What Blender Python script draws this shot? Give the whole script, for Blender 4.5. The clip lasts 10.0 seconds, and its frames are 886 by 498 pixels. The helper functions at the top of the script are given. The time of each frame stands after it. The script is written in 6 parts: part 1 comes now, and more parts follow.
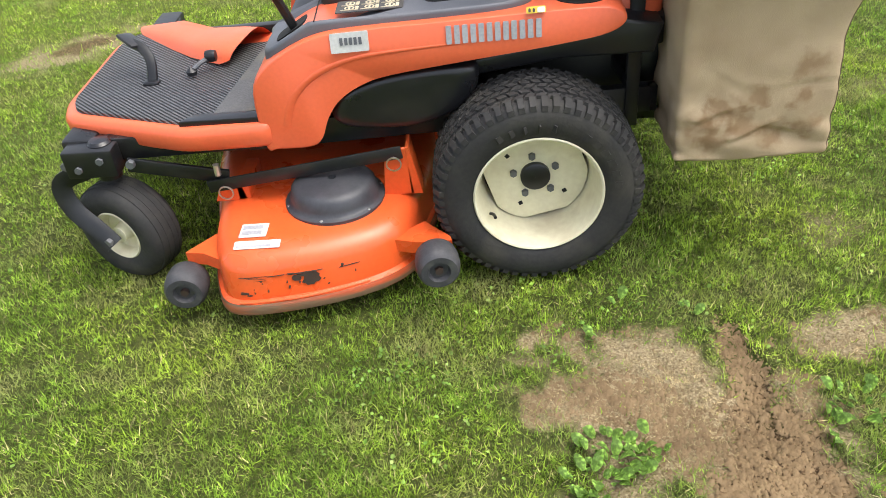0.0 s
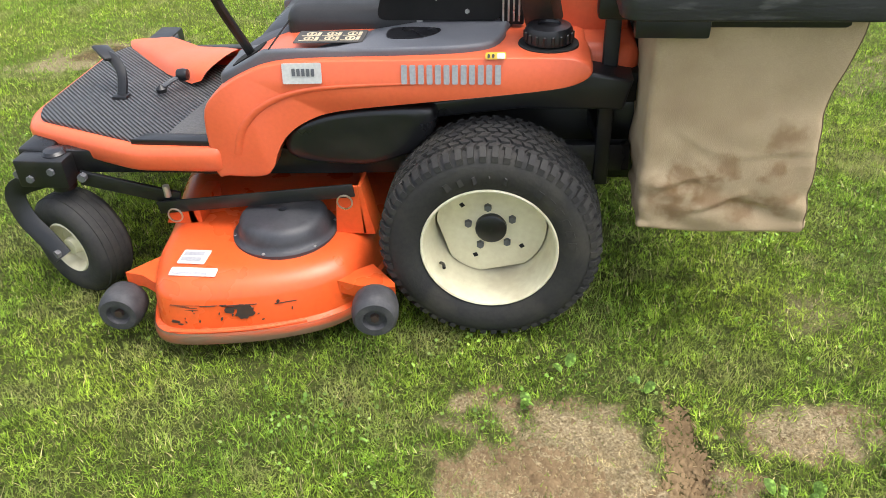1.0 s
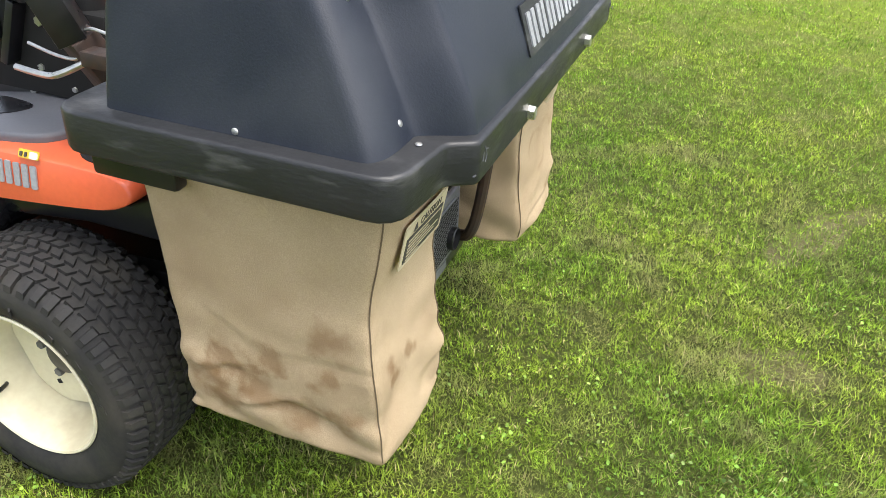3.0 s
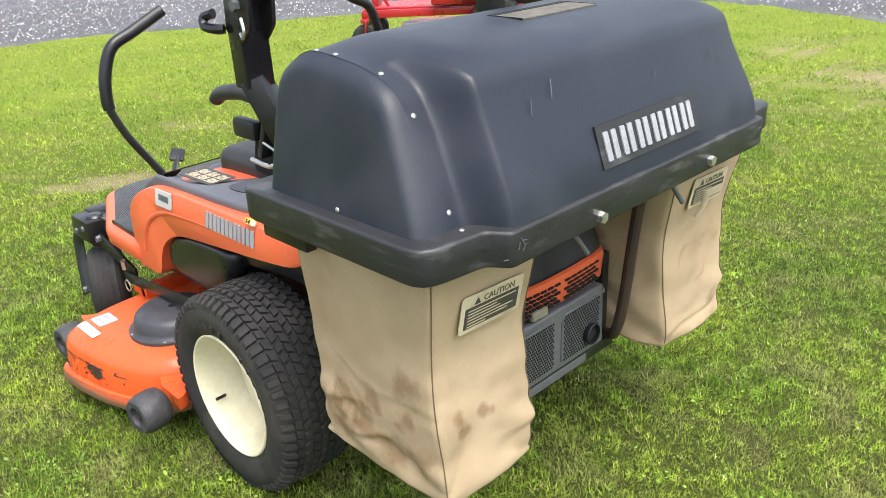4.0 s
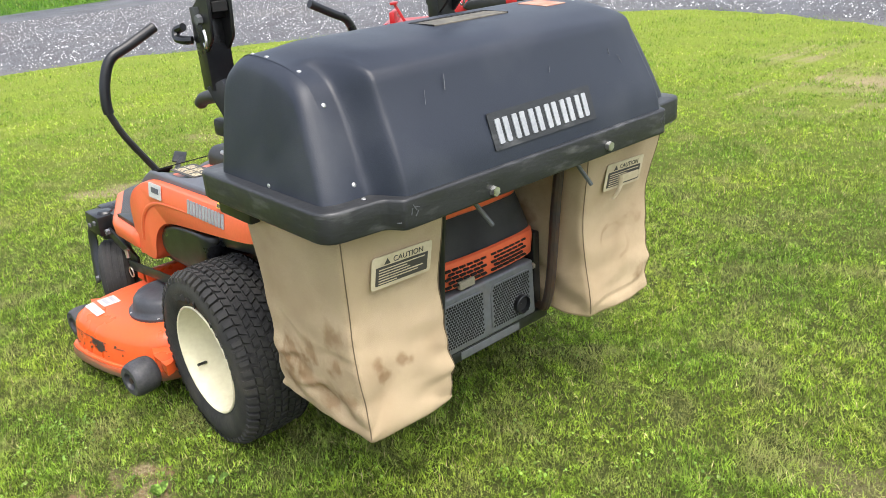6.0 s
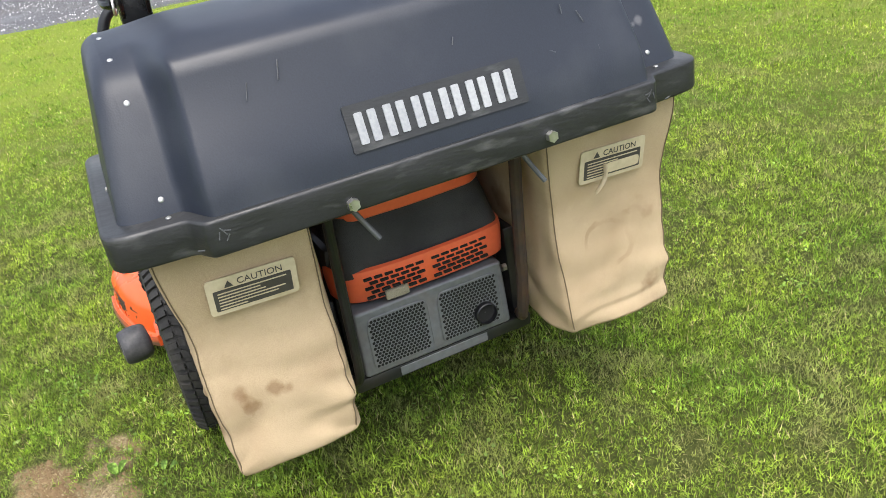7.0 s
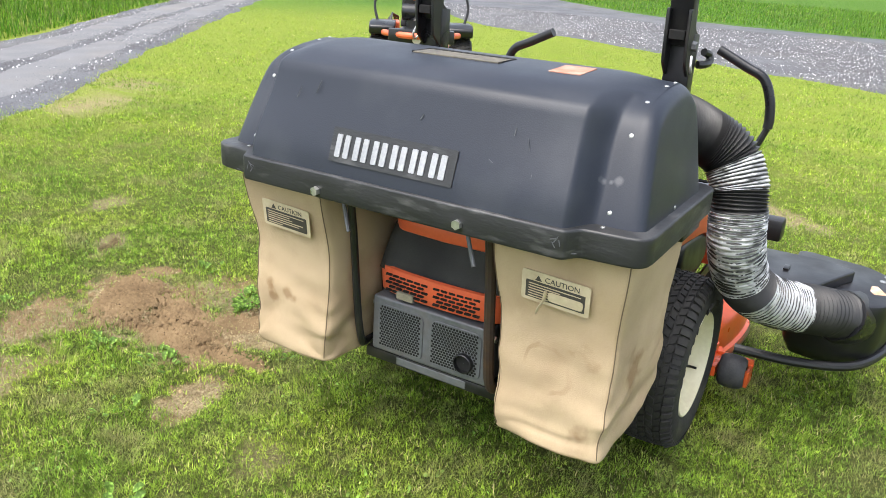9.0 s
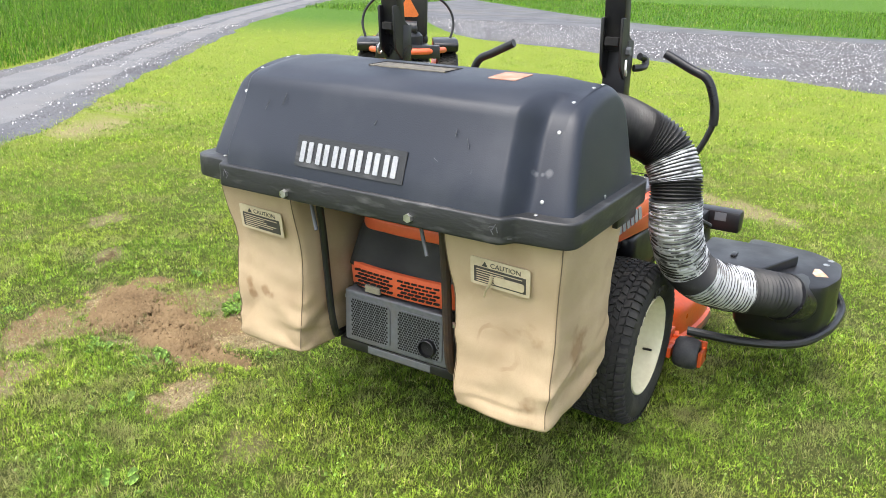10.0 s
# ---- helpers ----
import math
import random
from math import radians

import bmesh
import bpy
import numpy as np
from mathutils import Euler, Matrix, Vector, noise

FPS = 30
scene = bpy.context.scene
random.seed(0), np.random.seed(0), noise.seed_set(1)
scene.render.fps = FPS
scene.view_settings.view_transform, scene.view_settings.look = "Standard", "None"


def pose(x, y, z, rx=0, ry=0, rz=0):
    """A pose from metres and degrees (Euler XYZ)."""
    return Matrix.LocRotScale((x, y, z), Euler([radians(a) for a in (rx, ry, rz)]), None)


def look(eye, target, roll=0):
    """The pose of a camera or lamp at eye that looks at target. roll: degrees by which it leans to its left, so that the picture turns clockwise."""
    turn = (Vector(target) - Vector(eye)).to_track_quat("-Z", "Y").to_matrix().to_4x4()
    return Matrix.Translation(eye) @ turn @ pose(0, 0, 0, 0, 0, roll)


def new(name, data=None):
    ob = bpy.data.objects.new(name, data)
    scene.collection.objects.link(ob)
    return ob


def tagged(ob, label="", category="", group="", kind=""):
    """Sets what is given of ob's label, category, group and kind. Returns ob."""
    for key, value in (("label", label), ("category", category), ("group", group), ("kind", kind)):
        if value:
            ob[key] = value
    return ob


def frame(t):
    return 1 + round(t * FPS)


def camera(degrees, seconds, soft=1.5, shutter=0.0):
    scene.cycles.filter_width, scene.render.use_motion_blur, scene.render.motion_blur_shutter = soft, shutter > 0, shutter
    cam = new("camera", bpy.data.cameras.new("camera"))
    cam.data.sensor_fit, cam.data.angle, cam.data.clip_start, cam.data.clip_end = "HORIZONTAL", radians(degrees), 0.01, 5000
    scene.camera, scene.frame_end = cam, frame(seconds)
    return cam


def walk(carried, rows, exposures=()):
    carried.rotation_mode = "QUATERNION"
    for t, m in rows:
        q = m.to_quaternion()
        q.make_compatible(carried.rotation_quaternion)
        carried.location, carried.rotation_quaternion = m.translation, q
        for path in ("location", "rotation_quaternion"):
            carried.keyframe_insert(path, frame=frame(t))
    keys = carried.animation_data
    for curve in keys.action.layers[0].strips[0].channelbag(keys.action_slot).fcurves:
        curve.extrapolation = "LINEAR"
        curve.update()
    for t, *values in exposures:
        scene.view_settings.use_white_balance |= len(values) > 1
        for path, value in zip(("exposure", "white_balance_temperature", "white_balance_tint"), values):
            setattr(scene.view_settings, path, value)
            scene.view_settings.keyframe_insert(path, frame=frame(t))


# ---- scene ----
cam = camera(58.3, 10.0, soft=0.6)
PATH = [
    (0, (0.048, 0.004, 1.504), (-0.037, 1.616, 0.324), -5.3),
    (0.5, (0.122, 0.049, 1.512), (-0.017, 1.712, 0.409), -5.6),
    (1, (0.325, 0.138, 1.47), (0.118, 1.786, 0.355), -2.1),
    (1.5, (0.519, 0.42, 1.374), (0.143, 2.004, 0.212), -0.2),
    (2, (0.78, 0.677, 1.397), (0.443, 2.281, 0.251), -5.6),
    (2.5, (1.148, 0.886, 1.411), (0.776, 2.524, 0.326), -0.7),
    (2.7, (1.294, 0.936, 1.435), (0.849, 2.564, 0.363), 1.2),
    (3.8, (1.843, 1.079, 1.518), (0.674, 2.421, 0.604), -1.4),
    (4, (1.986, 1.025, 1.537), (0.666, 2.29, 0.726), -2.7),
    (4.5, (2.202, 0.862, 1.596), (0.855, 2.186, 0.938), -1.7),
    (5, (2.305, 0.658, 1.595), (0.995, 2.021, 0.941), -1.8),
    (5.5, (2.353, 0.68, 1.598), (1.055, 2.039, 0.914), -2.1),
    (6, (2.407, 1.02, 1.539), (1.005, 2.221, 0.77), -4.3),
    (6.2, (2.458, 1.183, 1.533), (1.026, 2.285, 0.676), -4.9),
    (7.3, (2.502, 2.194, 1.501), (0.762, 2.554, 0.583), -3.6),
    (7.5, (2.531, 2.37, 1.48), (0.758, 2.549, 0.572), 3.9),
    (8, (2.495, 2.824, 1.483), (0.728, 2.698, 0.554), -4.1),
    (8.5, (2.526, 3.194, 1.538), (0.851, 2.514, 0.682), 0.7),
    (9, (2.696, 3.611, 1.561), (1.094, 2.647, 0.85), 3.2),
    (9.5, (2.795, 3.788, 1.591), (1.177, 2.832, 0.904), 2.6),
    (10, (2.812, 3.84, 1.584), (1.207, 2.86, 0.905), 1.2),
]
walk(cam, [(t, look(eye, target, roll)) for t, eye, target, roll in PATH], exposures=[(0.0, 1.38), (2.0, 1.40), (4.0, 1.50), (6.2, 1.42), (7.5, 1.36), (8.5, 1.46), (9.0, 1.54), (10.0, 1.57)])

# ---- light: bright overcast sky, with a broad soft sun behind thin cloud ----
SUN_HIGH, SUN_ROUND = 68.0, 105.0
world = bpy.data.worlds.new("overcast_sky")
scene.world = world
world.use_nodes = True
wn, wl = world.node_tree.nodes, world.node_tree.links
sky = wn.new("ShaderNodeTexSky")
sky.sky_type, sky.sun_disc = "NISHITA", False
sky.sun_elevation, sky.sun_rotation = radians(SUN_HIGH), radians(SUN_ROUND)
sky.dust_density, sky.ozone_density = 4.0, 1.0
cloud = wn.new("ShaderNodeHueSaturation")
cloud.inputs["Saturation"].default_value = 0.5
wl.new(sky.outputs["Color"], cloud.inputs["Color"])
wl.new(cloud.outputs["Color"], wn["Background"].inputs["Color"])
wn["Background"].inputs["Strength"].default_value = 0.15
sun = new("sun", bpy.data.lights.new("sun", "SUN"))
sun.data.energy, sun.data.angle, sun.data.color = 0.95, radians(45), (1.0, 0.96, 0.9)
sun.matrix_world = look((0, 0, 0), (-math.sin(radians(SUN_ROUND)) * math.cos(radians(SUN_HIGH)), -math.cos(radians(SUN_ROUND)) * math.cos(radians(SUN_HIGH)), -math.sin(radians(SUN_HIGH))))

# ---- materials ----
def material(name, base, other=None, rough=0.5, metal=0.0, scale=6.0, fine=60.0, bump=0.1, mix=(0.35, 0.65), rough_var=0.12, stain=None, stain_amount=0.45, stain_scale=3.0, spec=0.5, relief=0.004, stain_from=0.5, blots=(), blot_colour=(0.20, 0.11, 0.05), stretch=None, arcs=()):
    """Two tones mixed by noise at two scales, fine relief, uneven gloss and, if given, patchy stains."""
    m = bpy.data.materials.new(name)
    m.use_nodes = True
    n, l = m.node_tree.nodes, m.node_tree.links
    b = n["Principled BSDF"]
    co = n.new("ShaderNodeTexCoord").outputs["Object"]
    plain = co
    if stretch:
        mp = n.new("ShaderNodeMapping")
        mp.inputs["Scale"].default_value = stretch
        l.new(co, mp.inputs["Vector"])
        co = mp.outputs["Vector"]
    other = other or tuple(c * 0.75 for c in base)

    def noise_of(s, detail=4.0):
        t = n.new("ShaderNodeTexNoise")
        t.inputs["Scale"].default_value, t.inputs["Detail"].default_value = s, detail
        l.new(co, t.inputs["Vector"])
        return t.outputs["Fac"]

    def ramp(fac, lo, hi, a=(0, 0, 0, 1), z=(1, 1, 1, 1)):
        r = n.new("ShaderNodeValToRGB")
        r.color_ramp.elements[0].position, r.color_ramp.elements[1].position = lo, hi
        r.color_ramp.elements[0].color, r.color_ramp.elements[1].color = a, z
        l.new(fac, r.inputs["Fac"])
        return r.outputs["Color"]

    big, small = noise_of(scale), noise_of(fine, 6.0)
    add = n.new("ShaderNodeMath")
    add.operation, add.inputs[1].default_value = "MULTIPLY_ADD", 0.5
    l.new(small, add.inputs[0])
    half = n.new("ShaderNodeMath")
    half.operation, half.inputs[1].default_value = "MULTIPLY", 0.5
    l.new(big, half.inputs[0])
    l.new(half.outputs[0], add.inputs[2])
    col = ramp(add.outputs[0], mix[0], mix[1], (*other, 1), (*base, 1))
    if stain:
        st = ramp(noise_of(stain_scale, 8.0), stain_from, stain_from + 0.25, (0, 0, 0, 1), (stain_amount,) * 3 + (1,))
        mx = n.new("ShaderNodeMix")
        mx.data_type = "RGBA"
        l.new(st, mx.inputs["Factor"])
        l.new(col, mx.inputs["A"])
        mx.inputs["B"].default_value = (*stain, 1)
        col = mx.outputs["Result"]
    for bx, by, bz, br in blots:
        # a smudge round one spot, with an uneven edge
        far = n.new("ShaderNodeVectorMath")
        far.operation, far.inputs[1].default_value = "DISTANCE", (bx, by, bz)
        l.new(plain, far.inputs[0])
        edge = n.new("ShaderNodeMath")
        edge.operation, edge.inputs[1].default_value = "MULTIPLY_ADD", -2.6 * br
        l.new(noise_of(24.0, 8.0), edge.inputs[0])
        l.new(far.outputs["Value"], edge.inputs[2])
        fade = n.new("ShaderNodeMapRange")
        fade.inputs["From Min"].default_value, fade.inputs["From Max"].default_value = -0.95 * br, -0.15 * br
        fade.inputs["To Min"].default_value, fade.inputs["To Max"].default_value = 0.58, 0.0
        l.new(edge.outputs[0], fade.inputs["Value"])
        mx = n.new("ShaderNodeMix")
        mx.data_type = "RGBA"
        l.new(fade.outputs["Result"], mx.inputs["Factor"])
        l.new(col, mx.inputs["A"])
        mx.inputs["B"].default_value = (*blot_colour, 1)
        col = mx.outputs["Result"]
    for ax_, ay_, az_, ar_, aw_ in arcs:
        # a tide mark: the uneven rim of a dried puddle
        far = n.new("ShaderNodeVectorMath")
        far.operation, far.inputs[1].default_value = "DISTANCE", (ax_, ay_, az_)
        l.new(plain, far.inputs[0])
        wob = n.new("ShaderNodeMath")
        wob.operation, wob.inputs[1].default_value = "MULTIPLY_ADD", 0.9 * ar_
        l.new(noise_of(9.0, 4.0), wob.inputs[0])
        l.new(far.outputs["Value"], wob.inputs[2])
        off = n.new("ShaderNodeMath")
        off.operation, off.inputs[1].default_value, off.inputs[2].default_value = "COMPARE", 1.45 * ar_, aw_
        l.new(wob.outputs[0], off.inputs[0])
        thin = n.new("ShaderNodeMath")
        thin.operation = "MULTIPLY"
        l.new(off.outputs[0], thin.inputs[0])
        l.new(ramp(noise_of(7.0), 0.42, 0.6, (0, 0, 0, 1), (0.32, 0.32, 0.32, 1)), thin.inputs[1])
        mx = n.new("ShaderNodeMix")
        mx.data_type = "RGBA"
        l.new(thin.outputs[0], mx.inputs["Factor"])
        l.new(col, mx.inputs["A"])
        mx.inputs["B"].default_value = (*blot_colour, 1)
        col = mx.outputs["Result"]
    l.new(col, b.inputs["Base Color"])
    rr = n.new("ShaderNodeMapRange")
    rr.inputs["From Min"].default_value, rr.inputs["From Max"].default_value = 0.3, 0.7
    rr.inputs["To Min"].default_value, rr.inputs["To Max"].default_value = max(rough - rough_var, 0.05), min(rough + rough_var, 1.0)
    l.new(big, rr.inputs["Value"])
    l.new(rr.outputs["Result"], b.inputs["Roughness"])
    b.inputs["Metallic"].default_value = metal
    b.inputs["Specular IOR Level"].default_value = spec
    if bump:
        bp = n.new("ShaderNodeBump")
        bp.inputs["Strength"].default_value, bp.inputs["Distance"].default_value = bump, relief
        l.new(small, bp.inputs["Height"])
        l.new(bp.outputs["Normal"], b.inputs["Normal"])
    return m


BLOTS = [(0.92, 1.908, 0.534, 0.026), (0.90, 1.905, 0.50, 0.018), (0.93, 1.90, 0.62, 0.045), (0.72, 1.90, 0.50, 0.055), (0.78, 1.90, 0.46, 0.06), (0.66, 1.90, 0.45, 0.06), (0.86, 1.90, 0.42, 0.05), (0.80, 1.90, 0.53, 0.045), (0.95, 1.90, 0.44, 0.045), (0.70, 1.90, 0.41, 0.05), (1.010, 1.975, 0.55, 0.018), (1.010, 1.985, 0.53, 0.018), (1.010, 1.992, 0.51, 0.02), (1.010, 2.045, 0.537, 0.02), (1.010, 2.075, 0.52, 0.016), (1.010, 2.16, 0.43, 0.014), (1.010, 2.165, 0.46, 0.012),
         (1.045, 3.02, 0.62, 0.04), (1.045, 2.96, 0.61, 0.025), (1.045, 2.80, 0.43, 0.02), (1.04, 3.03, 0.42, 0.03), (0.85, 3.095, 0.55, 0.06), (0.70, 2.77, 0.5, 0.06), (0.78, 2.77, 0.66, 0.05)]
ARCS = [(1.045, 2.925, 0.565, 0.075, 0.006)]
ORANGE = material("orange_paint", (0.74, 0.132, 0.052), (0.66, 0.115, 0.045), rough=0.36, scale=4, fine=90, bump=0.03, rough_var=0.08, stain=(0.55, 0.16, 0.07), stain_amount=0.3)
DECK_ORANGE = material("deck_orange_paint", (0.78, 0.108, 0.024), (0.66, 0.09, 0.02), rough=0.33, scale=5, fine=70, bump=0.06, stain=(0.35, 0.10, 0.03), stain_amount=0.5, stain_scale=6)
RED = material("red_paint", (0.42, 0.017, 0.021), rough=0.35, bump=0.03)
HOOD = material("black_moulded_plastic", (0.016, 0.021, 0.034), (0.011, 0.0145, 0.024), rough=0.44, scale=5, fine=300, bump=0.25, relief=0.0015, rough_var=0.07, stain=(0.085, 0.088, 0.095), stain_amount=0.22, stain_scale=5, spec=0.44, blots=[(1.008, 3.0, 1.083, 0.011), (1.008, 3.012, 1.079, 0.008), (1.008, 3.047, 1.088, 0.011), (1.009, 3.03, 1.082, 0.006)], blot_colour=(0.14, 0.14, 0.15))
LIP = material("scuffed_black_plastic", (0.022, 0.023, 0.026), (0.014, 0.015, 0.016), rough=0.45, scale=9, fine=60, bump=0.3, relief=0.003, stain=(0.16, 0.16, 0.16), stain_amount=0.6, stain_scale=13, stain_from=0.56, stretch=(0.8, 0.8, 3.0))
BLACK = material("black_plastic", (0.009, 0.0095, 0.012), rough=0.36, bump=0.08, stain=(0.06, 0.055, 0.048), stain_amount=0.25, stain_scale=7)
BLACK_PAINT = material("black_painted_steel", (0.010, 0.0108, 0.0125), (0.006, 0.0062, 0.007), rough=0.38, bump=0.1, stain=(0.09, 0.075, 0.06), stain_amount=0.22, stain_scale=9)
GREY_PANEL = material("grey_plastic", (0.105, 0.112, 0.13), (0.085, 0.09, 0.105), rough=0.5, fine=250, bump=0.2, relief=0.001, stain=(0.16, 0.15, 0.14), stain_amount=0.4)
RUBBER = material("tyre_rubber", (0.022, 0.022, 0.023), (0.034, 0.033, 0.031), rough=0.72, scale=10, fine=90, bump=0.3, stain=(0.08, 0.072, 0.056), stain_amount=0.5, stain_scale=9, spec=0.3)
ROLLER = material("roller_plastic", (0.028, 0.029, 0.034), (0.05, 0.05, 0.055), rough=0.6, scale=20, fine=140, bump=0.25, stain=(0.12, 0.115, 0.11), stain_amount=0.4, stain_scale=25)
CREAM = material("cream_rim_paint", (0.75, 0.71, 0.52), (0.66, 0.61, 0.43), rough=0.4, scale=6, bump=0.03, stain=(0.34, 0.24, 0.13), stain_amount=0.4, stain_scale=9, stain_from=0.52)
CANVAS = material("tan_canvas", (0.505, 0.390, 0.255), (0.385, 0.290, 0.182), rough=0.9, scale=4, fine=420, bump=0.5, relief=0.0015, mix=(0.4, 0.6), stain=(0.27, 0.18, 0.105), stain_amount=0.6, stain_scale=5.0, stain_from=0.52, spec=0.15, blots=BLOTS, arcs=ARCS)
SEAM = material("seam_thread", (0.16, 0.115, 0.068), rough=0.9, bump=0.2)
STAIN = material("brown_stain", (0.16, 0.10, 0.06), (0.26, 0.18, 0.11), rough=0.95, fine=200, bump=0.2)
GALV = material("zinc_steel", (0.62, 0.62, 0.60), (0.45, 0.45, 0.44), rough=0.35, metal=0.9, scale=30, bump=0.1)
DULL_STEEL = material("dull_grey_steel", (0.15, 0.158, 0.17), (0.105, 0.11, 0.12), rough=0.5, metal=0.3, bump=0.12, stain=(0.14, 0.10, 0.07), stain_amount=0.35, stain_scale=12)
SKIRT = material("scraped_deck_skirt", (0.62, 0.085, 0.02), (0.40, 0.065, 0.02), rough=0.5, fine=60, bump=0.3, stain=(0.16, 0.095, 0.055), stain_amount=1.0, stain_scale=6, stain_from=0.32, stretch=(0.7, 0.7, 6.0))
RUSTY = material("rust_stained_steel", (0.028, 0.022, 0.020), (0.052, 0.027, 0.017), rough=0.6, bump=0.3, scale=14)
# near-black: stands for the unlit depth of holes, and colours plain black plates
DARK = material("hole_shade_and_black", (0.006, 0.006, 0.006), rough=0.9, bump=0)
WHITE = material("white_decal", (0.60, 0.60, 0.58), (0.45, 0.45, 0.44), rough=0.5, bump=0.05, fine=120)
SILVER = material("silver_mark", (0.36, 0.37, 0.39), (0.25, 0.26, 0.28), rough=0.45, bump=0.1, fine=150)
INK = material("dark_ink", (0.060, 0.054, 0.048), rough=0.6, bump=0)
CREAM_LABEL = material("cream_label", (0.60, 0.52, 0.36), (0.5, 0.42, 0.28), rough=0.7, bump=0.1, fine=90, stain=(0.3, 0.22, 0.13), stain_amount=0.4, stain_scale=20)
YELLOW = material("yellow_decal", (0.80, 0.55, 0.05), rough=0.5, bump=0)
SEAT = material("black_vinyl", (0.018, 0.018, 0.019), (0.026, 0.026, 0.026), rough=0.5, fine=200, bump=0.3, relief=0.001)
TARP = material("silver_tape_wrap", (0.62, 0.63, 0.65), (0.42, 0.43, 0.45), rough=0.4, scale=12, fine=80, bump=0.6, stain=(0.012, 0.012, 0.013), stain_amount=1.0, stain_scale=30, stain_from=0.44, stretch=(0.75, 0.75, 1.9))
TAPE = material("white_tape_wrap", (0.56, 0.57, 0.58), (0.42, 0.43, 0.45), rough=0.5, scale=12, fine=80, bump=0.6, stain=(0.015, 0.015, 0.016), stain_amount=1.0, stain_scale=24, stain_from=0.56)
HOSE = material("black_hose", (0.02, 0.02, 0.021), rough=0.5, bump=0.15, stain=(0.08, 0.08, 0.075), stain_amount=0.35, stain_scale=20)
LENS = material("orange_reflector", (0.85, 0.22, 0.06), rough=0.4, bump=0.05)

# ---- shaping helpers ----
def world_of(ob):
    return world_of(ob.parent) @ ob.matrix_parent_inverse @ ob.matrix_basis if ob.parent else ob.matrix_basis


def thing(name, at, label, category, group=""):
    ob = new(name)
    ob.empty_display_size = 0.1
    ob.location = at
    ob.matrix_basis = Matrix.Translation(at)
    return tagged(ob, label, category, group)


def finish(bm, name, mat, smooth=35):
    me = bpy.data.meshes.new(name)
    bmesh.ops.recalc_face_normals(bm, faces=bm.faces)
    bm.to_mesh(me)
    bm.free()
    me.materials.append(mat)
    if smooth:
        me.shade_smooth()
        me.set_sharp_from_angle(angle=radians(smooth))
    return me


def part(name, bm, mat, parent, label="", smooth=35):
    """Links a bmesh, drawn in the world's metres, as one mesh under a thing or a part."""
    ob = new(name, finish(bm, name, mat, smooth))
    ob.parent = parent
    ob.matrix_parent_inverse = world_of(parent).inverted()
    return tagged(ob, label) if label else ob


def move(bm, m):
    bmesh.ops.transform(bm, matrix=m, verts=bm.verts)
    return bm


def joined(*bms):
    out = bms[0]
    for b in bms[1:]:
        me = bpy.data.meshes.new("tmp")
        b.to_mesh(me)
        b.free()
        out.from_mesh(me)
        bpy.data.meshes.remove(me)
    return out


def box(x0, x1, y0, y1, z0, z1, r=0.004, seg=2):
    bm = bmesh.new()
    bmesh.ops.create_cube(bm, size=1)
    bmesh.ops.transform(bm, matrix=Matrix.LocRotScale(((x0 + x1) / 2, (y0 + y1) / 2, (z0 + z1) / 2), None, (x1 - x0, y1 - y0, z1 - z0)), verts=bm.verts)
    if r:
        bmesh.ops.bevel(bm, geom=bm.edges[:], offset=r, segments=seg, affect="EDGES", profile=0.5)
    return bm


def prism(outline, axis, a, b, r=0.0, seg=3):
    """An outline of (u, v) pairs drawn out along axis from a to b, with its rims rounded."""
    bm = bmesh.new()
    place = {"x": lambda u, v, w: (w, u, v), "y": lambda u, v, w: (u, w, v), "z": lambda u, v, w: (u, v, w)}[axis]
    lo = [bm.verts.new(place(u, v, a)) for u, v in outline]
    hi = [bm.verts.new(place(u, v, b)) for u, v in outline]
    caps = [bm.faces.new(lo), bm.faces.new(hi[::-1])]
    for i in range(len(lo)):
        j = (i + 1) % len(lo)
        bm.faces.new((lo[j], lo[i], hi[i], hi[j]))
    if r:
        bmesh.ops.recalc_face_normals(bm, faces=bm.faces)
        bmesh.ops.bevel(bm, geom=list({e for f in caps for e in f.edges}), offset=r, segments=seg, affect="EDGES", profile=0.5)
    return bm


def smooth_loop(points, steps=6, closed=True):
    """A rounded curve through a few control points."""
    out, n = [], len(points)
    for i in range(n if closed else n - 1):
        g = [Vector(points[(i + k) % n] if closed else points[min(max(i + k, 0), n - 1)]) for k in (-1, 0, 1, 2)]
        for s in range(steps):
            t = s / steps
            out.append(0.5 * (2 * g[1] + (g[2] - g[0]) * t + (2 * g[0] - 5 * g[1] + 4 * g[2] - g[3]) * t * t + (3 * g[1] - g[0] - 3 * g[2] + g[3]) * t ** 3))
    if not closed:
        out.append(Vector(points[-1]))
    return out


def round_corners(points, r, seg=4):
    """A polygon's corners rounded by r."""
    out, n = [], len(points)
    for i in range(n):
        p, a, b = (Vector(points[k % n]) for k in (i, i - 1, i + 1))
        u, v = (a - p), (b - p)
        rr = min(r, u.length * 0.45, v.length * 0.45)
        s, e = p + u.normalized() * rr, p + v.normalized() * rr
        for k in range(seg + 1):
            t = k / seg
            out.append(tuple((1 - t) ** 2 * s + 2 * t * (1 - t) * p + t * t * e))
    return out


def skin(rings, closed=True, caps=True):
    """A surface through rings of points of one length."""
    bm = bmesh.new()
    vs = [[bm.verts.new(p) for p in ring] for ring in rings]
    n = len(vs[0])
    for a, b in zip(vs, vs[1:]):
        for i in range(n if closed else n - 1):
            j = (i + 1) % n
            bm.faces.new((a[i], a[j], b[j], b[i]))
    if caps:
        bm.faces.new(vs[0][::-1])
        bm.faces.new(vs[-1])
    return bm


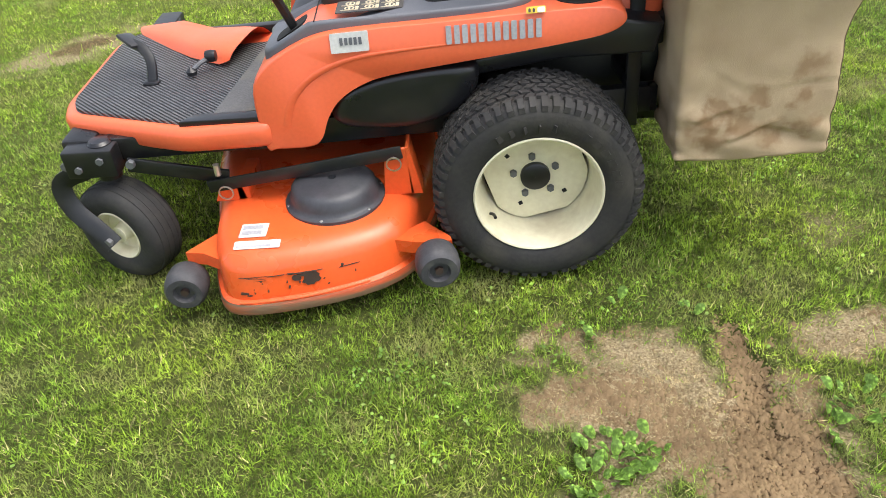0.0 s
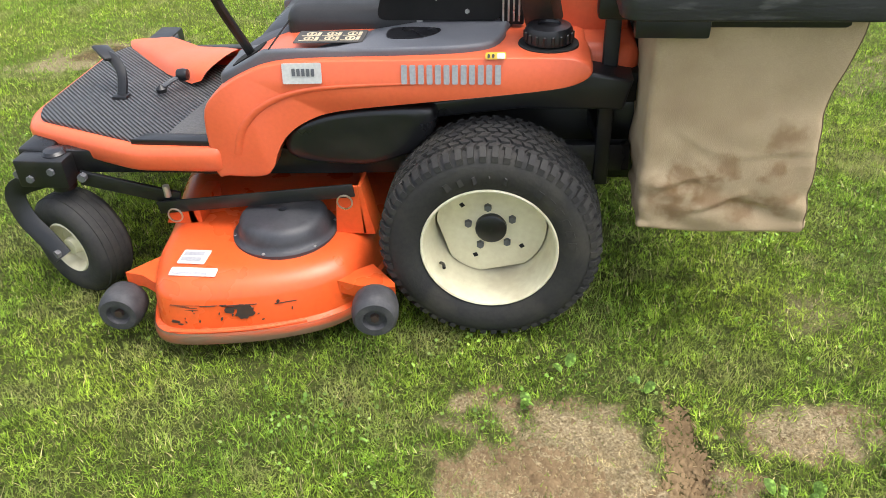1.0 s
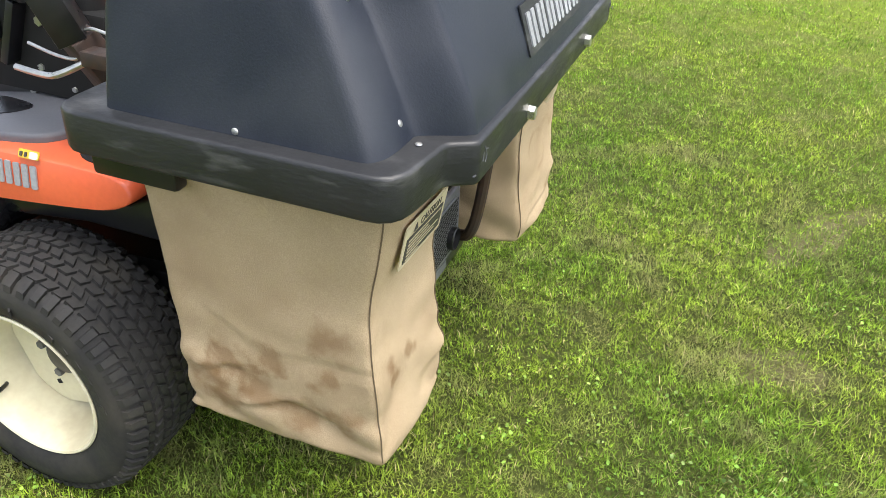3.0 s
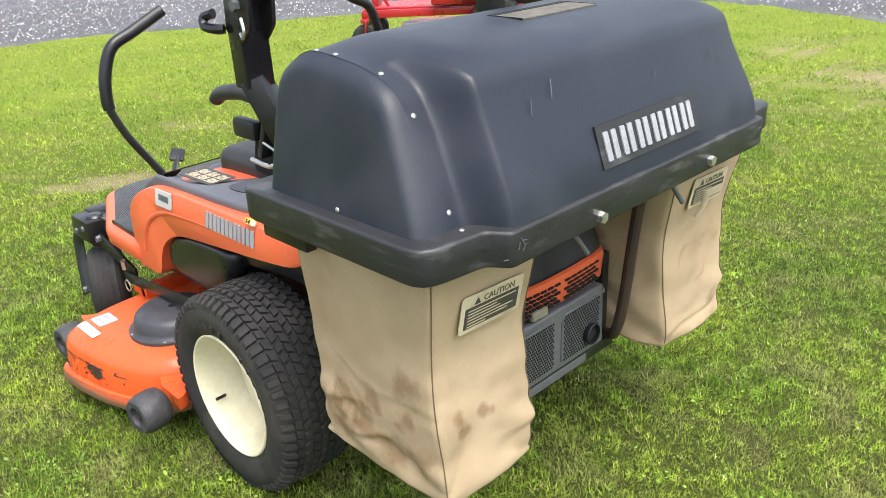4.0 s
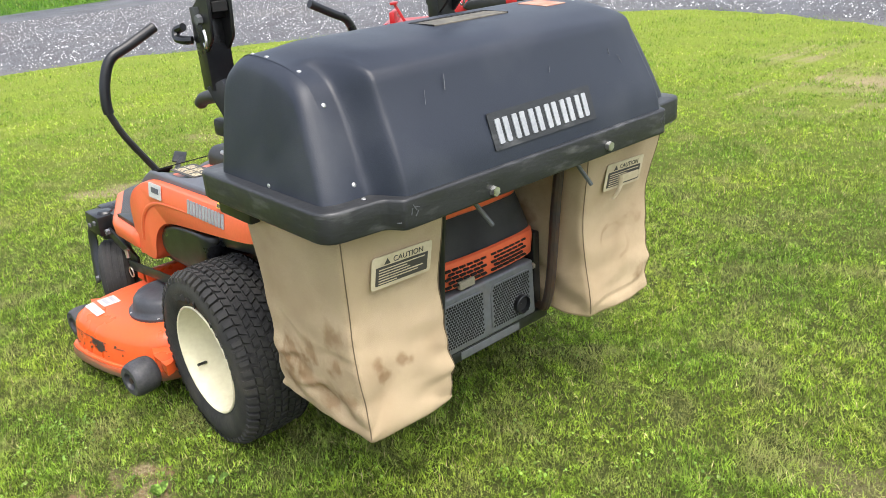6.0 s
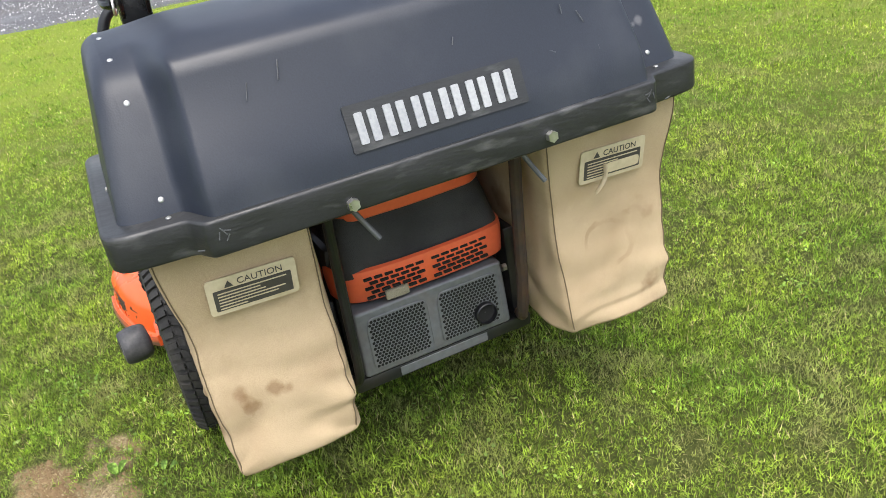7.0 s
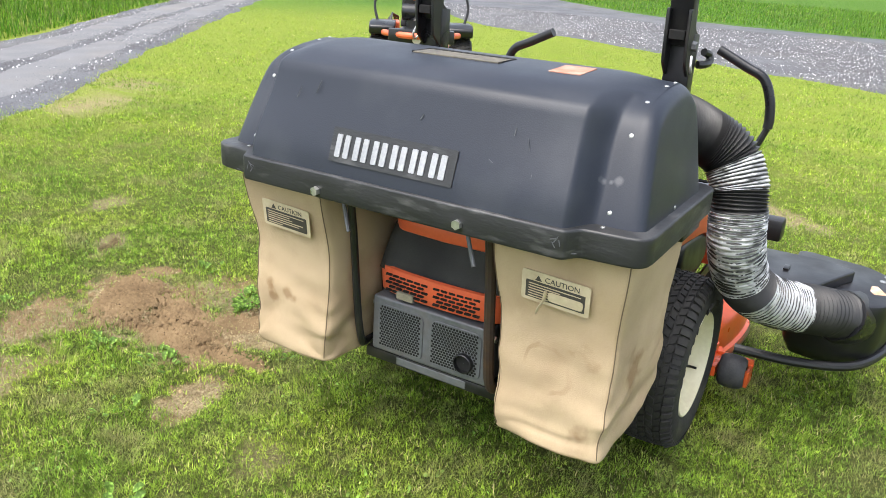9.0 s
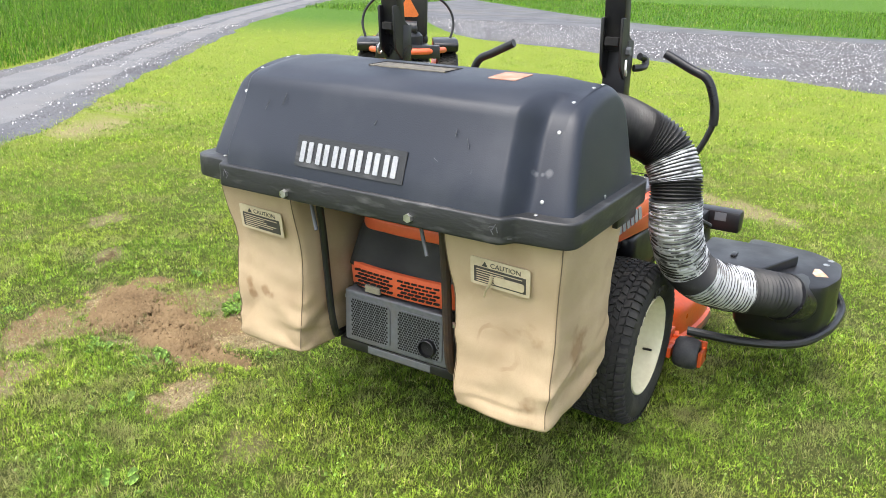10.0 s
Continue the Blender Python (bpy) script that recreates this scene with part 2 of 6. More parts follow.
def lathe(profile, n=48, axis="y", at=(0, 0, 0), closed=False, caps=False):
    """(radius, along) pairs turned about an axis through at."""
    rings = []
    for r, h in profile:
        ring = []
        for k in range(n):
            c, s = r * math.cos(2 * math.pi * k / n), r * math.sin(2 * math.pi * k / n)
            ring.append({"y": (at[0] + c, at[1] + h, at[2] + s), "z": (at[0] + c, at[1] + s, at[2] + h), "x": (at[0] + h, at[1] + c, at[2] + s)}[axis])
        rings.append(ring)
    if closed:
        rings.append(rings[0])
        bm = skin(rings, caps=False)
        bmesh.ops.remove_doubles(bm, verts=bm.verts, dist=1e-6)
        return bm
    return skin(rings, caps=caps)


def tube(points, r, n=10, steps=5, flat=None, caps=True):
    """A round bar along a rounded path; r may be a function of the way along (0 to 1)."""
    path = smooth_loop(points, steps, closed=False) if steps else [Vector(p) for p in points]
    rings, up = [], None
    for i, p in enumerate(path):
        d = (path[min(i + 1, len(path) - 1)] - path[max(i - 1, 0)]).normalized()
        if up is None:
            up = Vector((0, 0, 1)) if abs(d.z) < 0.9 else Vector((0, 1, 0))
        side = d.cross(up).normalized()
        up = side.cross(d).normalized()
        rr = r(i / (len(path) - 1)) if callable(r) else r
        a, b = flat or (1, 1)
        rings.append([p + rr * (a * math.cos(2 * math.pi * k / n) * side + b * math.sin(2 * math.pi * k / n) * up) for k in range(n)])
    return skin(rings, caps=caps)


def bar(p, q, w, h, r=0.003):
    """A straight flat bar from p to q."""
    p, q = Vector(p), Vector(q)
    bm = box(-w / 2, w / 2, -h / 2, h / 2, 0, (q - p).length, r)
    return move(bm, Matrix.Translation(p) @ (q - p).to_track_quat("Z", "Y").to_matrix().to_4x4())


def bolt(at, axis, r=0.009, h=0.008):
    bm = bmesh.new()
    bmesh.ops.create_cone(bm, cap_ends=True, segments=6, radius1=r, radius2=r * 0.92, depth=h)
    return move(bm, Matrix.Translation(at) @ Vector(axis).to_track_quat("Z", "Y").to_matrix().to_4x4())


def screw(at, axis, r=0.006):
    bm = bmesh.new()
    bmesh.ops.create_uvsphere(bm, u_segments=10, v_segments=6, radius=r)
    return move(bm, Matrix.Translation(at) @ Vector(axis).to_track_quat("Z", "Y").to_matrix().to_4x4() @ Matrix.Diagonal((1, 1, 0.45, 1)))


def plate(origin, u, v, w, h, thick=0.0015, r=0.004):
    """A thin panel: origin is its lower corner, u and v its directions across and up."""
    u, v = Vector(u).normalized(), Vector(v).normalized()
    nrm = u.cross(v)
    pts = round_corners([(0, 0), (w, 0), (w, h), (0, h)], r, 2)
    bm = prism(pts, "z", 0, thick)
    m = Matrix((u, v, nrm)).transposed().to_4x4()
    return move(bm, Matrix.Translation(origin) @ m)


def letters(text, size, origin, u, v, mat, parent, name="lettering"):
    cu = bpy.data.curves.new(name, "FONT")
    cu.body, cu.size, cu.extrude, cu.align_x = text, size, 0.0004, "LEFT"
    tmp = new("tmp", cu)
    me = bpy.data.meshes.new_from_object(tmp.evaluated_get(bpy.context.evaluated_depsgraph_get()))
    bpy.data.objects.remove(tmp)
    bm = bmesh.new()
    bm.from_mesh(me)
    u, v = Vector(u).normalized(), Vector(v).normalized()
    move(bm, Matrix.Translation(origin) @ Matrix((u, v, u.cross(v))).transposed().to_4x4())
    return part(name, bm, mat, parent, smooth=0)


def mirrored(bm):
    """The same shape on the other side of the machine's middle plane, y = 2.5."""
    bmesh.ops.transform(bm, matrix=Matrix.Translation((0, 5.0, 0)) @ Matrix.Diagonal((1, -1, 1, 1)), verts=bm.verts)
    return bm

# ---- ground, drive and lawn ----
# Worn patches: middle x, y, half length, half width, turn in degrees, how bare.
PATCHES = [
    (0.50, 1.33, 0.34, 0.24, -35, 1.0), (0.70, 1.10, 0.30, 0.16, 70, 1.0), (0.62, 0.75, 0.30, 0.22, 40, 0.95), (1.03, 1.575, 0.17, 0.085, 6, 0.95),
    (0.36, 0.95, 0.20, 0.15, 0, 0.75), (1.02, 0.62, 0.22, 0.16, 30, 0.8), (1.35, 0.90, 0.16, 0.14, 0, 0.7), (0.25, 0.09, 0.16, 0.07, 30, 0.7),
    (-0.19, -0.5, 0.2, 0.09, 10, 0.6), (-2.0, 4.05, 0.42, 0.16, 35, 0.8), (-2.85, 2.85, 0.42, 0.16, 65, 0.75), (-0.1, 8.3, 0.55, 0.20, 10, 0.95),
    (-1.2, 8.95, 0.5, 0.20, 0, 0.9), (-0.5, 7.72, 0.40, 0.13, 25, 0.85), (0.25, 7.4, 0.45, 0.12, 10, 0.8), (-0.32, 6.85, 0.35, 0.12, 0, 0.4), (-3.7, 3.85, 0.3, 0.12, 40, 0.45), (1.15, 2.05, 0.14, 0.08, 30, 0.35),
    (-2.2, -3.3, 0.9, 0.28, 28, 0.8), (1.75, 3.0, 0.15, 0.1, 0, 0.3), (1.9, 3.9, 0.3, 0.09, 60, 0.35),
]
NEAR_EDGE = [(-24, -14.8), (-14.1, -6.3), (-12.4, -2.3), (-10.4, 1.6), (-9.7, 3.4), (-9.4, 5.2), (-8.8, 6.6), (-7.4, 9.2), (-5.9, 11.2), (-4.4, 12.1), (-3.0, 12.1), (-1.6, 11.5), (-0.2, 10.6), (3.0, 8.9), (9.0, 7.5)]
FAR_EDGE = [(24, 26), (2, 30), (-14, 34), (-29, 26), (-26.5, 18.7), (-23, 12.4), (-21, 8.4), (-19.7, 2.1), (-20.2, -3.2), (-24.2, -8.5), (-30, -15)]
DRIVE_NEAR = [(9, 1.6), (3.0, -1.2), (-0.9, -3.15), (-2.2, -3.95), (-3.9, -5.3), (-8.6, -8.75), (-15, -13.2), (-26, -19.5)]
DRIVE_FAR = [(10, -0.8), (4, -3.2), (-3.1, -7.1), (-4.9, -8.2), (-10.4, -12.1), (-23, -20.0), (-27, -21.5)]


def inside(poly, x, y):
    x, y = np.asarray(x), np.asarray(y)
    hit = np.zeros(x.shape, bool)
    for (x0, y0), (x1, y1) in zip(poly, poly[1:] + poly[:1]):
        cross = ((y0 > y) != (y1 > y)) & (x < (x1 - x0) * (y - y0) / (y1 - y0 + 1e-12) + x0)
        hit ^= cross
    return hit


def wave(x, y, s, seed=0.0):
    """A cheap smooth uneven field, about -1 to 1."""
    x, y = np.asarray(x) * s + seed, np.asarray(y) * s - seed * 1.7
    return (np.sin(x * 1.3 + 2.1 * np.sin(y * 0.7)) + np.sin(y * 1.7 + 1.6 * np.sin(x * 0.9 + 1)) + np.sin((x + y) * 1.1 + 2.3 * np.sin((x - y) * 0.6))) / 3


def bare(x, y):
    """How bare the lawn is, 0 to 1."""
    out = np.zeros(np.shape(x))
    for cx, cy, a, b, turn, most in PATCHES:
        c, s = math.cos(radians(turn)), math.sin(radians(turn))
        near = np.hypot(x - cx, y - cy) < 1.9 * a
        px, py = x[near], y[near]
        u, v = (px - cx) * c + (py - cy) * s, -(px - cx) * s + (py - cy) * c
        d = np.hypot(u / a, v / b) + 0.36 * wave(px, py, 14, cx) + 0.30 * wave(px, py, 37, cy)
        out[near] = np.maximum(out[near], most * np.clip((1.25 - d) / 0.5, 0, 1))
    return out


GRAVEL = [tuple(p) for p in smooth_loop(NEAR_EDGE, 5, closed=False)] + FAR_EDGE
DRIVE = [tuple(p) for p in smooth_loop(DRIVE_NEAR, 5, closed=False) + smooth_loop(DRIVE_FAR, 5, closed=False)[::-1]]


def on_road(x, y):
    jx, jy = x - 0.07 * wave(x, y, 2.3, 2.0) + 0.08 * wave(x, y, 11, 5.0), y - 0.07 * wave(x, y, 2.1, 7.0) + 0.08 * wave(x, y, 13, 1.0)
    return inside(GRAVEL, jx, jy) | inside(DRIVE, jx, jy)


# Freshly dug, darker earth: middle x, y, half length, half width, turn, depth.
DUG = [(0.712, 1.44, 0.20, 0.050, 88, 0.020), (0.730, 1.14, 0.25, 0.100, 92, 0.016), (0.64, 0.74, 0.20, 0.13, 40, -0.02), (0.60, 1.00, 0.20, 0.08, 80, -0.01), (0.25, 0.09, 0.09, 0.04, 30, 0.0), (-2.0, 4.1, 0.15, 0.07, 30, 0.0)]


def dug_up(x, y):
    most, down = np.zeros(np.shape(x)), np.zeros(np.shape(x))
    for cx, cy, a, b, turn, depth in DUG:
        c, s = math.cos(radians(turn)), math.sin(radians(turn))
        near = np.hypot(x - cx, y - cy) < 1.8 * a
        px, py = x[near], y[near]
        u, v = (px - cx) * c + (py - cy) * s, -(px - cx) * s + (py - cy) * c
        k = np.clip((1.2 - np.hypot(u / a, v / b) - 0.25 * wave(px, py, 21, cx) - 0.28 * wave(px, py, 57, cy)) / 0.22, 0, 1)
        most[near] = np.maximum(most[near], k)
        down[near] += depth * k
    return most, down


def height(x, y):
    return -dug_up(x, y)[1] + 0.010 * wave(x, y, 1.1, 3.0) + 0.006 * wave(x, y, 5.0, 1.0) - 0.006 * bare(x, y) + bare(x, y) * (0.006 * wave(x, y, 31, 4.0) + 0.004 * wave(x, y, 83, 2.0))


def grid_mesh(name, xs, ys, zfun, mat, keep=None):
    gx, gy = np.meshgrid(xs, ys)
    co = np.stack([gx, gy, zfun(gx, gy)], -1).reshape(-1, 3)
    w, h = len(xs), len(ys)
    i = np.arange(w * h).reshape(h, w)
    q = np.stack([i[:-1, :-1], i[:-1, 1:], i[1:, 1:], i[1:, :-1]], -1).reshape(-1, 4)
    if keep is not None:
        mid = co[q].mean(1)
        q = q[keep(mid[:, 0], mid[:, 1])]
    return poly_mesh(name, co, q, mat)


def poly_mesh(name, co, faces, mat):
    """A mesh from arrays of places and of equal-sided faces."""
    me = bpy.data.meshes.new(name)
    k = faces.shape[1]
    me.vertices.add(len(co))
    me.vertices.foreach_set("co", np.asarray(co, np.float32).ravel())
    me.loops.add(faces.size)
    me.loops.foreach_set("vertex_index", np.asarray(faces, np.int32).ravel())
    me.polygons.add(len(faces))
    me.polygons.foreach_set("loop_start", np.arange(0, faces.size, k, dtype=np.int32))
    me.polygons.foreach_set("loop_total", np.full(len(faces), k, np.int32))
    me.update(calc_edges=True)
    me.materials.append(mat)
    return me


def soil_material():
    m = bpy.data.materials.new("turf_and_soil")
    m.use_nodes = True
    n, l = m.node_tree.nodes, m.node_tree.links
    b = n["Principled BSDF"]
    co = n.new("ShaderNodeTexCoord").outputs["Object"]

    def tex(s, d=6.0):
        t = n.new("ShaderNodeTexNoise")
        t.inputs["Scale"].default_value, t.inputs["Detail"].default_value = s, d
        l.new(co, t.inputs["Vector"])
        return t.outputs["Fac"]

    def ramp(fac, *stops):
        r = n.new("ShaderNodeValToRGB")
        while len(r.color_ramp.elements) < len(stops):
            r.color_ramp.elements.new(0.5)
        for e, (p, c) in zip(r.color_ramp.elements, stops):
            e.position, e.color = p, (*c, 1)
        l.new(fac, r.inputs["Fac"])
        return r.outputs["Color"]

    def blend(f, a, z):
        x = n.new("ShaderNodeMix")
        x.data_type = "RGBA"
        l.new(f, x.inputs["Factor"])
        l.new(a, x.inputs["A"])
        l.new(z, x.inputs["B"])
        return x.outputs["Result"]

    thatch = ramp(tex(60), (0.3, (0.030, 0.042, 0.009)), (0.7, (0.095, 0.105, 0.028)))
    turf = blend(tex(1.6), ramp(tex(55), (0.3, (0.125, 0.175, 0.022)), (0.7, (0.225, 0.295, 0.036))), ramp(tex(80), (0.3, (0.145, 0.185, 0.026)), (0.7, (0.25, 0.30, 0.046))))
    dirt = blend(tex(7), ramp(tex(140), (0.38, (0.12, 0.086, 0.046)), (0.62, (0.36, 0.285, 0.17))), ramp(tex(160), (0.38, (0.19, 0.142, 0.078)), (0.62, (0.46, 0.385, 0.235))))
    dug = n.new("ShaderNodeAttribute")
    dug.attribute_name = "dug"
    dirt = blend(dug.outputs["Fac"], dirt, ramp(tex(90), (0.38, (0.050, 0.031, 0.016)), (0.62, (0.195, 0.128, 0.068))))
    away = n.new("ShaderNodeAttribute")
    away.attribute_name = "away"
    turf = blend(away.outputs["Fac"], thatch, turf)
    meadow = n.new("ShaderNodeAttribute")
    meadow.attribute_name = "meadow"
    turf = blend(meadow.outputs["Fac"], turf, ramp(tex(9), (0.3, (0.045, 0.105, 0.012)), (0.7, (0.09, 0.18, 0.022))))
    at = n.new("ShaderNodeAttribute")
    at.attribute_name = "worn"
    l.new(blend(at.outputs["Fac"], turf, dirt), b.inputs["Base Color"])
    b.inputs["Roughness"].default_value = 0.95
    b.inputs["Specular IOR Level"].default_value = 0.15
    bp = n.new("ShaderNodeBump")
    bp.inputs["Strength"].default_value, bp.inputs["Distance"].default_value = 1.0, 0.022
    l.new(tex(85), bp.inputs["Height"])
    l.new(bp.outputs["Normal"], b.inputs["Normal"])
    return m


def spaced(lo, hi, step, far, outer):
    """Even fine steps in the middle, coarser ones out to outer, then wider and wider."""
    mid = list(np.arange(lo, hi + 1e-6, step))
    low, high = list(np.arange(outer[0], lo - 0.02, 0.035)), list(np.arange(hi + 0.035, outer[1], 0.035))
    out, d = [], step
    while (out or [0])[-1] < far:
        d = max(d, 0.035) * 1.35
        out.append((out or [0])[-1] + d)
    return np.array([outer[0] - o for o in out[::-1]] + low + mid + high + [outer[1] + o for o in out])


ground_mesh = grid_mesh("ground", spaced(0.0, 1.35, 0.011, 400, (-3.6, 3.4)), spaced(0.45, 1.8, 0.011, 400, (-1.2, 5.6)), height, soil_material())
ground = tagged(new("ground", ground_mesh), "mown green lawn with worn brown patches of bare soil", "lawn", kind="structure")
spots = np.empty(len(ground_mesh.vertices) * 3, np.float32)
ground_mesh.vertices.foreach_get("co", spots)
spots = spots.reshape(-1, 3)
ground_mesh.attributes.new("worn", "FLOAT", "POINT").data.foreach_set("value", bare(spots[:, 0], spots[:, 1]).astype(np.float32))
ground_mesh.attributes.new("dug", "FLOAT", "POINT").data.foreach_set("value", dug_up(spots[:, 0], spots[:, 1])[0].astype(np.float32))
ground_mesh.attributes.new("away", "FLOAT", "POINT").data.foreach_set("value", np.clip((np.hypot(spots[:, 0] - 0.5, spots[:, 1] - 2.2) - 2.2) / 4.0, 0, 1).astype(np.float32))
ground_mesh.attributes.new("meadow", "FLOAT", "POINT").data.foreach_set("value", np.clip((np.hypot(spots[:, 0] - 0.5, spots[:, 1] - 2.2) - 15.0) / 5.0, 0, 1).astype(np.float32))
ground_mesh.shade_smooth()

GRAVEL_MAT = material("grey_gravel", (0.145, 0.149, 0.161), (0.07, 0.073, 0.082), rough=0.95, scale=1.2, fine=38, bump=0.6, relief=0.014, mix=(0.38, 0.62), stain=(0.22, 0.185, 0.14), stain_amount=0.35, stain_scale=0.35, spec=0.2)


def resampled(line, k):
    """A line of k even steps through a few points."""
    p = np.array([tuple(q) for q in smooth_loop(line, 6, closed=False)])
    run = np.concatenate([[0], np.cumsum(np.hypot(*np.diff(p, axis=0).T))])
    s = np.linspace(0, run[-1], k)
    return np.interp(s, run, p[:, 0]), np.interp(s, run, p[:, 1])


def road_sheet(name, one, two, z, label, k=260, span=(0.0, 1.0), mat=None):
    """A flat strip of gravel between two uneven edges, a little above the soil."""
    rows = []
    for line in (one, two):
        ex, ey = resampled(line, k)
        rows.append((ex + 0.07 * wave(ex, ey, 2.3, 2.0) + 0.03 * wave(ex, ey, 11, 5.0), ey + 0.07 * wave(ex, ey, 2.1, 7.0) + 0.03 * wave(ex, ey, 13, 1.0)))
    a, b = (np.stack([ex, ey, np.full(k, z)], -1) for ex, ey in rows)
    a, b = a + (b - a) * span[0], a + (b - a) * span[1]
    across = (b - a) / np.linalg.norm(b - a, axis=1)[:, None]
    # both edges run down into the soil
    co = np.concatenate([a - 0.22 * across - [0, 0, 0.035], a, b, b + 0.22 * across - [0, 0, 0.035]])
    i = (np.arange(k - 1)[:, None] + np.arange(3)[None] * k).reshape(-1, 1)
    me = poly_mesh(name, co, np.concatenate([i, i + 1, i + 1 + k, i + k], 1), mat or GRAVEL_MAT)
    return tagged(new(name, me), label, "road", kind="structure")


road_sheet("gravel_yard", NEAR_EDGE, FAR_EDGE[::-1], 0.020, "wide grey crushed-gravel yard beside the lawn")
road_sheet("gravel_drive", DRIVE_NEAR, DRIVE_FAR, 0.026, "narrow grey gravel drive running past the lawn")
# a dusty tan patch of sand on the far part of the yard
ring_t = np.linspace(0, 2 * np.pi, 96, endpoint=False)
ring_r = 1 + 0.16 * wave(3 * np.cos(ring_t), 3 * np.sin(ring_t), 1.0, 2.0) + 0.10 * wave(9 * np.cos(ring_t), 9 * np.sin(ring_t), 1.0, 5.0)
sand_co = np.stack([-6.0 + 3.6 * ring_r * np.cos(ring_t), 26.8 + 3.2 * ring_r * np.sin(ring_t), np.full(96, 0.025)], -1)
tagged(new("sand_patch", poly_mesh("sand_patch", np.concatenate([[(-6.0, 26.8, 0.025)], sand_co]), np.stack([np.zeros(96, int), np.arange(96) + 1, (np.arange(96) + 1) % 96 + 1], -1), material("dusty_sand", (0.235, 0.19, 0.14), (0.135, 0.125, 0.115), rough=0.95, scale=0.9, fine=12, bump=0.2, stain=(0.12, 0.12, 0.12), stain_amount=0.7, stain_scale=1.6))), "dusty tan sand patch on the grey gravel yard", "sand", kind="structure")
PACKED = material("packed_gravel", (0.185, 0.187, 0.195), (0.13, 0.132, 0.138), rough=0.95, scale=2.0, fine=70, bump=0.3, relief=0.008, mix=(0.38, 0.62), stain=(0.25, 0.215, 0.17), stain_amount=0.3, stain_scale=0.6, spec=0.2)
for lo, hi in ((0.16, 0.38), (0.58, 0.80)):
    road_sheet("wheel_track", DRIVE_NEAR, DRIVE_FAR, 0.040, "paler wheel track of fine packed gravel along the drive", span=(lo, hi), mat=PACKED)


def blade_material(name, dark, light, straw, dry):
    m = bpy.data.materials.new(name)
    m.use_nodes = True
    n, l = m.node_tree.nodes, m.node_tree.links
    b = n["Principled BSDF"]
    r = n.new("ShaderNodeValToRGB")
    r.color_ramp.elements[0].color, r.color_ramp.elements[1].color = (*dark, 1), (*light, 1)
    e = r.color_ramp.elements.new(1.0 - dry)
    e.color = (*light, 1)
    r.color_ramp.elements[2].position, r.color_ramp.elements[2].color = 1.0 - dry + 0.03, (*straw, 1)
    l.new(n.new("ShaderNodeNewGeometry").outputs["Random Per Island"], r.inputs["Fac"])
    t = n.new("ShaderNodeTexNoise")
    t.inputs["Scale"].default_value, t.inputs["Detail"].default_value = 1.5, 8.0
    l.new(n.new("ShaderNodeTexCoord").outputs["Object"], t.inputs["Vector"])
    hs = n.new("ShaderNodeHueSaturation")
    for socket, lo, hi in (("Hue", 0.484, 0.513), ("Value", 0.9, 1.32)):
        mr = n.new("ShaderNodeMapRange")
        mr.inputs["From Min"].default_value, mr.inputs["From Max"].default_value = 0.35, 0.65
        mr.inputs["To Min"].default_value, mr.inputs["To Max"].default_value = (hi, lo) if socket == "Hue" else (lo, hi)
        l.new(t.outputs["Fac"], mr.inputs["Value"])
        l.new(mr.outputs["Result"], hs.inputs[socket])
    # darker and lighter tufts, a hand's width across
    tuft = n.new("ShaderNodeTexNoise")
    tuft.inputs["Scale"].default_value, tuft.inputs["Detail"].default_value = 15.0, 5.0
    l.new(t.inputs["Vector"].links[0].from_socket, tuft.inputs["Vector"])
    spread = n.new("ShaderNodeMapRange")
    spread.inputs["From Min"].default_value, spread.inputs["From Max"].default_value = 0.36, 0.64
    spread.inputs["To Min"].default_value, spread.inputs["To Max"].default_value = 0.60, 1.36
    l.new(tuft.outputs["Fac"], spread.inputs["Value"])
    sprig = n.new("ShaderNodeTexNoise")
    sprig.inputs["Scale"].default_value, sprig.inputs["Detail"].default_value = 56.0, 2.0
    l.new(t.inputs["Vector"].links[0].from_socket, sprig.inputs["Vector"])
    light = n.new("ShaderNodeMapRange")
    light.inputs["From Min"].default_value, light.inputs["From Max"].default_value = 0.36, 0.64
    light.inputs["To Min"].default_value, light.inputs["To Max"].default_value = 0.56, 1.44
    l.new(sprig.outputs["Fac"], light.inputs["Value"])
    both = n.new("ShaderNodeMath")
    both.operation = "MULTIPLY"
    more = n.new("ShaderNodeMath")
    more.operation = "MULTIPLY"
    l.new(light.outputs["Result"], more.inputs[1])
    l.new(hs.inputs["Value"].links[0].from_socket, both.inputs[0])
    l.new(spread.outputs["Result"], both.inputs[1])
    l.new(both.outputs[0], more.inputs[0])
    l.new(more.outputs[0], hs.inputs["Value"])
    l.new(r.outputs["Color"], hs.inputs["Color"])
    # thirsty, yellowed patches of turf
    worn = n.new("ShaderNodeTexNoise")
    worn.inputs["Scale"].default_value, worn.inputs["Detail"].default_value = 4.2, 9.0
    l.new(t.inputs["Vector"].links[0].from_socket, worn.inputs["Vector"])
    dry_out = n.new("ShaderNodeMapRange")
    dry_out.inputs["From Min"].default_value, dry_out.inputs["From Max"].default_value, dry_out.inputs["To Max"].default_value = 0.50, 0.68, 0.6
    l.new(worn.outputs["Fac"], dry_out.inputs["Value"])
    mix = n.new("ShaderNodeMix")
    mix.data_type = "RGBA"
    mix.inputs["B"].default_value = (*(0.75 * c for c in straw), 1)
    l.new(dry_out.outputs["Result"], mix.inputs["Factor"])
    l.new(hs.outputs["Color"], mix.inputs["A"])
    l.new(mix.outputs["Result"], b.inputs["Base Color"])
    b.inputs["Roughness"].default_value = 0.55
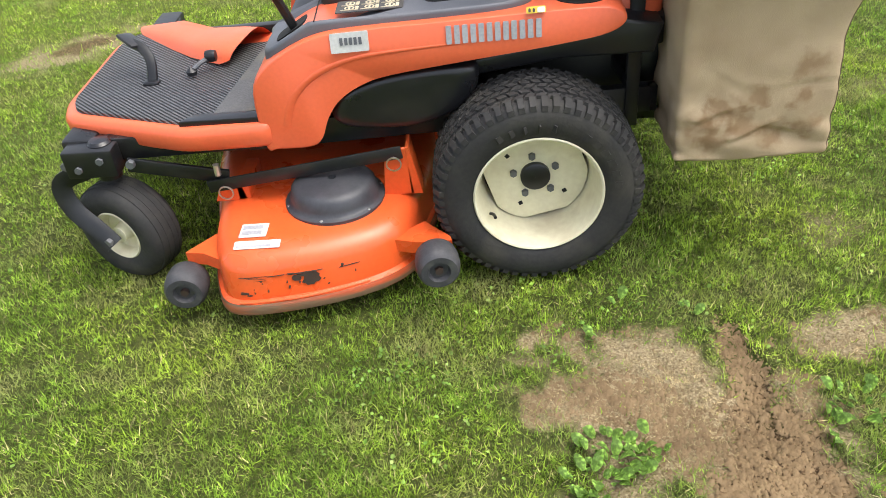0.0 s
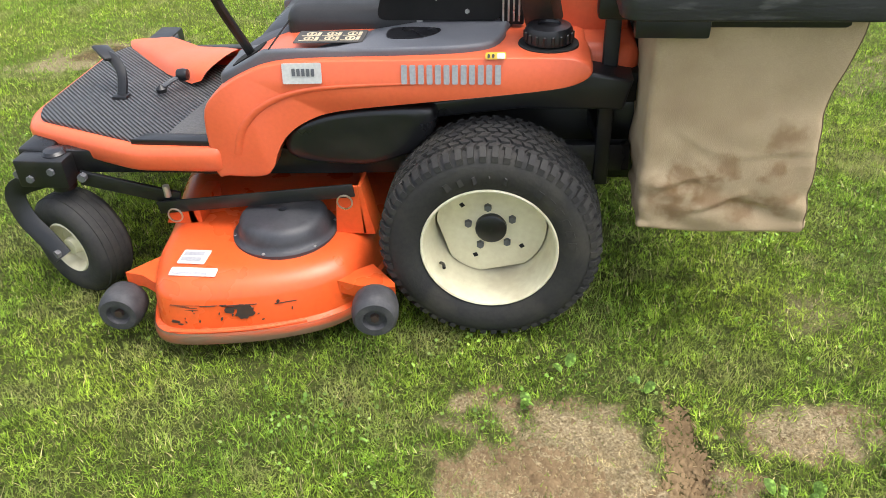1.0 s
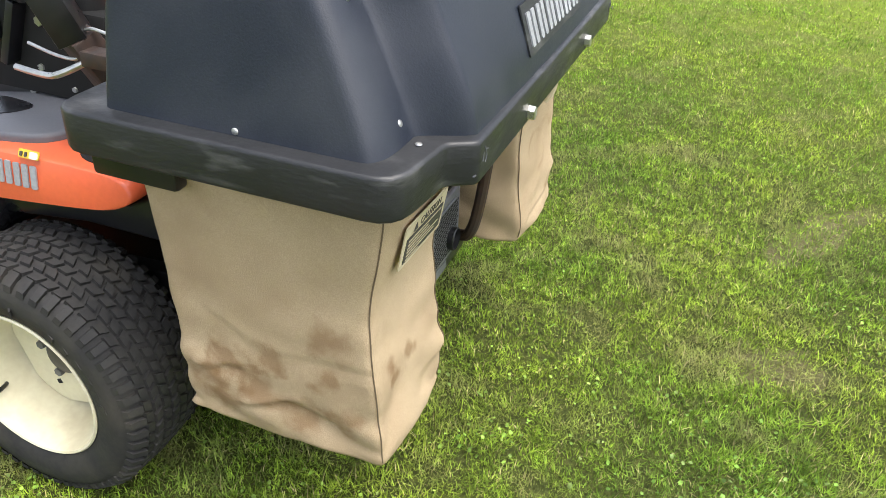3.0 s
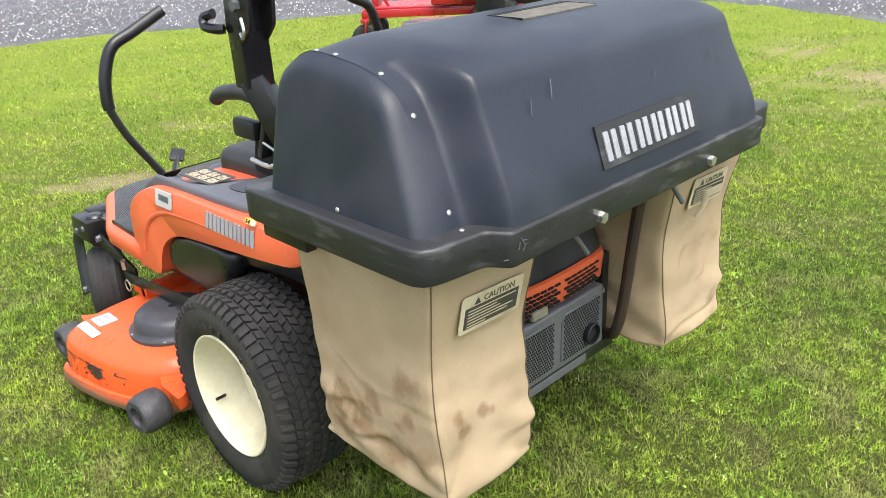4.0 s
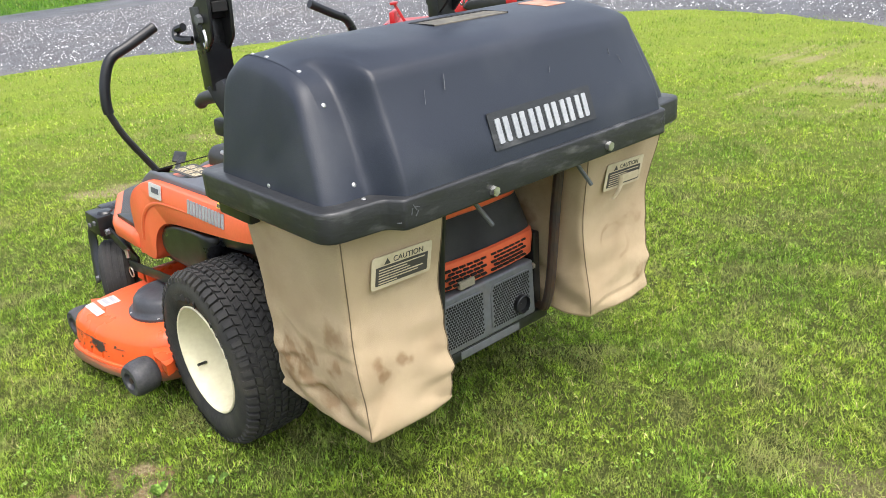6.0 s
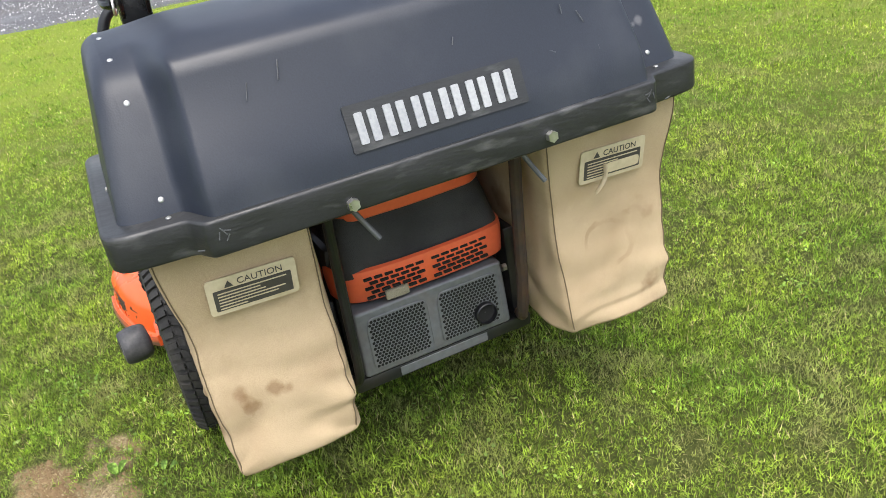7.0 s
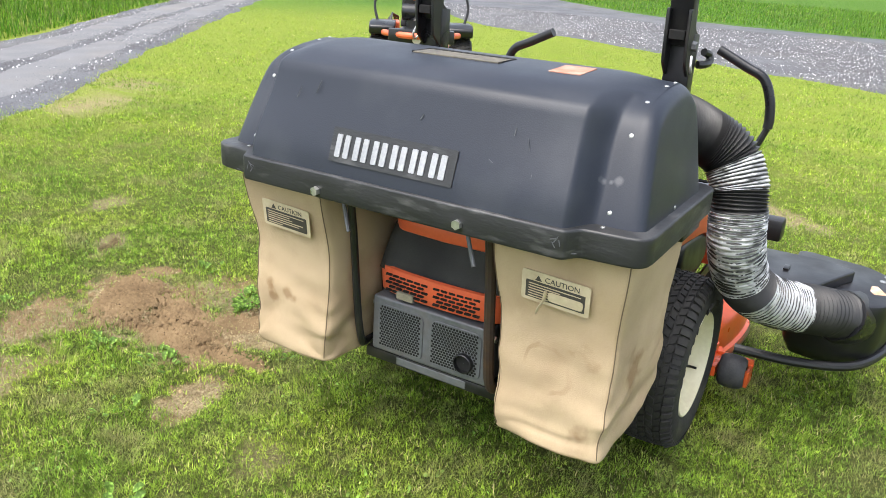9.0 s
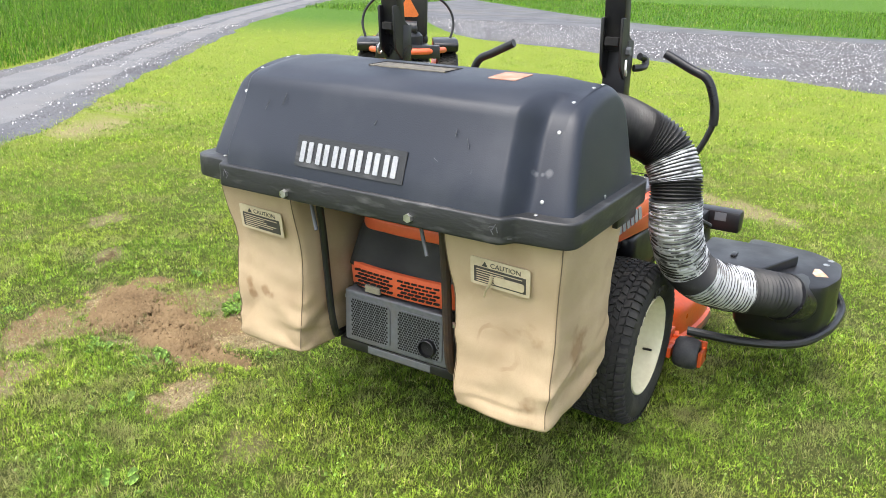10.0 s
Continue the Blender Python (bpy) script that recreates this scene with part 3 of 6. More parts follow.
    b.inputs["Specular IOR Level"].default_value = 0.2
    tr = n.new("ShaderNodeBsdfTranslucent")
    l.new(mix.outputs["Result"], tr.inputs["Color"])
    mx = n.new("ShaderNodeMixShader")
    mx.inputs["Fac"].default_value = 0.35
    l.new(b.outputs[0], mx.inputs[1])
    l.new(tr.outputs[0], mx.inputs[2])
    l.new(mx.outputs[0], n["Material Output"].inputs["Surface"])
    return m


GRASS = blade_material("grass_blade", (0.112, 0.198, 0.022), (0.300, 0.430, 0.050), (0.48, 0.43, 0.21), 0.085)
TALL_GRASS = blade_material("meadow_blade", (0.04, 0.12, 0.010), (0.14, 0.29, 0.022), (0.30, 0.33, 0.12), 0.05)
rng = np.random.default_rng(5)


def blades(name, x, y, long, wide, lean, mat, label, joints=True):
    """One sheet of separate blades of grass, each bent and tapered."""
    k = len(x)
    turn = rng.uniform(0, 2 * np.pi, k)
    tip = turn + np.pi / 2 + rng.normal(0, 0.55, k)
    z = height(x, y) - 0.004
    reach = long * lean
    sx, sy = np.cos(turn) * wide / 2, np.sin(turn) * wide / 2
    bx, by = np.cos(tip) * reach, np.sin(tip) * reach
    up = np.sqrt(np.maximum(long ** 2 - reach ** 2, 0.05 * long ** 2))
    a = np.stack([x - sx, y - sy, z], -1)
    b = np.stack([x + sx, y + sy, z], -1)
    top = np.stack([x + bx, y + by, z + up], -1)
    if not joints:
        co = np.stack([a, b, top], 1).reshape(-1, 3)
        me = poly_mesh(name, co, np.arange(3 * k).reshape(-1, 3), mat)
    else:
        c = np.stack([x - sx * 0.8 + bx * 0.3, y - sy * 0.8 + by * 0.3, z + up * 0.6], -1)
        d = np.stack([x + sx * 0.8 + bx * 0.3, y + sy * 0.8 + by * 0.3, z + up * 0.6], -1)
        co = np.stack([a, b, c, d, top], 1).reshape(-1, 3)
        i = np.arange(k)[:, None] * 5
        faces = np.concatenate([i + [0, 1, 2], i + [1, 3, 2], i + [2, 3, 4]], 1).reshape(-1, 3)
        me = poly_mesh(name, co, faces, mat)
    return tagged(new(name, me), label, "grass", kind="stuff")


# One lawn whose blades thin out and widen with the distance from the mower.
MIDDLE = (0.5, 2.2)
steps = np.linspace(0.0, 17.0, 4000)
thick = 1.0 / (1.0 + (steps / 2.5) ** 2.7)
share = np.cumsum(steps * thick)
share /= share[-1]
count = 2850000
r = np.interp(rng.random(count), share, steps)
a = rng.uniform(0, 2 * np.pi, count)
x, y = MIDDLE[0] + r * np.cos(a), MIDDLE[1] + r * np.sin(a)
clump = wave(x, y, 27.0, 0.6) + wave(x, y, 71.0, 3.1)
ok = (rng.random(count) > np.maximum(0.97 * bare(x, y), dug_up(x, y)[0])) & ~on_road(x, y) & (rng.random(count) < 0.9 + 0.25 * wave(x, y, 6.0, 2.2)) & (clump > -0.9 + rng.normal(0, 0.3, count))
x, y, r, clump = x[ok], y[ok], r[ok], clump[ok]
grow = (1.0 + (r / 2.5) ** 2.7) ** 0.42
long = rng.uniform(0.012, 0.038, len(x)) * (1 + 0.3 * wave(x, y, 3.3, 6.0)) * (1 + 0.3 * np.clip(clump, -1, 1)) * np.minimum(1 + 0.08 * (grow - 1), 1.6)
wide = rng.uniform(0.0019, 0.0040, len(x)) * np.minimum(grow, 2.4)
lean = 1 - 0.75 * rng.random(len(x)) ** 1.7
close = (r < 2.4) & (rng.random(len(x)) < 0.10)
for name, pick, label, joints in (("short_grass", close, "short mown green grass with dry straw-coloured blades among it", True), ("lawn_grass", ~close, "dense low mown green turf of the lawn", False)):
    blades(name, x[pick], y[pick], long[pick], wide[pick], lean[pick], GRASS, label, joints)

# Dry straw and crumbs of soil on the worn patches.
STRAW = blade_material("dry_straw", (0.13, 0.092, 0.044), (0.40, 0.32, 0.17), (0.50, 0.42, 0.24), 0.12)
x, y = rng.uniform(-0.1, 1.55, 560000), rng.uniform(0.35, 1.85, 560000)
ok = rng.random(560000) < (0.75 * bare(x, y) ** 1.3 * np.clip(0.6 + 0.7 * wave(x, y, 12.0, 8.0), 0.1, 1) + 0.03) * (1 - 0.9 * dug_up(x, y)[0])
x, y = x[ok], y[ok]
blades("dry_straw", x, y, rng.uniform(0.008, 0.032, len(x)), rng.uniform(0.0009, 0.0020, len(x)), rng.uniform(0.93, 0.999, len(x)), STRAW, "dry straw-coloured clippings on bare soil", joints=False)
CLOD = material("soil_crumb", (0.12, 0.082, 0.045), (0.24, 0.17, 0.095), rough=0.95, bump=0.3, spec=0.1)


def crumbs(name, x, y, size, mat, label, category, lift=0.0):
    """Small angular lumps scattered on the ground, as one mesh."""
    k = len(x)
    base = np.array([(1, 0, -0.4), (-0.5, 0.87, -0.4), (-0.5, -0.87, -0.4), (0.1, 0.1, 0.8)])
    turn = rng.uniform(0, 6.283, k)
    co = base[None] * size[:, None, None] * rng.uniform(0.6, 1.3, (k, 4, 3))
    c, s_ = np.cos(turn)[:, None], np.sin(turn)[:, None]
    cx, cy = co[..., 0] * c - co[..., 1] * s_ + x[:, None], co[..., 0] * s_ + co[..., 1] * c + y[:, None]
    co = np.stack([cx, cy, co[..., 2] + (height(x, y) + lift)[:, None]], -1).reshape(-1, 3)
    i = np.arange(k)[:, None] * 4
    me = poly_mesh(name, co, np.concatenate([i + [0, 1, 3], i + [1, 2, 3], i + [2, 0, 3]], 1).reshape(-1, 3), mat)
    return tagged(new(name, me), label, category, kind="stuff")


x, y = rng.uniform(0.0, 1.5, 120000), rng.uniform(0.4, 1.8, 120000)
ok = rng.random(120000) < np.maximum(bare(x, y) * np.clip(0.25 + 0.8 * wave(x, y, 9.0, 2.0), 0.02, 1), dug_up(x, y)[0])
crumbs("soil_crumbs", x[ok], y[ok], rng.uniform(0.002, 0.010, ok.sum()) * rng.uniform(0.5, 1.5, ok.sum()) ** 1.5, CLOD, "crumbs of dry brown soil", "soil")


def stone_material():
    """Greys from near black to pale, one to a stone."""
    m = bpy.data.materials.new("gravel_stone")
    m.use_nodes = True
    n, l = m.node_tree.nodes, m.node_tree.links
    r = n.new("ShaderNodeValToRGB")
    for e, (p, c) in zip([r.color_ramp.elements[0], r.color_ramp.elements[1], r.color_ramp.elements.new(0.8)], ((0.0, 0.07), (1.0, 0.165), (0.88, 0.13))):
        e.position, e.color = p, (c * 0.97, c * 0.98, c * 1.06, 1)
    l.new(n.new("ShaderNodeNewGeometry").outputs["Random Per Island"], r.inputs["Fac"])
    l.new(r.outputs["Color"], n["Principled BSDF"].inputs["Base Color"])
    n["Principled BSDF"].inputs["Roughness"].default_value = 0.9
    return m


STONE = stone_material()
x, y = rng.uniform(-18, 4, 420000), rng.uniform(-12, 15, 420000)
ok = on_road(x, y)
crumbs("gravel_stones", x[ok], y[ok], rng.uniform(0.006, 0.018, ok.sum()), STONE, "loose crushed grey stones on the drive and yard", "gravel", 0.028)

# Tall meadow grass along the far side of the drive and of the yard.
u = rng.random(60000) ** 1.3
s = rng.random(60000)
x, y = -34 + 37 * s + 6 * u * 0.53, -27.5 + 24.2 * s - 6.0 * u
ok = ~on_road(x, y) & ~on_road(x + 0.25, y + 0.3)
x, y, u = x[ok], y[ok], u[ok]
blades("meadow_grass", x, y, rng.uniform(0.12, 0.42, len(x)) * (0.35 + np.minimum(u * 4, 1.0)), rng.uniform(0.008, 0.02, len(x)), rng.uniform(0.1, 0.6, len(x)), TALL_GRASS, "tall uncut green grass beside the gravel drive")
x, y = rng.uniform(-34, -19, 60000), rng.uniform(-16, 26, 60000)
ok = ~on_road(x, y) & ~on_road(x + 0.3, y)
x, y = x[ok], y[ok]
blades("verge_grass", x, y, rng.uniform(0.06, 0.2, len(x)), rng.uniform(0.014, 0.03, len(x)), rng.uniform(0.1, 0.7, len(x)), TALL_GRASS, "rough green grass on the verge beyond the gravel yard", joints=False)

# ---- the orange zero-turn mower; its nose points to -x, its middle plane is y = 2.5 ----
AXLE = (0.229, 0.303)
mower = thing("ride_on_mower", (0.23, 2.5, 0.0), "orange zero-turn ride-on mower with cream rims, parked on lawn", "lawn mower")


def rear_wheel(parent, flip):
    ax, az = AXLE
    yc = 1.968
    size = Matrix.Translation((ax, 1.985, az)) @ Matrix.Diagonal((0.995, 0.86, 0.995, 1)) @ Matrix.Translation((-ax, -1.985, -az))
    f = lambda b: mirrored(move(b, size)) if flip else move(b, size)
    prof = [(0.178, -0.112), (0.184, -0.122), (0.203, -0.133), (0.228, -0.139), (0.252, -0.137), (0.27, -0.128), (0.282, -0.112), (0.288, -0.08), (0.291, -0.03), (0.291, 0.03), (0.288, 0.08), (0.282, 0.112), (0.27, 0.128), (0.24, 0.139), (0.203, 0.133), (0.178, 0.112)]
    wheel = part("rear_wheel", f(lathe([(0.02, 0.02), (0.03, 0.02), (0.03, 0.30), (0.02, 0.30)], 16, at=(ax, yc, az), caps=True)), BLACK_PAINT, parent)
    tyre = part("tyre", f(lathe(prof, 96, at=(ax, yc, az), closed=True)), RUBBER, wheel, "worn black turf tyre", smooth=40)
    # moulded turf tread: wavy rows of blocks and long shoulder lugs
    bm = bmesh.new()

    def lug(a, y, la, ly, r, skew=0.0, tall=0.008, drop=0.0):
        vs = []
        for dr, k in ((-0.006, 1.0), (tall, 0.86)):
            for da, dy in ((-1, -1), (1, -1), (1, 1), (-1, 1)):
                yy = y + dy * ly / 2 * k
                aa = a + (da * la / 2 * k + skew * dy * ly / 2) / r
                rr = r + dr + (drop * dy if drop else 0)
                vs.append(bm.verts.new((ax + rr * math.cos(aa), yc + yy, az + rr * math.sin(aa))))
        for q in ((4, 5, 6, 7), (0, 1, 5, 4), (1, 2, 6, 5), (2, 3, 7, 6), (3, 0, 4, 7)):
            bm.faces.new([vs[i] for i in q])

    rows = 7
    for k in range(58):
        a = 2 * math.pi * k / 58
        for j in range(rows):
            yy = (j - (rows - 1) / 2) * 0.0285
            zig = 0.5 * (j % 2)
            lug(a + 2 * math.pi / 58 * (zig + 0.08 * math.sin(k * 5.1 + j)), yy, 0.0245, 0.0245, 0.2905 - 0.0045 * (abs(yy) / 0.085) ** 2, 0.35 if j % 2 else -0.35)
        for side in (-1, 1):
            lug(a + (0.03 if side > 0 else 0.0), side * 0.117, 0.018, 0.034, 0.2785, 0.0, 0.0095, -0.0085 * side)
    part("tread", f(bm), RUBBER, tyre, smooth=0)
    # raised sidewall marks, plain bars
    for a0, count in ((118, 5), (55, 6)):
        for k in range(count):
            a = radians(a0 - k * 9.5)
            w = bar((ax + 0.208 * math.cos(a), yc - 0.1345, az + 0.208 * math.sin(a)), (ax + 0.229 * math.cos(a), yc - 0.1385, az + 0.229 * math.sin(a)), 0.004, 0.02, 0)
            part("sidewall_mark", f(w), RUBBER, tyre, smooth=0)
    rim = part("rim", f(lathe([(0.162, 0.10), (0.176, -0.108), (0.1835, -0.124), (0.180, -0.128), (0.1755, -0.1255), (0.173, -0.115), (0.170, -0.09), (0.165, -0.05), (0.159, 0.0), (0.154, 0.04), (0.15, 0.06)], 72, at=(ax, yc, az))), CREAM, wheel, "cream-painted steel rim with rust spots")
    # centre disc with flattened sides that leave narrow gaps to the rim
    ring = []
    for k in range(96):
        a = 2 * math.pi * k / 96
        r = 0.152
        for mid, cut in ((198, 0.139), (283, 0.138), (20, 0.147)):
            d = math.cos(a - radians(mid))
            if d > 0.7:
                r = min(r, cut / d)
        ring.append((ax + r * math.cos(a), az + r * math.sin(a)))
    part("rim_disc", f(prism(ring, "y", yc + 0.012, yc + 0.02, 0.003, 2)), CREAM, rim)
    part("rim_shadow_gap", f(lathe([(0.0, 0.075), (0.155, 0.075)], 48, at=(ax, yc, az))), DARK, rim, "dark inside of the wheel")
    part("hub_cap", f(lathe([(0.043, 0.013), (0.043, -0.004), (0.038, -0.008), (0.001, -0.009)], 32, at=(ax, yc, az))), BLACK, rim, "black plastic hub cap")
    for k in range(5):
        a = radians(98 + 72 * k)
        part("lug_bolt", f(bolt((ax + 0.064 * math.cos(a), yc + 0.007, az + 0.064 * math.sin(a)), (0, -1, 0), 0.0115, 0.016)), DULL_STEEL, rim)
    for k, a in enumerate((245, 325, 140)):
        a = radians(a)
        part("square_hole", f(move(box(-0.006, 0.006, -0.001, 0.001, -0.006, 0.006, 0), Matrix.Translation((ax + 0.104 * math.cos(a), yc + 0.0114, az + 0.104 * math.sin(a))) @ Matrix.Rotation(a, 4, "Y"))), DARK, rim)
    va = radians(212)
    part("valve", f(tube([(ax + 0.16 * math.cos(va), yc - 0.06, az + 0.16 * math.sin(va)), (ax + 0.15 * math.cos(va), yc - 0.075, az + 0.15 * math.sin(va)), (ax + 0.145 * math.cos(va), yc - 0.10, az + 0.145 * math.sin(va))], 0.005, 8, 2)), BLACK, rim)
    return wheel


rear_wheel(mower, False)
rear_wheel(mower, True)


def caster(parent, flip):
    f = mirrored if flip else (lambda b: b)
    turn = Matrix.Translation((-1.03, 2.055, 0)) @ Matrix.Rotation(radians(-24), 4, "Z")
    g = lambda b: f(move(b, turn))
    prof = [(0.078, -0.05), (0.09, -0.06), (0.12, -0.066), (0.145, -0.06), (0.158, -0.045), (0.163, -0.02), (0.163, 0.02), (0.158, 0.045), (0.145, 0.06), (0.12, 0.066), (0.09, 0.06), (0.078, 0.05)]
    fork = part("caster_fork", g(tube([(-0.02, 0.0, 0.385), (-0.05, -0.045, 0.382), (-0.115, -0.085, 0.35), (-0.10, -0.092, 0.27), (-0.03, -0.088, 0.20), (0.01, -0.086, 0.155)], 0.03, 10, 6, flat=(0.26, 1.0))), BLACK_PAINT, parent, "bent black steel caster fork")
    wheel = part("caster_wheel", g(lathe(prof, 64, at=(0, 0, 0.166), closed=True)), RUBBER, parent, "ribbed black caster tyre", smooth=50)
    bm = bmesh.new()
    for yy in (-0.034, -0.012, 0.012, 0.034):
        bm = joined(bm, lathe([(0.158, yy - 0.008), (0.1665 - abs(yy) * 0.1, yy - 0.006), (0.1665 - abs(yy) * 0.1, yy + 0.006), (0.158, yy + 0.008)], 48, at=(0, 0, 0.166)))
    part("tread_rib", g(bm), RUBBER, wheel)
    part("rim", g(lathe([(0.082, 0.05), (0.084, -0.054), (0.08, -0.058), (0.072, -0.05), (0.066, -0.02), (0.03, -0.014), (0.026, -0.05), (0.001, -0.052)], 40, at=(0, 0, 0.166))), CREAM, wheel, "cream-painted steel rim")
    part("axle_bolt", g(bolt((0, -0.094, 0.166), (0, -1, 0), 0.014, 0.014)), DULL_STEEL, wheel)
    part("pivot_post", g(lathe([(0.034, 0.35), (0.036, 0.40), (0.036, 0.464), (0.028, 0.472), (0.001, 0.474)], 20, "z")), BLACK, parent)


caster(mower, False)
caster(mower, True)
for p in ((-1.09, 1.998, 0.405), (-1.02, 1.998, 0.43)):
    part("beam_bolt", bolt(p, (0, -1, 0), 0.012, 0.012), DULL_STEEL, mower)

# chassis: front beam, side rails, dark belly
part("front_beam", joined(box(-1.15, -1.05, 2.06, 2.94, 0.40, 0.47, 0.012), box(-1.13, -0.98, 2.0, 2.12, 0.375, 0.462, 0.006), box(-1.13, -0.98, 2.88, 3.0, 0.375, 0.462, 0.006)), BLACK_PAINT, mower, "black steel front axle beam")
for yy in (2.06, 2.90):
    part("side_rail", joined(bar((-1.1, yy + 0.02, 0.43), (-0.55, yy + 0.02, 0.44), 0.04, 0.07), bar((-0.6, yy + 0.02, 0.44), (0.6, yy + 0.1, 0.44), 0.04, 0.08)), BLACK_PAINT, mower)
part("belly", box(-0.34, 0.80, 2.26, 2.74, 0.30, 0.60, 0.03), BLACK_PAINT, mower, "dark chassis under the body")
part("front_chassis", box(-0.95, -0.345, 2.26, 2.74, 0.30, 0.44, 0.03), BLACK_PAINT, mower)
part("tank_cradle", box(-0.35, 0.62, 2.12, 2.88, 0.603, 0.70, 0.03), BLACK_PAINT, mower)
for yy, s in ((2.17, 1), (2.83, -1)):
    part("wheel_motor", lathe([(0.001, -0.12), (0.06, -0.11), (0.075, -0.05), (0.075, 0.05), (0.05, 0.10)], 20, at=(AXLE[0], yy, AXLE[1])), DULL_STEEL, mower)


def fender(parent, flip):
    f = mirrored if flip else (lambda b: b)
    low = [(-0.535, 0.435), (-0.50, 0.425), (-0.41, 0.425), (-0.375, 0.445), (-0.352, 0.50), (-0.315, 0.555), (-0.25, 0.60), (-0.16, 0.628), (0.06, 0.655), (0.26, 0.678), (0.41, 0.70)]
    top = [(0.465, 0.722), (0.475, 0.744), (0.455, 0.764), (0.40, 0.773), (0.25, 0.772), (0.0, 0.765), (-0.2, 0.760), (-0.33, 0.750), (-0.42, 0.720), (-0.50, 0.668), (-0.54, 0.60)]
    outline = [tuple(p) for p in smooth_loop(low + top, 4)]
    # stepped inward towards the top, like the pressed panel
    rings = []
    mid = (-0.02, 0.70)
    for yy, k in ((2.30, 0.995), (2.035, 1.0), (2.016, 0.994), (2.005, 0.984), (2.0, 0.97), (1.9985, 0.945)):
        rings.append([(mid[0] + (u - mid[0]) * (1 - (1 - k) * 0.45), yy + (max(v - 0.70, 0) * 0.16 if yy < 2.1 else 0), mid[1] + (v - mid[1]) * k) for u, v in outline])
    body = part("fender", f(skin(rings)), ORANGE, parent, "orange painted fender panel", smooth=50)
    # moulded crease along the side
    crease = [(-0.46, 2.0, 0.50), (-0.43, 1.999, 0.58), (-0.36, 1.998, 0.645), (-0.25, 1.998, 0.685), (-0.1, 1.9985, 0.70), (0.05, 2.0, 0.706)]
    part("crease", f(tube(crease, lambda t: 0.009 * (1 - 0.8 * t), 8, 6, flat=(1.4, 0.5))), ORANGE, body)
    # grey top panel with cup recess and instruction decal
    pan = [(-0.48, 2.045), (-0.30, 2.037), (0.0, 2.04), (0.15, 2.05), (0.23, 2.09), (0.255, 2.2), (0.2, 2.29), (-0.44, 2.29), (-0.50, 2.20)]
    p = prism([tuple(q) for q in smooth_loop(pan, 4)], "z", 0.77, 0.823, 0.010)
    for v in p.verts:
        v.co.z += 0.02 * (v.co.x - 0.1) - 0.036 - max(-0.36 - v.co.x, 0) * 0.55
    panel = part("top_panel", f(p), GREY_PANEL, body, "grey plastic side console", smooth=50)
    part("seam", f(bar((-0.343, 2.041, 0.778), (-0.352, 2.29, 0.778), 0.003, 0.003, 0)), DARK, panel)
    part("lever_slot", f(move(prism(round_corners([(-0.05, -0.035), (0.05, -0.035), (0.05, 0.035), (-0.05, 0.035)], 0.02), "z", 0, 0.004), Matrix.Translation((-0.415, 2.10, 0.742)) @ Matrix.Rotation(radians(-30), 4, "Y"))), DARK, panel)
    cup = [(-0.055, 0.0), (-0.04, -0.04), (0.03, -0.042), (0.075, -0.01), (0.08, 0.03), (0.0, 0.045), (-0.045, 0.035)]
    part("cup_recess", f(move(prism([tuple(q) for q in smooth_loop(cup, 4)], "z", 0, 0.003), Matrix.Translation((0.0, 2.15, 0.7842)) @ Matrix.Rotation(radians(-1.15), 4, "Y"))), BLACK, panel, "dark moulded recess")
    decal = part("instruction_decal", f(move(prism(round_corners([(-0.092, -0.046), (0.092, -0.046), (0.092, 0.046), (-0.092, 0.046)], 0.006), "z", 0, 0.002), Matrix.Translation((-0.20, 2.13, 0.7803)) @ Matrix.Rotation(radians(-1.15), 4, "Y"))), INK, panel, "black and gold instruction decal")
    for i in range(3):
        for j in range(2):
            m = Matrix.Translation((-0.255 + i * 0.055, 2.113 + j * 0.036, 0.7823 + 0.02 * (i * 0.055 - 0.055)))
            mark = joined(move(lathe([(0.010, 0.0), (0.010, 0.0012), (0.014, 0.0012), (0.014, 0.0)], 14, "z"), m), move(box(-0.024, 0.024, -0.0165, -0.0138, 0, 0.0012, 0), m), move(box(-0.0025, 0.0025, -0.013, 0.013, 0, 0.0013, 0), m), move(box(0.016, 0.025, -0.012, 0.012, 0, 0.0012, 0), m))
            part("decal_mark", f(mark), CREAM_LABEL, decal, smooth=0)
    # dark wheel-arch liner and inner tank
    tank = [(-0.335, 0.50), (-0.32, 0.56), (-0.26, 0.60), (-0.14, 0.628), (0.05, 0.64), (0.085, 0.615), (0.075, 0.56), (0.02, 0.505), (-0.05, 0.475), (-0.13, 0.462), (-0.28, 0.47)]
    tank = [tuple(q) for q in smooth_loop(tank, 4)]
    part("arch_liner", f(skin([[(-0.13 + (u + 0.13) * k, yy, 0.555 + (v - 0.555) * k) for u, v in tank] for yy, k in ((2.26, 1.0), (2.06, 1.0), (2.035, 0.985), (2.018, 0.94), (2.01, 0.86), (2.008, 0.7))])), BLACK, body, "black moulded plastic tank under the fender", smooth=60)
    part("under_fender", f(prism([(-0.2, 0.60), (0.05, 0.635), (0.42, 0.69), (0.47, 0.72), (0.58, 0.70), (0.56, 0.62), (0.30, 0.62), (0.0, 0.58)], "y", 2.05, 2.3, 0.01)), BLACK, body)
    return body


fender_left = fender(mower, False)
fender_right = fender(mower, True)

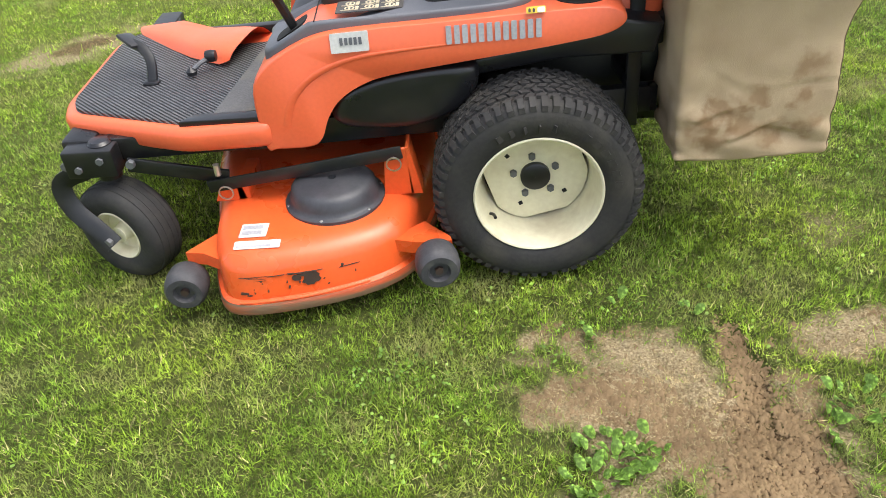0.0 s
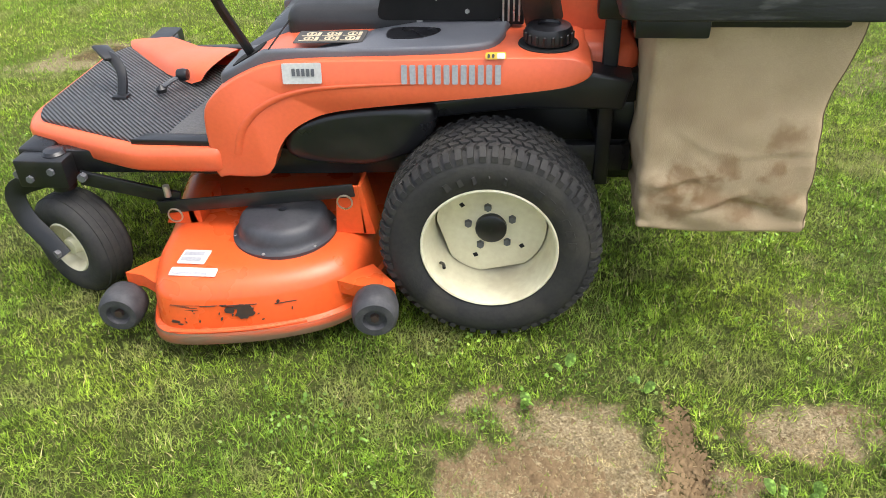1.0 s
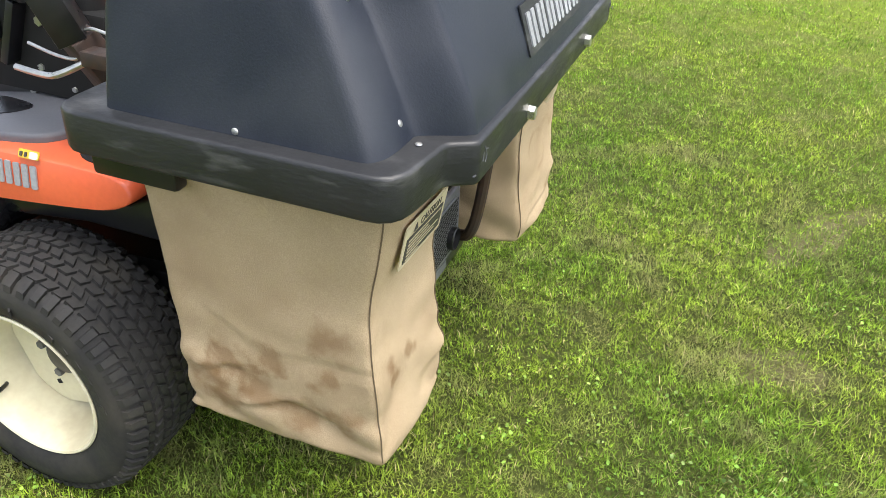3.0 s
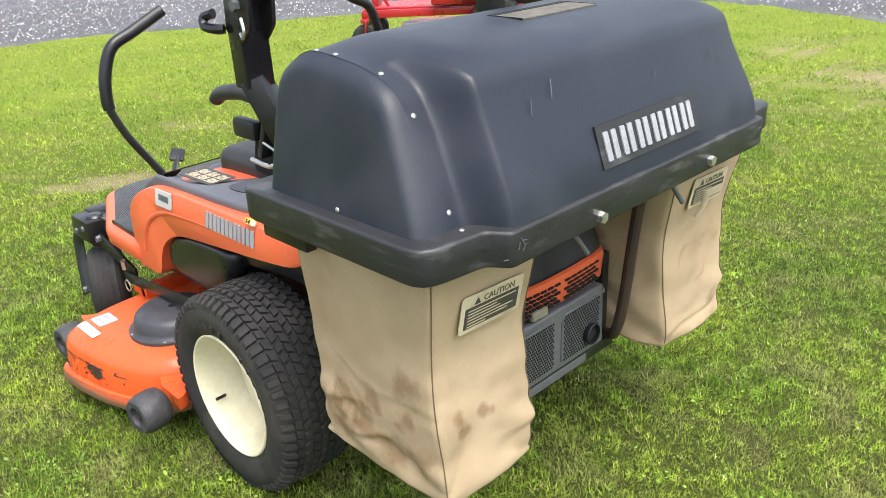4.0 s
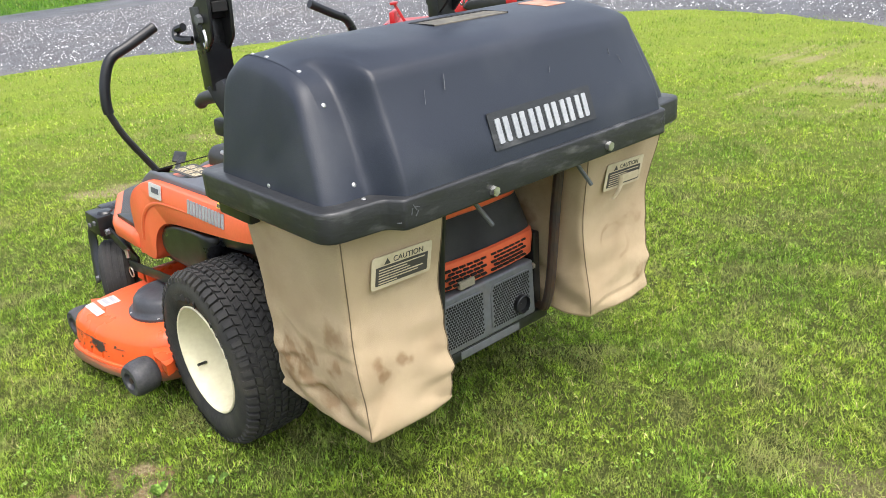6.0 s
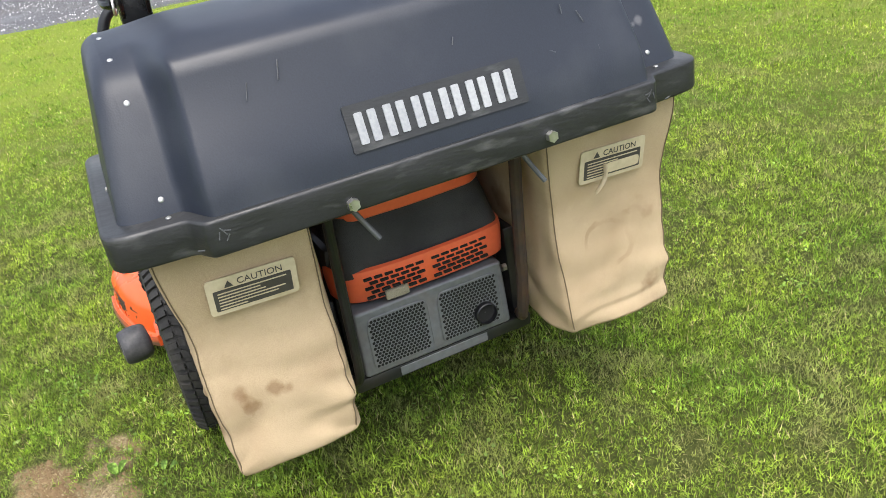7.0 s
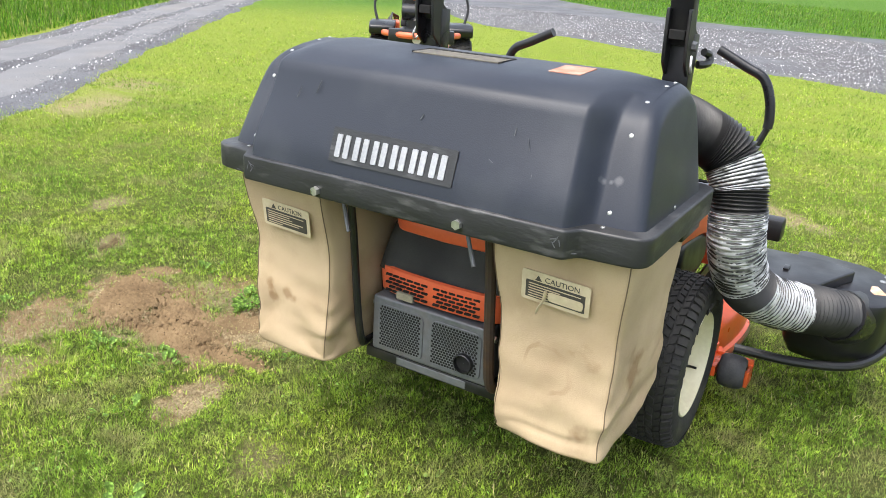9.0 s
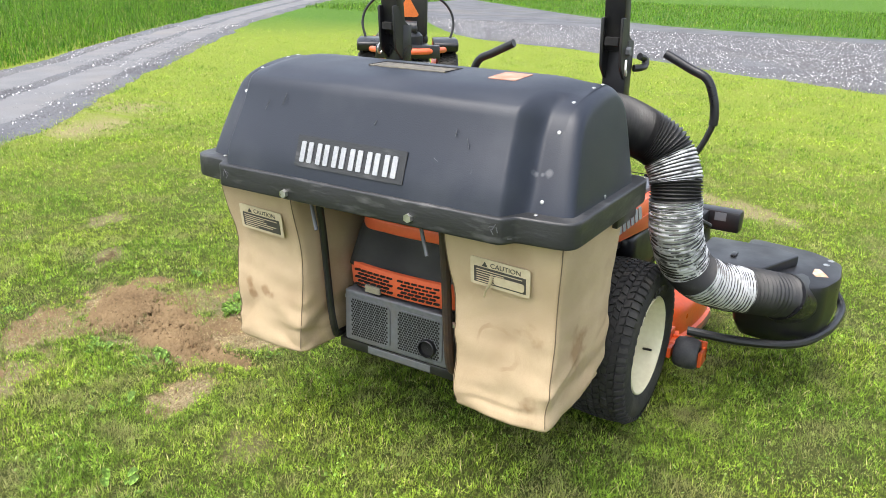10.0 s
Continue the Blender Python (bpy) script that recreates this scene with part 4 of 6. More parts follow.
# markings on the left fender: six plain silver blocks, dealer sticker with bars, small warning sticker
for k in range(6):
    x0 = 0.002 + k * 0.0425
    for dx in (0.0, 0.0215):
        part("name_mark", plate((x0 + dx, 1.9985, 0.706 + 0.0004 * k), (1, 0, 0.02), (0.0, 0.16, 1), 0.0145, 0.048, 0.003, 0.003), SILVER, fender_left, "silver block of the maker's mark", smooth=0)
for k in range(6):
    x0 = 0.28 - k * 0.0425
    part("name_mark", plate((x0, 3.0015, 0.7085), (-1, 0, 0), (0, -0.16, 1), 0.03, 0.046, 0.003, 0.003), SILVER, fender_right, "silver block of the maker's mark", smooth=0)
sticker = part("dealer_sticker", plate((-0.303, 1.9975, 0.703), (1, 0, 0.03), (0, 0.16, 1), 0.102, 0.052, 0.0025), WHITE, fender_left, "worn white dealer sticker")
for k in range(5):
    part("sticker_bar", plate((-0.277 + k * 0.0125, 1.9985, 0.724), (1, 0, 0.03), (0, 0.16, 1), 0.008, 0.019, 0.0028, 0.001), GREY_PANEL, sticker, smooth=0)
part("warning_sticker", plate((0.212, 2.006, 0.769), (1, 0, 0.02), (0, 0.5, 1), 0.05, 0.017, 0.003), YELLOW, fender_left, "small yellow and white warning sticker", smooth=0)
part("sticker_half", plate((0.240, 2.0055, 0.7705), (1, 0, 0.02), (0, 0.5, 1), 0.020, 0.014, 0.0036), WHITE, fender_left, "white half of the sticker", smooth=0)
for k in range(2):
    part("sticker_bar", plate((0.217 + k * 0.011, 2.0058, 0.7725), (1, 0, 0.02), (0, 0.5, 1), 0.006, 0.010, 0.0036), INK, fender_left, smooth=0)

# filler cap at the back of the left fender
cap = part("fuel_cap", lathe([(0.046, 0.752), (0.046, 0.777), (0.058, 0.780), (0.060, 0.810), (0.054, 0.820), (0.03, 0.824), (0.028, 0.818), (0.001, 0.818)], 36, "z", (0.365, 2.115, 0)), BLACK, mower, "black ribbed plastic fuel cap")
bm = bmesh.new()
for k in range(18):
    a = 2 * math.pi * k / 18
    bm = joined(bm, box(0.365 + 0.06 * math.cos(a) - 0.004, 0.365 + 0.06 * math.cos(a) + 0.004, 2.115 + 0.06 * math.sin(a) - 0.004, 2.115 + 0.06 * math.sin(a) + 0.004, 0.784, 0.808, 0.002, 1))
part("grip_rib", bm, BLACK, cap)
part("cap_recess", lathe([(0.077, 0.766), (0.076, 0.7755), (0.04, 0.7755)], 36, "z", (0.365, 2.115, 0)), DARK, mower, "dark recess round the fuel cap")

# foot platform with ribbed mat
edge = [(-0.50, 1.985), (-0.76, 1.992), (-1.165, 2.165), (-1.20, 2.26), (-1.20, 2.74), (-1.15, 2.855), (-0.98, 2.80), (-0.72, 2.72), (-0.50, 2.72)]
ring = round_corners(edge, 0.045, 4)
mx, my = -0.84, 2.42


def tray(z, k):
    """The platform's outline at a height, drawn in by k metres; the floor climbs a little towards the nose."""
    out = []
    for u, v in ring:
        d = Vector((u - mx, (v - my) * 0.8)).normalized()
        out.append((u - d.x * k if u < -0.55 else u, v - d.y * k, z + 0.03 * (u + 0.55)))
    return out


platform = part("foot_platform", skin([tray(0.445, 0.012), tray(0.455, 0.0), tray(0.495, -0.004), tray(0.512, 0.006), tray(0.517, 0.022), tray(0.514, 0.06)]), ORANGE, mower, "orange foot platform with black ribbed mat", smooth=50)
# raised orange flank at the far side of the floor
flank = [[(-1.10, 2.77, 0.505), (-1.13, 2.83, 0.52), (-1.10, 2.885, 0.505), (-1.06, 2.90, 0.45)],
         [(-0.98, 2.64, 0.512), (-0.99, 2.70, 0.545), (-0.95, 2.79, 0.55), (-0.90, 2.83, 0.48)],
         [(-0.86, 2.51, 0.52), (-0.86, 2.56, 0.555), (-0.82, 2.68, 0.555), (-0.78, 2.76, 0.49)],
         [(-0.74, 2.41, 0.53), (-0.73, 2.45, 0.578), (-0.68, 2.60, 0.58), (-0.66, 2.72, 0.50)],
         [(-0.70, 2.40, 0.545), (-0.68, 2.44, 0.572), (-0.64, 2.60, 0.575), (-0.62, 2.72, 0.50)]]
rows_ = []
for line_ in flank:
    rows_.append([tuple(p) for p in smooth_loop(line_, 4, closed=False)])
part("platform_flank", skin([[r[i] for r in rows_] for i in range(len(rows_[0]))], closed=False, caps=False), ORANGE, platform, smooth=60)


def rib_material():
    m = material("ribbed_rubber_mat", (0.14, 0.145, 0.158), (0.10, 0.104, 0.113), rough=0.6, bump=0, stain=(0.13, 0.12, 0.095), stain_amount=0.4, stain_scale=4)
    n, l = m.node_tree.nodes, m.node_tree.links
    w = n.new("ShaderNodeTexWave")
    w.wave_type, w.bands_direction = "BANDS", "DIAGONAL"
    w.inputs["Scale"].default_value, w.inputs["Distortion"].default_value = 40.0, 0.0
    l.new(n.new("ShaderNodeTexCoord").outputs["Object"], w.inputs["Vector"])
    # grooves coloured near black: the shade between the ribs is painted in
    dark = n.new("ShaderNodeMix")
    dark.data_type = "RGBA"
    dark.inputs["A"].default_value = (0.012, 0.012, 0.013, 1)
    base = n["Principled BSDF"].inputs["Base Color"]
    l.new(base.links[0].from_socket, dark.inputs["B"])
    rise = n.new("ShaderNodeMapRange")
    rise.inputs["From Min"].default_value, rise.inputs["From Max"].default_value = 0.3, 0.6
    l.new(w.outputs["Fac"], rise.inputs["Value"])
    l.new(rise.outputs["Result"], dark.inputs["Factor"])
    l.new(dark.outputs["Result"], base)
    bp = n.new("ShaderNodeBump")
    bp.inputs["Strength"].default_value, bp.inputs["Distance"].default_value = 1.0, 0.006
    l.new(w.outputs["Fac"], bp.inputs["Height"])
    l.new(bp.outputs["Normal"], n["Principled BSDF"].inputs["Normal"])
    return m


mat_edge = [(-0.45, 2.04), (-0.76, 2.03), (-1.135, 2.19), (-1.17, 2.27), (-1.17, 2.73), (-1.13, 2.81), (-0.95, 2.72), (-0.72, 2.60), (-0.45, 2.60)]
bm = prism(round_corners(mat_edge, 0.03), "z", 0.50, 0.526, 0.004, 2)
for v in bm.verts:
    v.co.z += 0.03 * (v.co.x + 0.55)
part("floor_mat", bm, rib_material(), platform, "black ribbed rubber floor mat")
bm = prism([(-0.77, 2.022), (-0.51, 2.005), (-0.50, 2.045), (-0.735, 2.066)], "z", 0.515, 0.5325, 0.003, 2)
for v in bm.verts:
    v.co.z += 0.03 * (v.co.x + 0.55)
part("edge_strip", bm, BLACK, platform, "black grip strip along the platform's edge")
bm = prism([(-0.68, 2.064), (-0.45, 2.05), (-0.45, 2.6), (-0.61, 2.6)], "z", 0.515, 0.5305, 0.003, 2)
for v in bm.verts:
    v.co.z += 0.03 * (v.co.x + 0.55)
part("step_plate", bm, material("dusty_step_plate", (0.105, 0.105, 0.105), (0.05, 0.05, 0.052), rough=0.75, fine=150, bump=0.5, stain=(0.17, 0.16, 0.11), stain_amount=0.5, stain_scale=9), platform, "dusty dark step plate")
part("seat_riser", box(-0.47, -0.36, 2.28, 2.86, 0.50, 0.72, 0.03), BLACK, mower)

# pedals
pedal = part("brake_pedal", tube([(-0.94, 2.335, 0.515), (-0.935, 2.35, 0.55), (-0.94, 2.37, 0.585), (-0.965, 2.395, 0.61), (-1.00, 2.42, 0.618)], 0.011, 10, 5, flat=(1.5, 0.7)), BLACK, mower, "black curved foot pedal")
part("pedal_pad", move(box(-0.05, 0.03, -0.028, 0.028, -0.006, 0.006, 0.006), Matrix.Translation((-0.995, 2.415, 0.622)) @ Matrix.Rotation(radians(24), 4, "Y") @ Matrix.Rotation(radians(-35), 4, "Z")), BLACK, pedal)
part("pedal_boot", box(-0.965, -0.915, 2.315, 2.35, 0.508, 0.524, 0.006), BLACK, pedal)
knob = part("lock_pedal", tube([(-0.81, 2.35, 0.54), (-0.785, 2.37, 0.555), (-0.755, 2.39, 0.565)], 0.008, 8, 3), DULL_STEEL, mower, "small lock pedal with black knob")
part("knob", lathe([(0.001, -0.02), (0.017, -0.018), (0.02, 0.0), (0.017, 0.014), (0.001, 0.018)], 14, "x", (-0.752, 2.393, 0.567)), BLACK, knob)
part("knob_base", lathe([(0.016, -0.012), (0.018, 0.0), (0.001, 0.014)], 12, "z", (-0.812, 2.348, 0.54)), BLACK, knob)


def lever(parent, flip):
    f = (lambda b: move(mirrored(b), Matrix.Translation((-0.028, 0.07, 0)))) if flip else (lambda b: b)
    pts = [(-0.405, 2.095, 0.735), (-0.415, 2.065, 0.79), (-0.437, 2.005, 0.90), (-0.448, 1.974, 0.985), (-0.452, 1.985, 1.09), (-0.451, 2.02, 1.165), (-0.448, 2.197, 1.252)]
    rod = part("drive_lever", f(tube(pts[:4], 0.0125, 10, 4)), BLACK_PAINT, parent, "black steel drive lever")
    part("grip", f(tube([pts[3], (-0.45, 1.973, 1.02), pts[4], pts[5], (-0.45, 2.09, 1.20), pts[6]], 0.0185, 12, 5)), BLACK, rod, "black foam grip")


lever(mower, False)
lever(mower, True)


def roll_post(parent, flip):
    f = mirrored if flip else (lambda b: b)
    post = part("roll_bar_post", f(joined(bar((0.262, 2.065, 1.13), (0.256, 2.065, 1.36), 0.078, 0.055), bar((0.315, 2.105, 0.99), (0.262, 2.065, 1.15), 0.08, 0.055))), BLACK_PAINT, parent, "black steel roll-bar post, rusty low down")
    plate_edge = round_corners([(0.220, 1.268), (0.248, 1.238), (0.288, 1.236), (0.330, 1.276), (0.338, 1.335), (0.346, 1.432), (0.318, 1.432), (0.272, 1.374), (0.237, 1.356)], 0.008, 2)
    for yy in (2.033, 2.097):
        part("hinge_plate", f(prism(plate_edge, "y", yy - 0.005, yy + 0.005, 0.002, 1)), BLACK_PAINT, post)
    part("hinge_gap", f(box(0.30, 0.338, 2.042, 2.088, 1.345, 1.372, 0.002, 1)), DARK, post)
    part("hinge_hole", f(lathe([(0.001, 0.0), (0.010, 0.0)], 14, "y", (0.272, 2.0275, 1.262))), DARK, post)
    part("post_foot", f(joined(bar((0.355, 2.20, 0.80), (0.315, 2.105, 1.0), 0.085, 0.055))), RUSTY, post, "rust-stained foot of the post")
    part("upper_post", f(bar((0.285, 2.065, 1.33), (0.36, 2.065, 1.86), 0.068, 0.05)), BLACK_PAINT, post)
    part("wear_mark", f(bar((0.282, 2.0385, 1.462), (0.326, 2.0385, 1.452), 0.004, 0.012, 0)), material("worn_primer", (0.30, 0.31, 0.32), rough=0.7), post, "pale worn mark")
    part("hinge_bolt", f(bolt((0.287, 2.022, 1.327), (0, -1, 0), 0.015, 0.016)), DULL_STEEL, post)
    part("hinge_pin", f(tube([(0.23, 2.02, 1.27), (0.21, 2.005, 1.27), (0.175, 2.0, 1.275), (0.168, 2.005, 1.295), (0.195, 2.015, 1.305)], 0.012, 8, 4)), BLACK_PAINT, post)
    part("safety_clip", f(tube([(0.31, 2.02, 1.30), (0.325, 2.015, 1.275), (0.315, 2.015, 1.255), (0.30, 2.02, 1.265)], 0.004, 6, 4)), GALV, post)
    return post


roll_post(mower, False)
roll_post(mower, True)
part("roll_bar_top", bar((0.36, 2.04, 1.87), (0.36, 2.96, 1.87), 0.065, 0.055), BLACK_PAINT, mower)

# seat
seat = part("seat", joined(box(-0.36, 0.12, 2.25, 2.75, 0.70, 0.82, 0.045, 4)), SEAT, mower, "black vinyl seat", smooth=60)
part("seat_back", move(box(-0.07, 0.07, -0.23, 0.23, 0.0, 0.30, 0.05, 4), Matrix.Translation((0.10, 2.5, 0.79)) @ Matrix.Rotation(radians(12), 4, "Y")), SEAT, seat, smooth=60)
part("seat_pan", box(-0.35, 0.15, 2.27, 2.73, 0.62, 0.72, 0.02), BLACK, seat)
for yy in (2.225, 2.775):
    arm = part("armrest", tube([(0.08, yy, 1.02), (-0.06, yy, 1.04), (-0.20, yy, 1.02), (-0.245, yy, 0.995)], lambda t: 0.034 - 0.008 * t, 12, 5, flat=(0.9, 0.8)), SEAT, seat, "padded black armrest", smooth=60)
    part("arm_bracket", joined(bar((0.06, yy, 1.0), (0.0, yy, 0.86), 0.05, 0.02), box(-0.14, -0.02, yy - 0.02, yy + 0.02, 0.90, 0.96, 0.012)), BLACK, arm)
part("seat_bolt", bolt((0.02, 2.245, 0.79), (0, -1, 0), 0.010, 0.01), GALV, seat)

# orange body behind the seat, with dark side grille
SIDE_BOLTS = [(0.09, 0.956, 0.012), (0.068, 0.853, 0.009), (0.15, 0.816, 0.007), (0.02, 0.908, 0.006)]
side = part("seat_side_plate", prism(round_corners([(-0.10, 0.79), (0.24, 0.79), (0.25, 0.90), (0.17, 1.02), (0.02, 1.02), (-0.06, 0.93)], 0.03), "y", 2.236, 2.246, 0.003, 2), DARK, mower, "black steel plate beside the seat")
for bx, bz, br in SIDE_BOLTS:
    part("plate_bolt", bolt((bx, 2.236, bz), (0, -1, 0), br, 0.009), GALV, side)
hump = part("rear_body", joined(box(0.30, 0.58, 2.26, 2.74, 0.62, 0.93, 0.04, 4), box(0.40, 0.60, 2.14, 2.86, 0.62, 0.76, 0.03)), ORANGE, mower, "orange rear body panel", smooth=60)
part("seat_plate", box(0.12, 0.24, 2.26, 2.74, 0.66, 0.98, 0.012), DARK, mower, "black panel behind the seat")
grille = part("side_grille", box(0.238, 0.30, 2.235, 2.262, 0.78, 0.86, 0.004), DARK, mower, "black vent with bright bars")
for k in range(4):
    part("grille_bar", box(0.243 + k * 0.014, 0.248 + k * 0.014, 2.231, 2.237, 0.79, 0.85, 0.001, 1), GALV, grille)

# engine end: black screen, slotted orange guard, grey muffler guard, bumper
engine = part("engine", joined(box(0.60, 0.80, 2.26, 2.70, 0.52, 0.70, 0.03), lathe([(0.17, 0.80), (0.17, 0.86), (0.14, 0.875), (0.001, 0.88)], 32, "z", (0.66, 2.48, 0))), BLACK_PAINT, mower, "black air-cooled engine")
part("engine_cover", prism(round_corners([(0.62, 2.295), (0.80, 2.30), (0.842, 2.34), (0.850, 2.50), (0.842, 2.66), (0.80, 2.70), (0.62, 2.705)], 0.03), "z", 0.760, 0.804, 0.008), ORANGE, engine, "orange engine cover edge")
slope = []
for z, xr in ((0.635, 0.870), (0.675, 0.862), (0.73, 0.846), (0.772, 0.830)):
    slope.append([(u, v, z) for u, v in round_corners([(0.62, 2.27 + (z - 0.655) * 0.18), (xr, 2.277 + (z - 0.655) * 0.2), (xr, 2.71 - (z - 0.655) * 0.2), (0.62, 2.715 - (z - 0.655) * 0.18)], 0.045, 4)])
part("intake_screen", skin(slope), material("mesh_screen", (0.012, 0.012, 0.013), (0.03, 0.03, 0.03), rough=0.55, fine=500, bump=0.8, relief=0.003, mix=(0.45, 0.55)), engine, "black perforated intake screen")
u = [(0.64, 2.258, 0), (0.775, 2.263, 0), (0.835, 2.280, 0), (0.867, 2.318, 0), (0.882, 2.42, 0), (0.883, 2.57, 0), (0.873, 2.675, 0), (0.848, 2.710, 0), (0.78, 2.726, 0), (0.64, 2.730, 0)]
line = smooth_loop(u, 4, closed=False)
ring_rows = []
for z0, out, lift in ((0.563, -0.006, 0), (0.568, 0.0, 0), (0.63, 0.006, 0), (0.647, 0.003, 0), (0.651, -0.006, 0), (0.643, -0.014, 0), (0.57, -0.014, 0)):
    ring_rows.append([(p.x + out, 2.4925 + (p.y - 2.4925) * (1 + out * 1.5), z0 + (lift * 0.10 * min(max(0.87 - p.x, 0) / 0.06, 1))) for p in line])
guard = part("engine_guard", skin(ring_rows, closed=False, caps=False), ORANGE, engine, "orange slotted engine guard", smooth=50)
# slots are not cut: near-black blocks carry the shade of the openings
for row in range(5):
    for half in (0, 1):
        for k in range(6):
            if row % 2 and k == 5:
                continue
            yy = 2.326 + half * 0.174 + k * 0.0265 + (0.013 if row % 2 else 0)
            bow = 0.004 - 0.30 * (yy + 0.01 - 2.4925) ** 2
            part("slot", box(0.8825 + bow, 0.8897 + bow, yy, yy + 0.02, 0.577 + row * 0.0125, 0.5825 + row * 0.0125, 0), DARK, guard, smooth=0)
part("lint", box(0.879, 0.894, 2.37, 2.43, 0.561, 0.586, 0.004), material("dry_clippings", (0.30, 0.27, 0.2), rough=1.0, fine=300, bump=1.0), guard, "dry grass clippings caught in the guard", smooth=0)

shield = part("muffler_guard", prism(round_corners([(2.278, 0.365), (2.692, 0.365), (2.685, 0.550), (2.280, 0.550)], 0.01), "x", 0.70, 0.885, 0.008), DULL_STEEL, engine, "grey steel muffler guard with two perforated panels")
for y0, y1 in ((2.304, 2.468), (2.494, 2.67)):
    panel = part("perforated_panel", prism(round_corners([(y0, 0.385), (y1, 0.385), (y1, 0.515), (y0 + 0.02, 0.525), (y1 - 0.02, 0.525), (y0, 0.515)][:3] + [(y1 - 0.015, 0.528), (y0 + 0.01, 0.528), (y0, 0.50)], 0.012), "x", 0.884, 0.889, 0.0015, 1), DULL_STEEL, shield)
    # flat near-black hexagons paint the shade of the holes
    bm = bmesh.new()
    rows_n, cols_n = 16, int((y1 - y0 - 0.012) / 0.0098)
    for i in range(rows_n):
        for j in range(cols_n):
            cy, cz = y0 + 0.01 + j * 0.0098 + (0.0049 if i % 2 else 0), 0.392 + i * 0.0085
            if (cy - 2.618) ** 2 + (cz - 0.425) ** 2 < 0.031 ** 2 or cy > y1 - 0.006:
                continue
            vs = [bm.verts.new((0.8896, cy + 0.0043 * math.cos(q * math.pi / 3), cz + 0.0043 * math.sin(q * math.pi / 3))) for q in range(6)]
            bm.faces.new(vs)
    part("perforation_shade", bm, DARK, panel, smooth=0)
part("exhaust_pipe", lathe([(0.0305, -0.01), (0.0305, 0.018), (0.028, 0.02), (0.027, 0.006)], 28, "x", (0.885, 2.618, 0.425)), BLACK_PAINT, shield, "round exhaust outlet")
# near-black disc paints the shade inside the outlet
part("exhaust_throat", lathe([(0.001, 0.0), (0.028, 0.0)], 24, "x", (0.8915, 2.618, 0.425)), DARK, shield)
for yy in (2.278, 2.70):
    part("guard_bolt", bolt((0.866, yy, 0.517), (0, 1 if yy > 2.5 else -1, 0), 0.011, 0.012), GALV, shield)
bumper = part("rear_bumper", box(0.80, 0.878, 2.25, 2.755, 0.325, 0.362, 0.006), BLACK_PAINT, mower, "black steel rear bumper frame")
part("bumper_side", box(0.55, 0.80, 2.247, 2.262, 0.33, 0.56, 0.006), BLACK_PAINT, bumper)
part("bumper_side", box(0.55, 0.86, 2.715, 2.745, 0.31, 0.62, 0.006), BLACK_PAINT, bumper)
part("worn_strip", box(0.876, 0.8795, 2.37, 2.62, 0.331, 0.356, 0.001, 1), DULL_STEEL, bumper, "bumper strip worn to bare grey steel")

# ---- cutting deck ----
left = [(-0.10, 2.02), (-0.115, 1.925), (-0.15, 1.85), (-0.23, 1.785), (-0.35, 1.738), (-0.48, 1.710), (-0.60, 1.70), (-0.665, 1.728), (-0.70, 1.80), (-0.725, 1.89), (-0.75, 2.05)]
right = [(-0.82, 2.35), (-0.82, 2.65), (-0.76, 2.95), (-0.73, 3.08), (-0.66, 3.15), (-0.34, 3.13), (-0.20, 3.03), (-0.10, 2.80), (-0.05, 2.3)]
deck_line = [tuple(p) for p in smooth_loop(left + right, 4)]
cx, cy = -0.42, 2.42
rings = []
for z, k in ((0.075, 0.0), (0.083, 0.004), (0.112, 0.002), (0.118, -0.010), (0.20, -0.018), (0.225, -0.028), (0.243, -0.052), (0.252, -0.085), (0.256, -0.13)):
    ring = []
    for u, v in deck_line:
        d = Vector((u - cx, (v - cy) * 0.55))
        d.normalize()
        ring.append((u + d.x * k, v + d.y * k * 1.3, z))
    rings.append(ring)
deck = part("mower_deck", skin(rings), DECK_ORANGE, mower, "orange stamped steel cutting deck with scraped paint", smooth=45)
skirt_rings = []
for z, k in ((0.078, 0.006), (0.083, 0.0075), (0.104, 0.0065), (0.112, 0.003)):
    skirt_rings.append([(u + Vector((u - cx, (v - cy) * 0.55)).normalized().x * k, v + Vector((u - cx, (v - cy) * 0.55)).normalized().y * k * 1.3, z) for u, v in deck_line])
part("deck_skirt", skin(skirt_rings, caps=False), SKIRT, deck, "scraped lower rim of the deck, bare and rusty")


def wall_y(x):
    """Where the left wall of the deck stands at x."""
    return 1.7055 + 0.62 * max(x + 0.6, 0) ** 2 + 3.0 * max(-0.61 - x, 0) ** 2


def flake(x0, z0, w, h, seed, n=18, low=0.55):
    """A patch of lost paint with a ragged edge on the left wall of the deck."""
    rr = random.Random(seed)
    pts = []
    for k in range(n):
        a_ = 2 * math.pi * k / n
        q = rr.uniform(low, 1.0)
        pts.append((x0 + w / 2 * q * math.cos(a_), z0 + h / 2 * q * math.sin(a_)))
    bm_ = prism(pts, "y", 0.0, 0.012)
    for v in bm_.verts:
        v.co.y += wall_y(v.co.x) + 0.0045 + 0.127 * (v.co.z - 0.118)
    return bm_


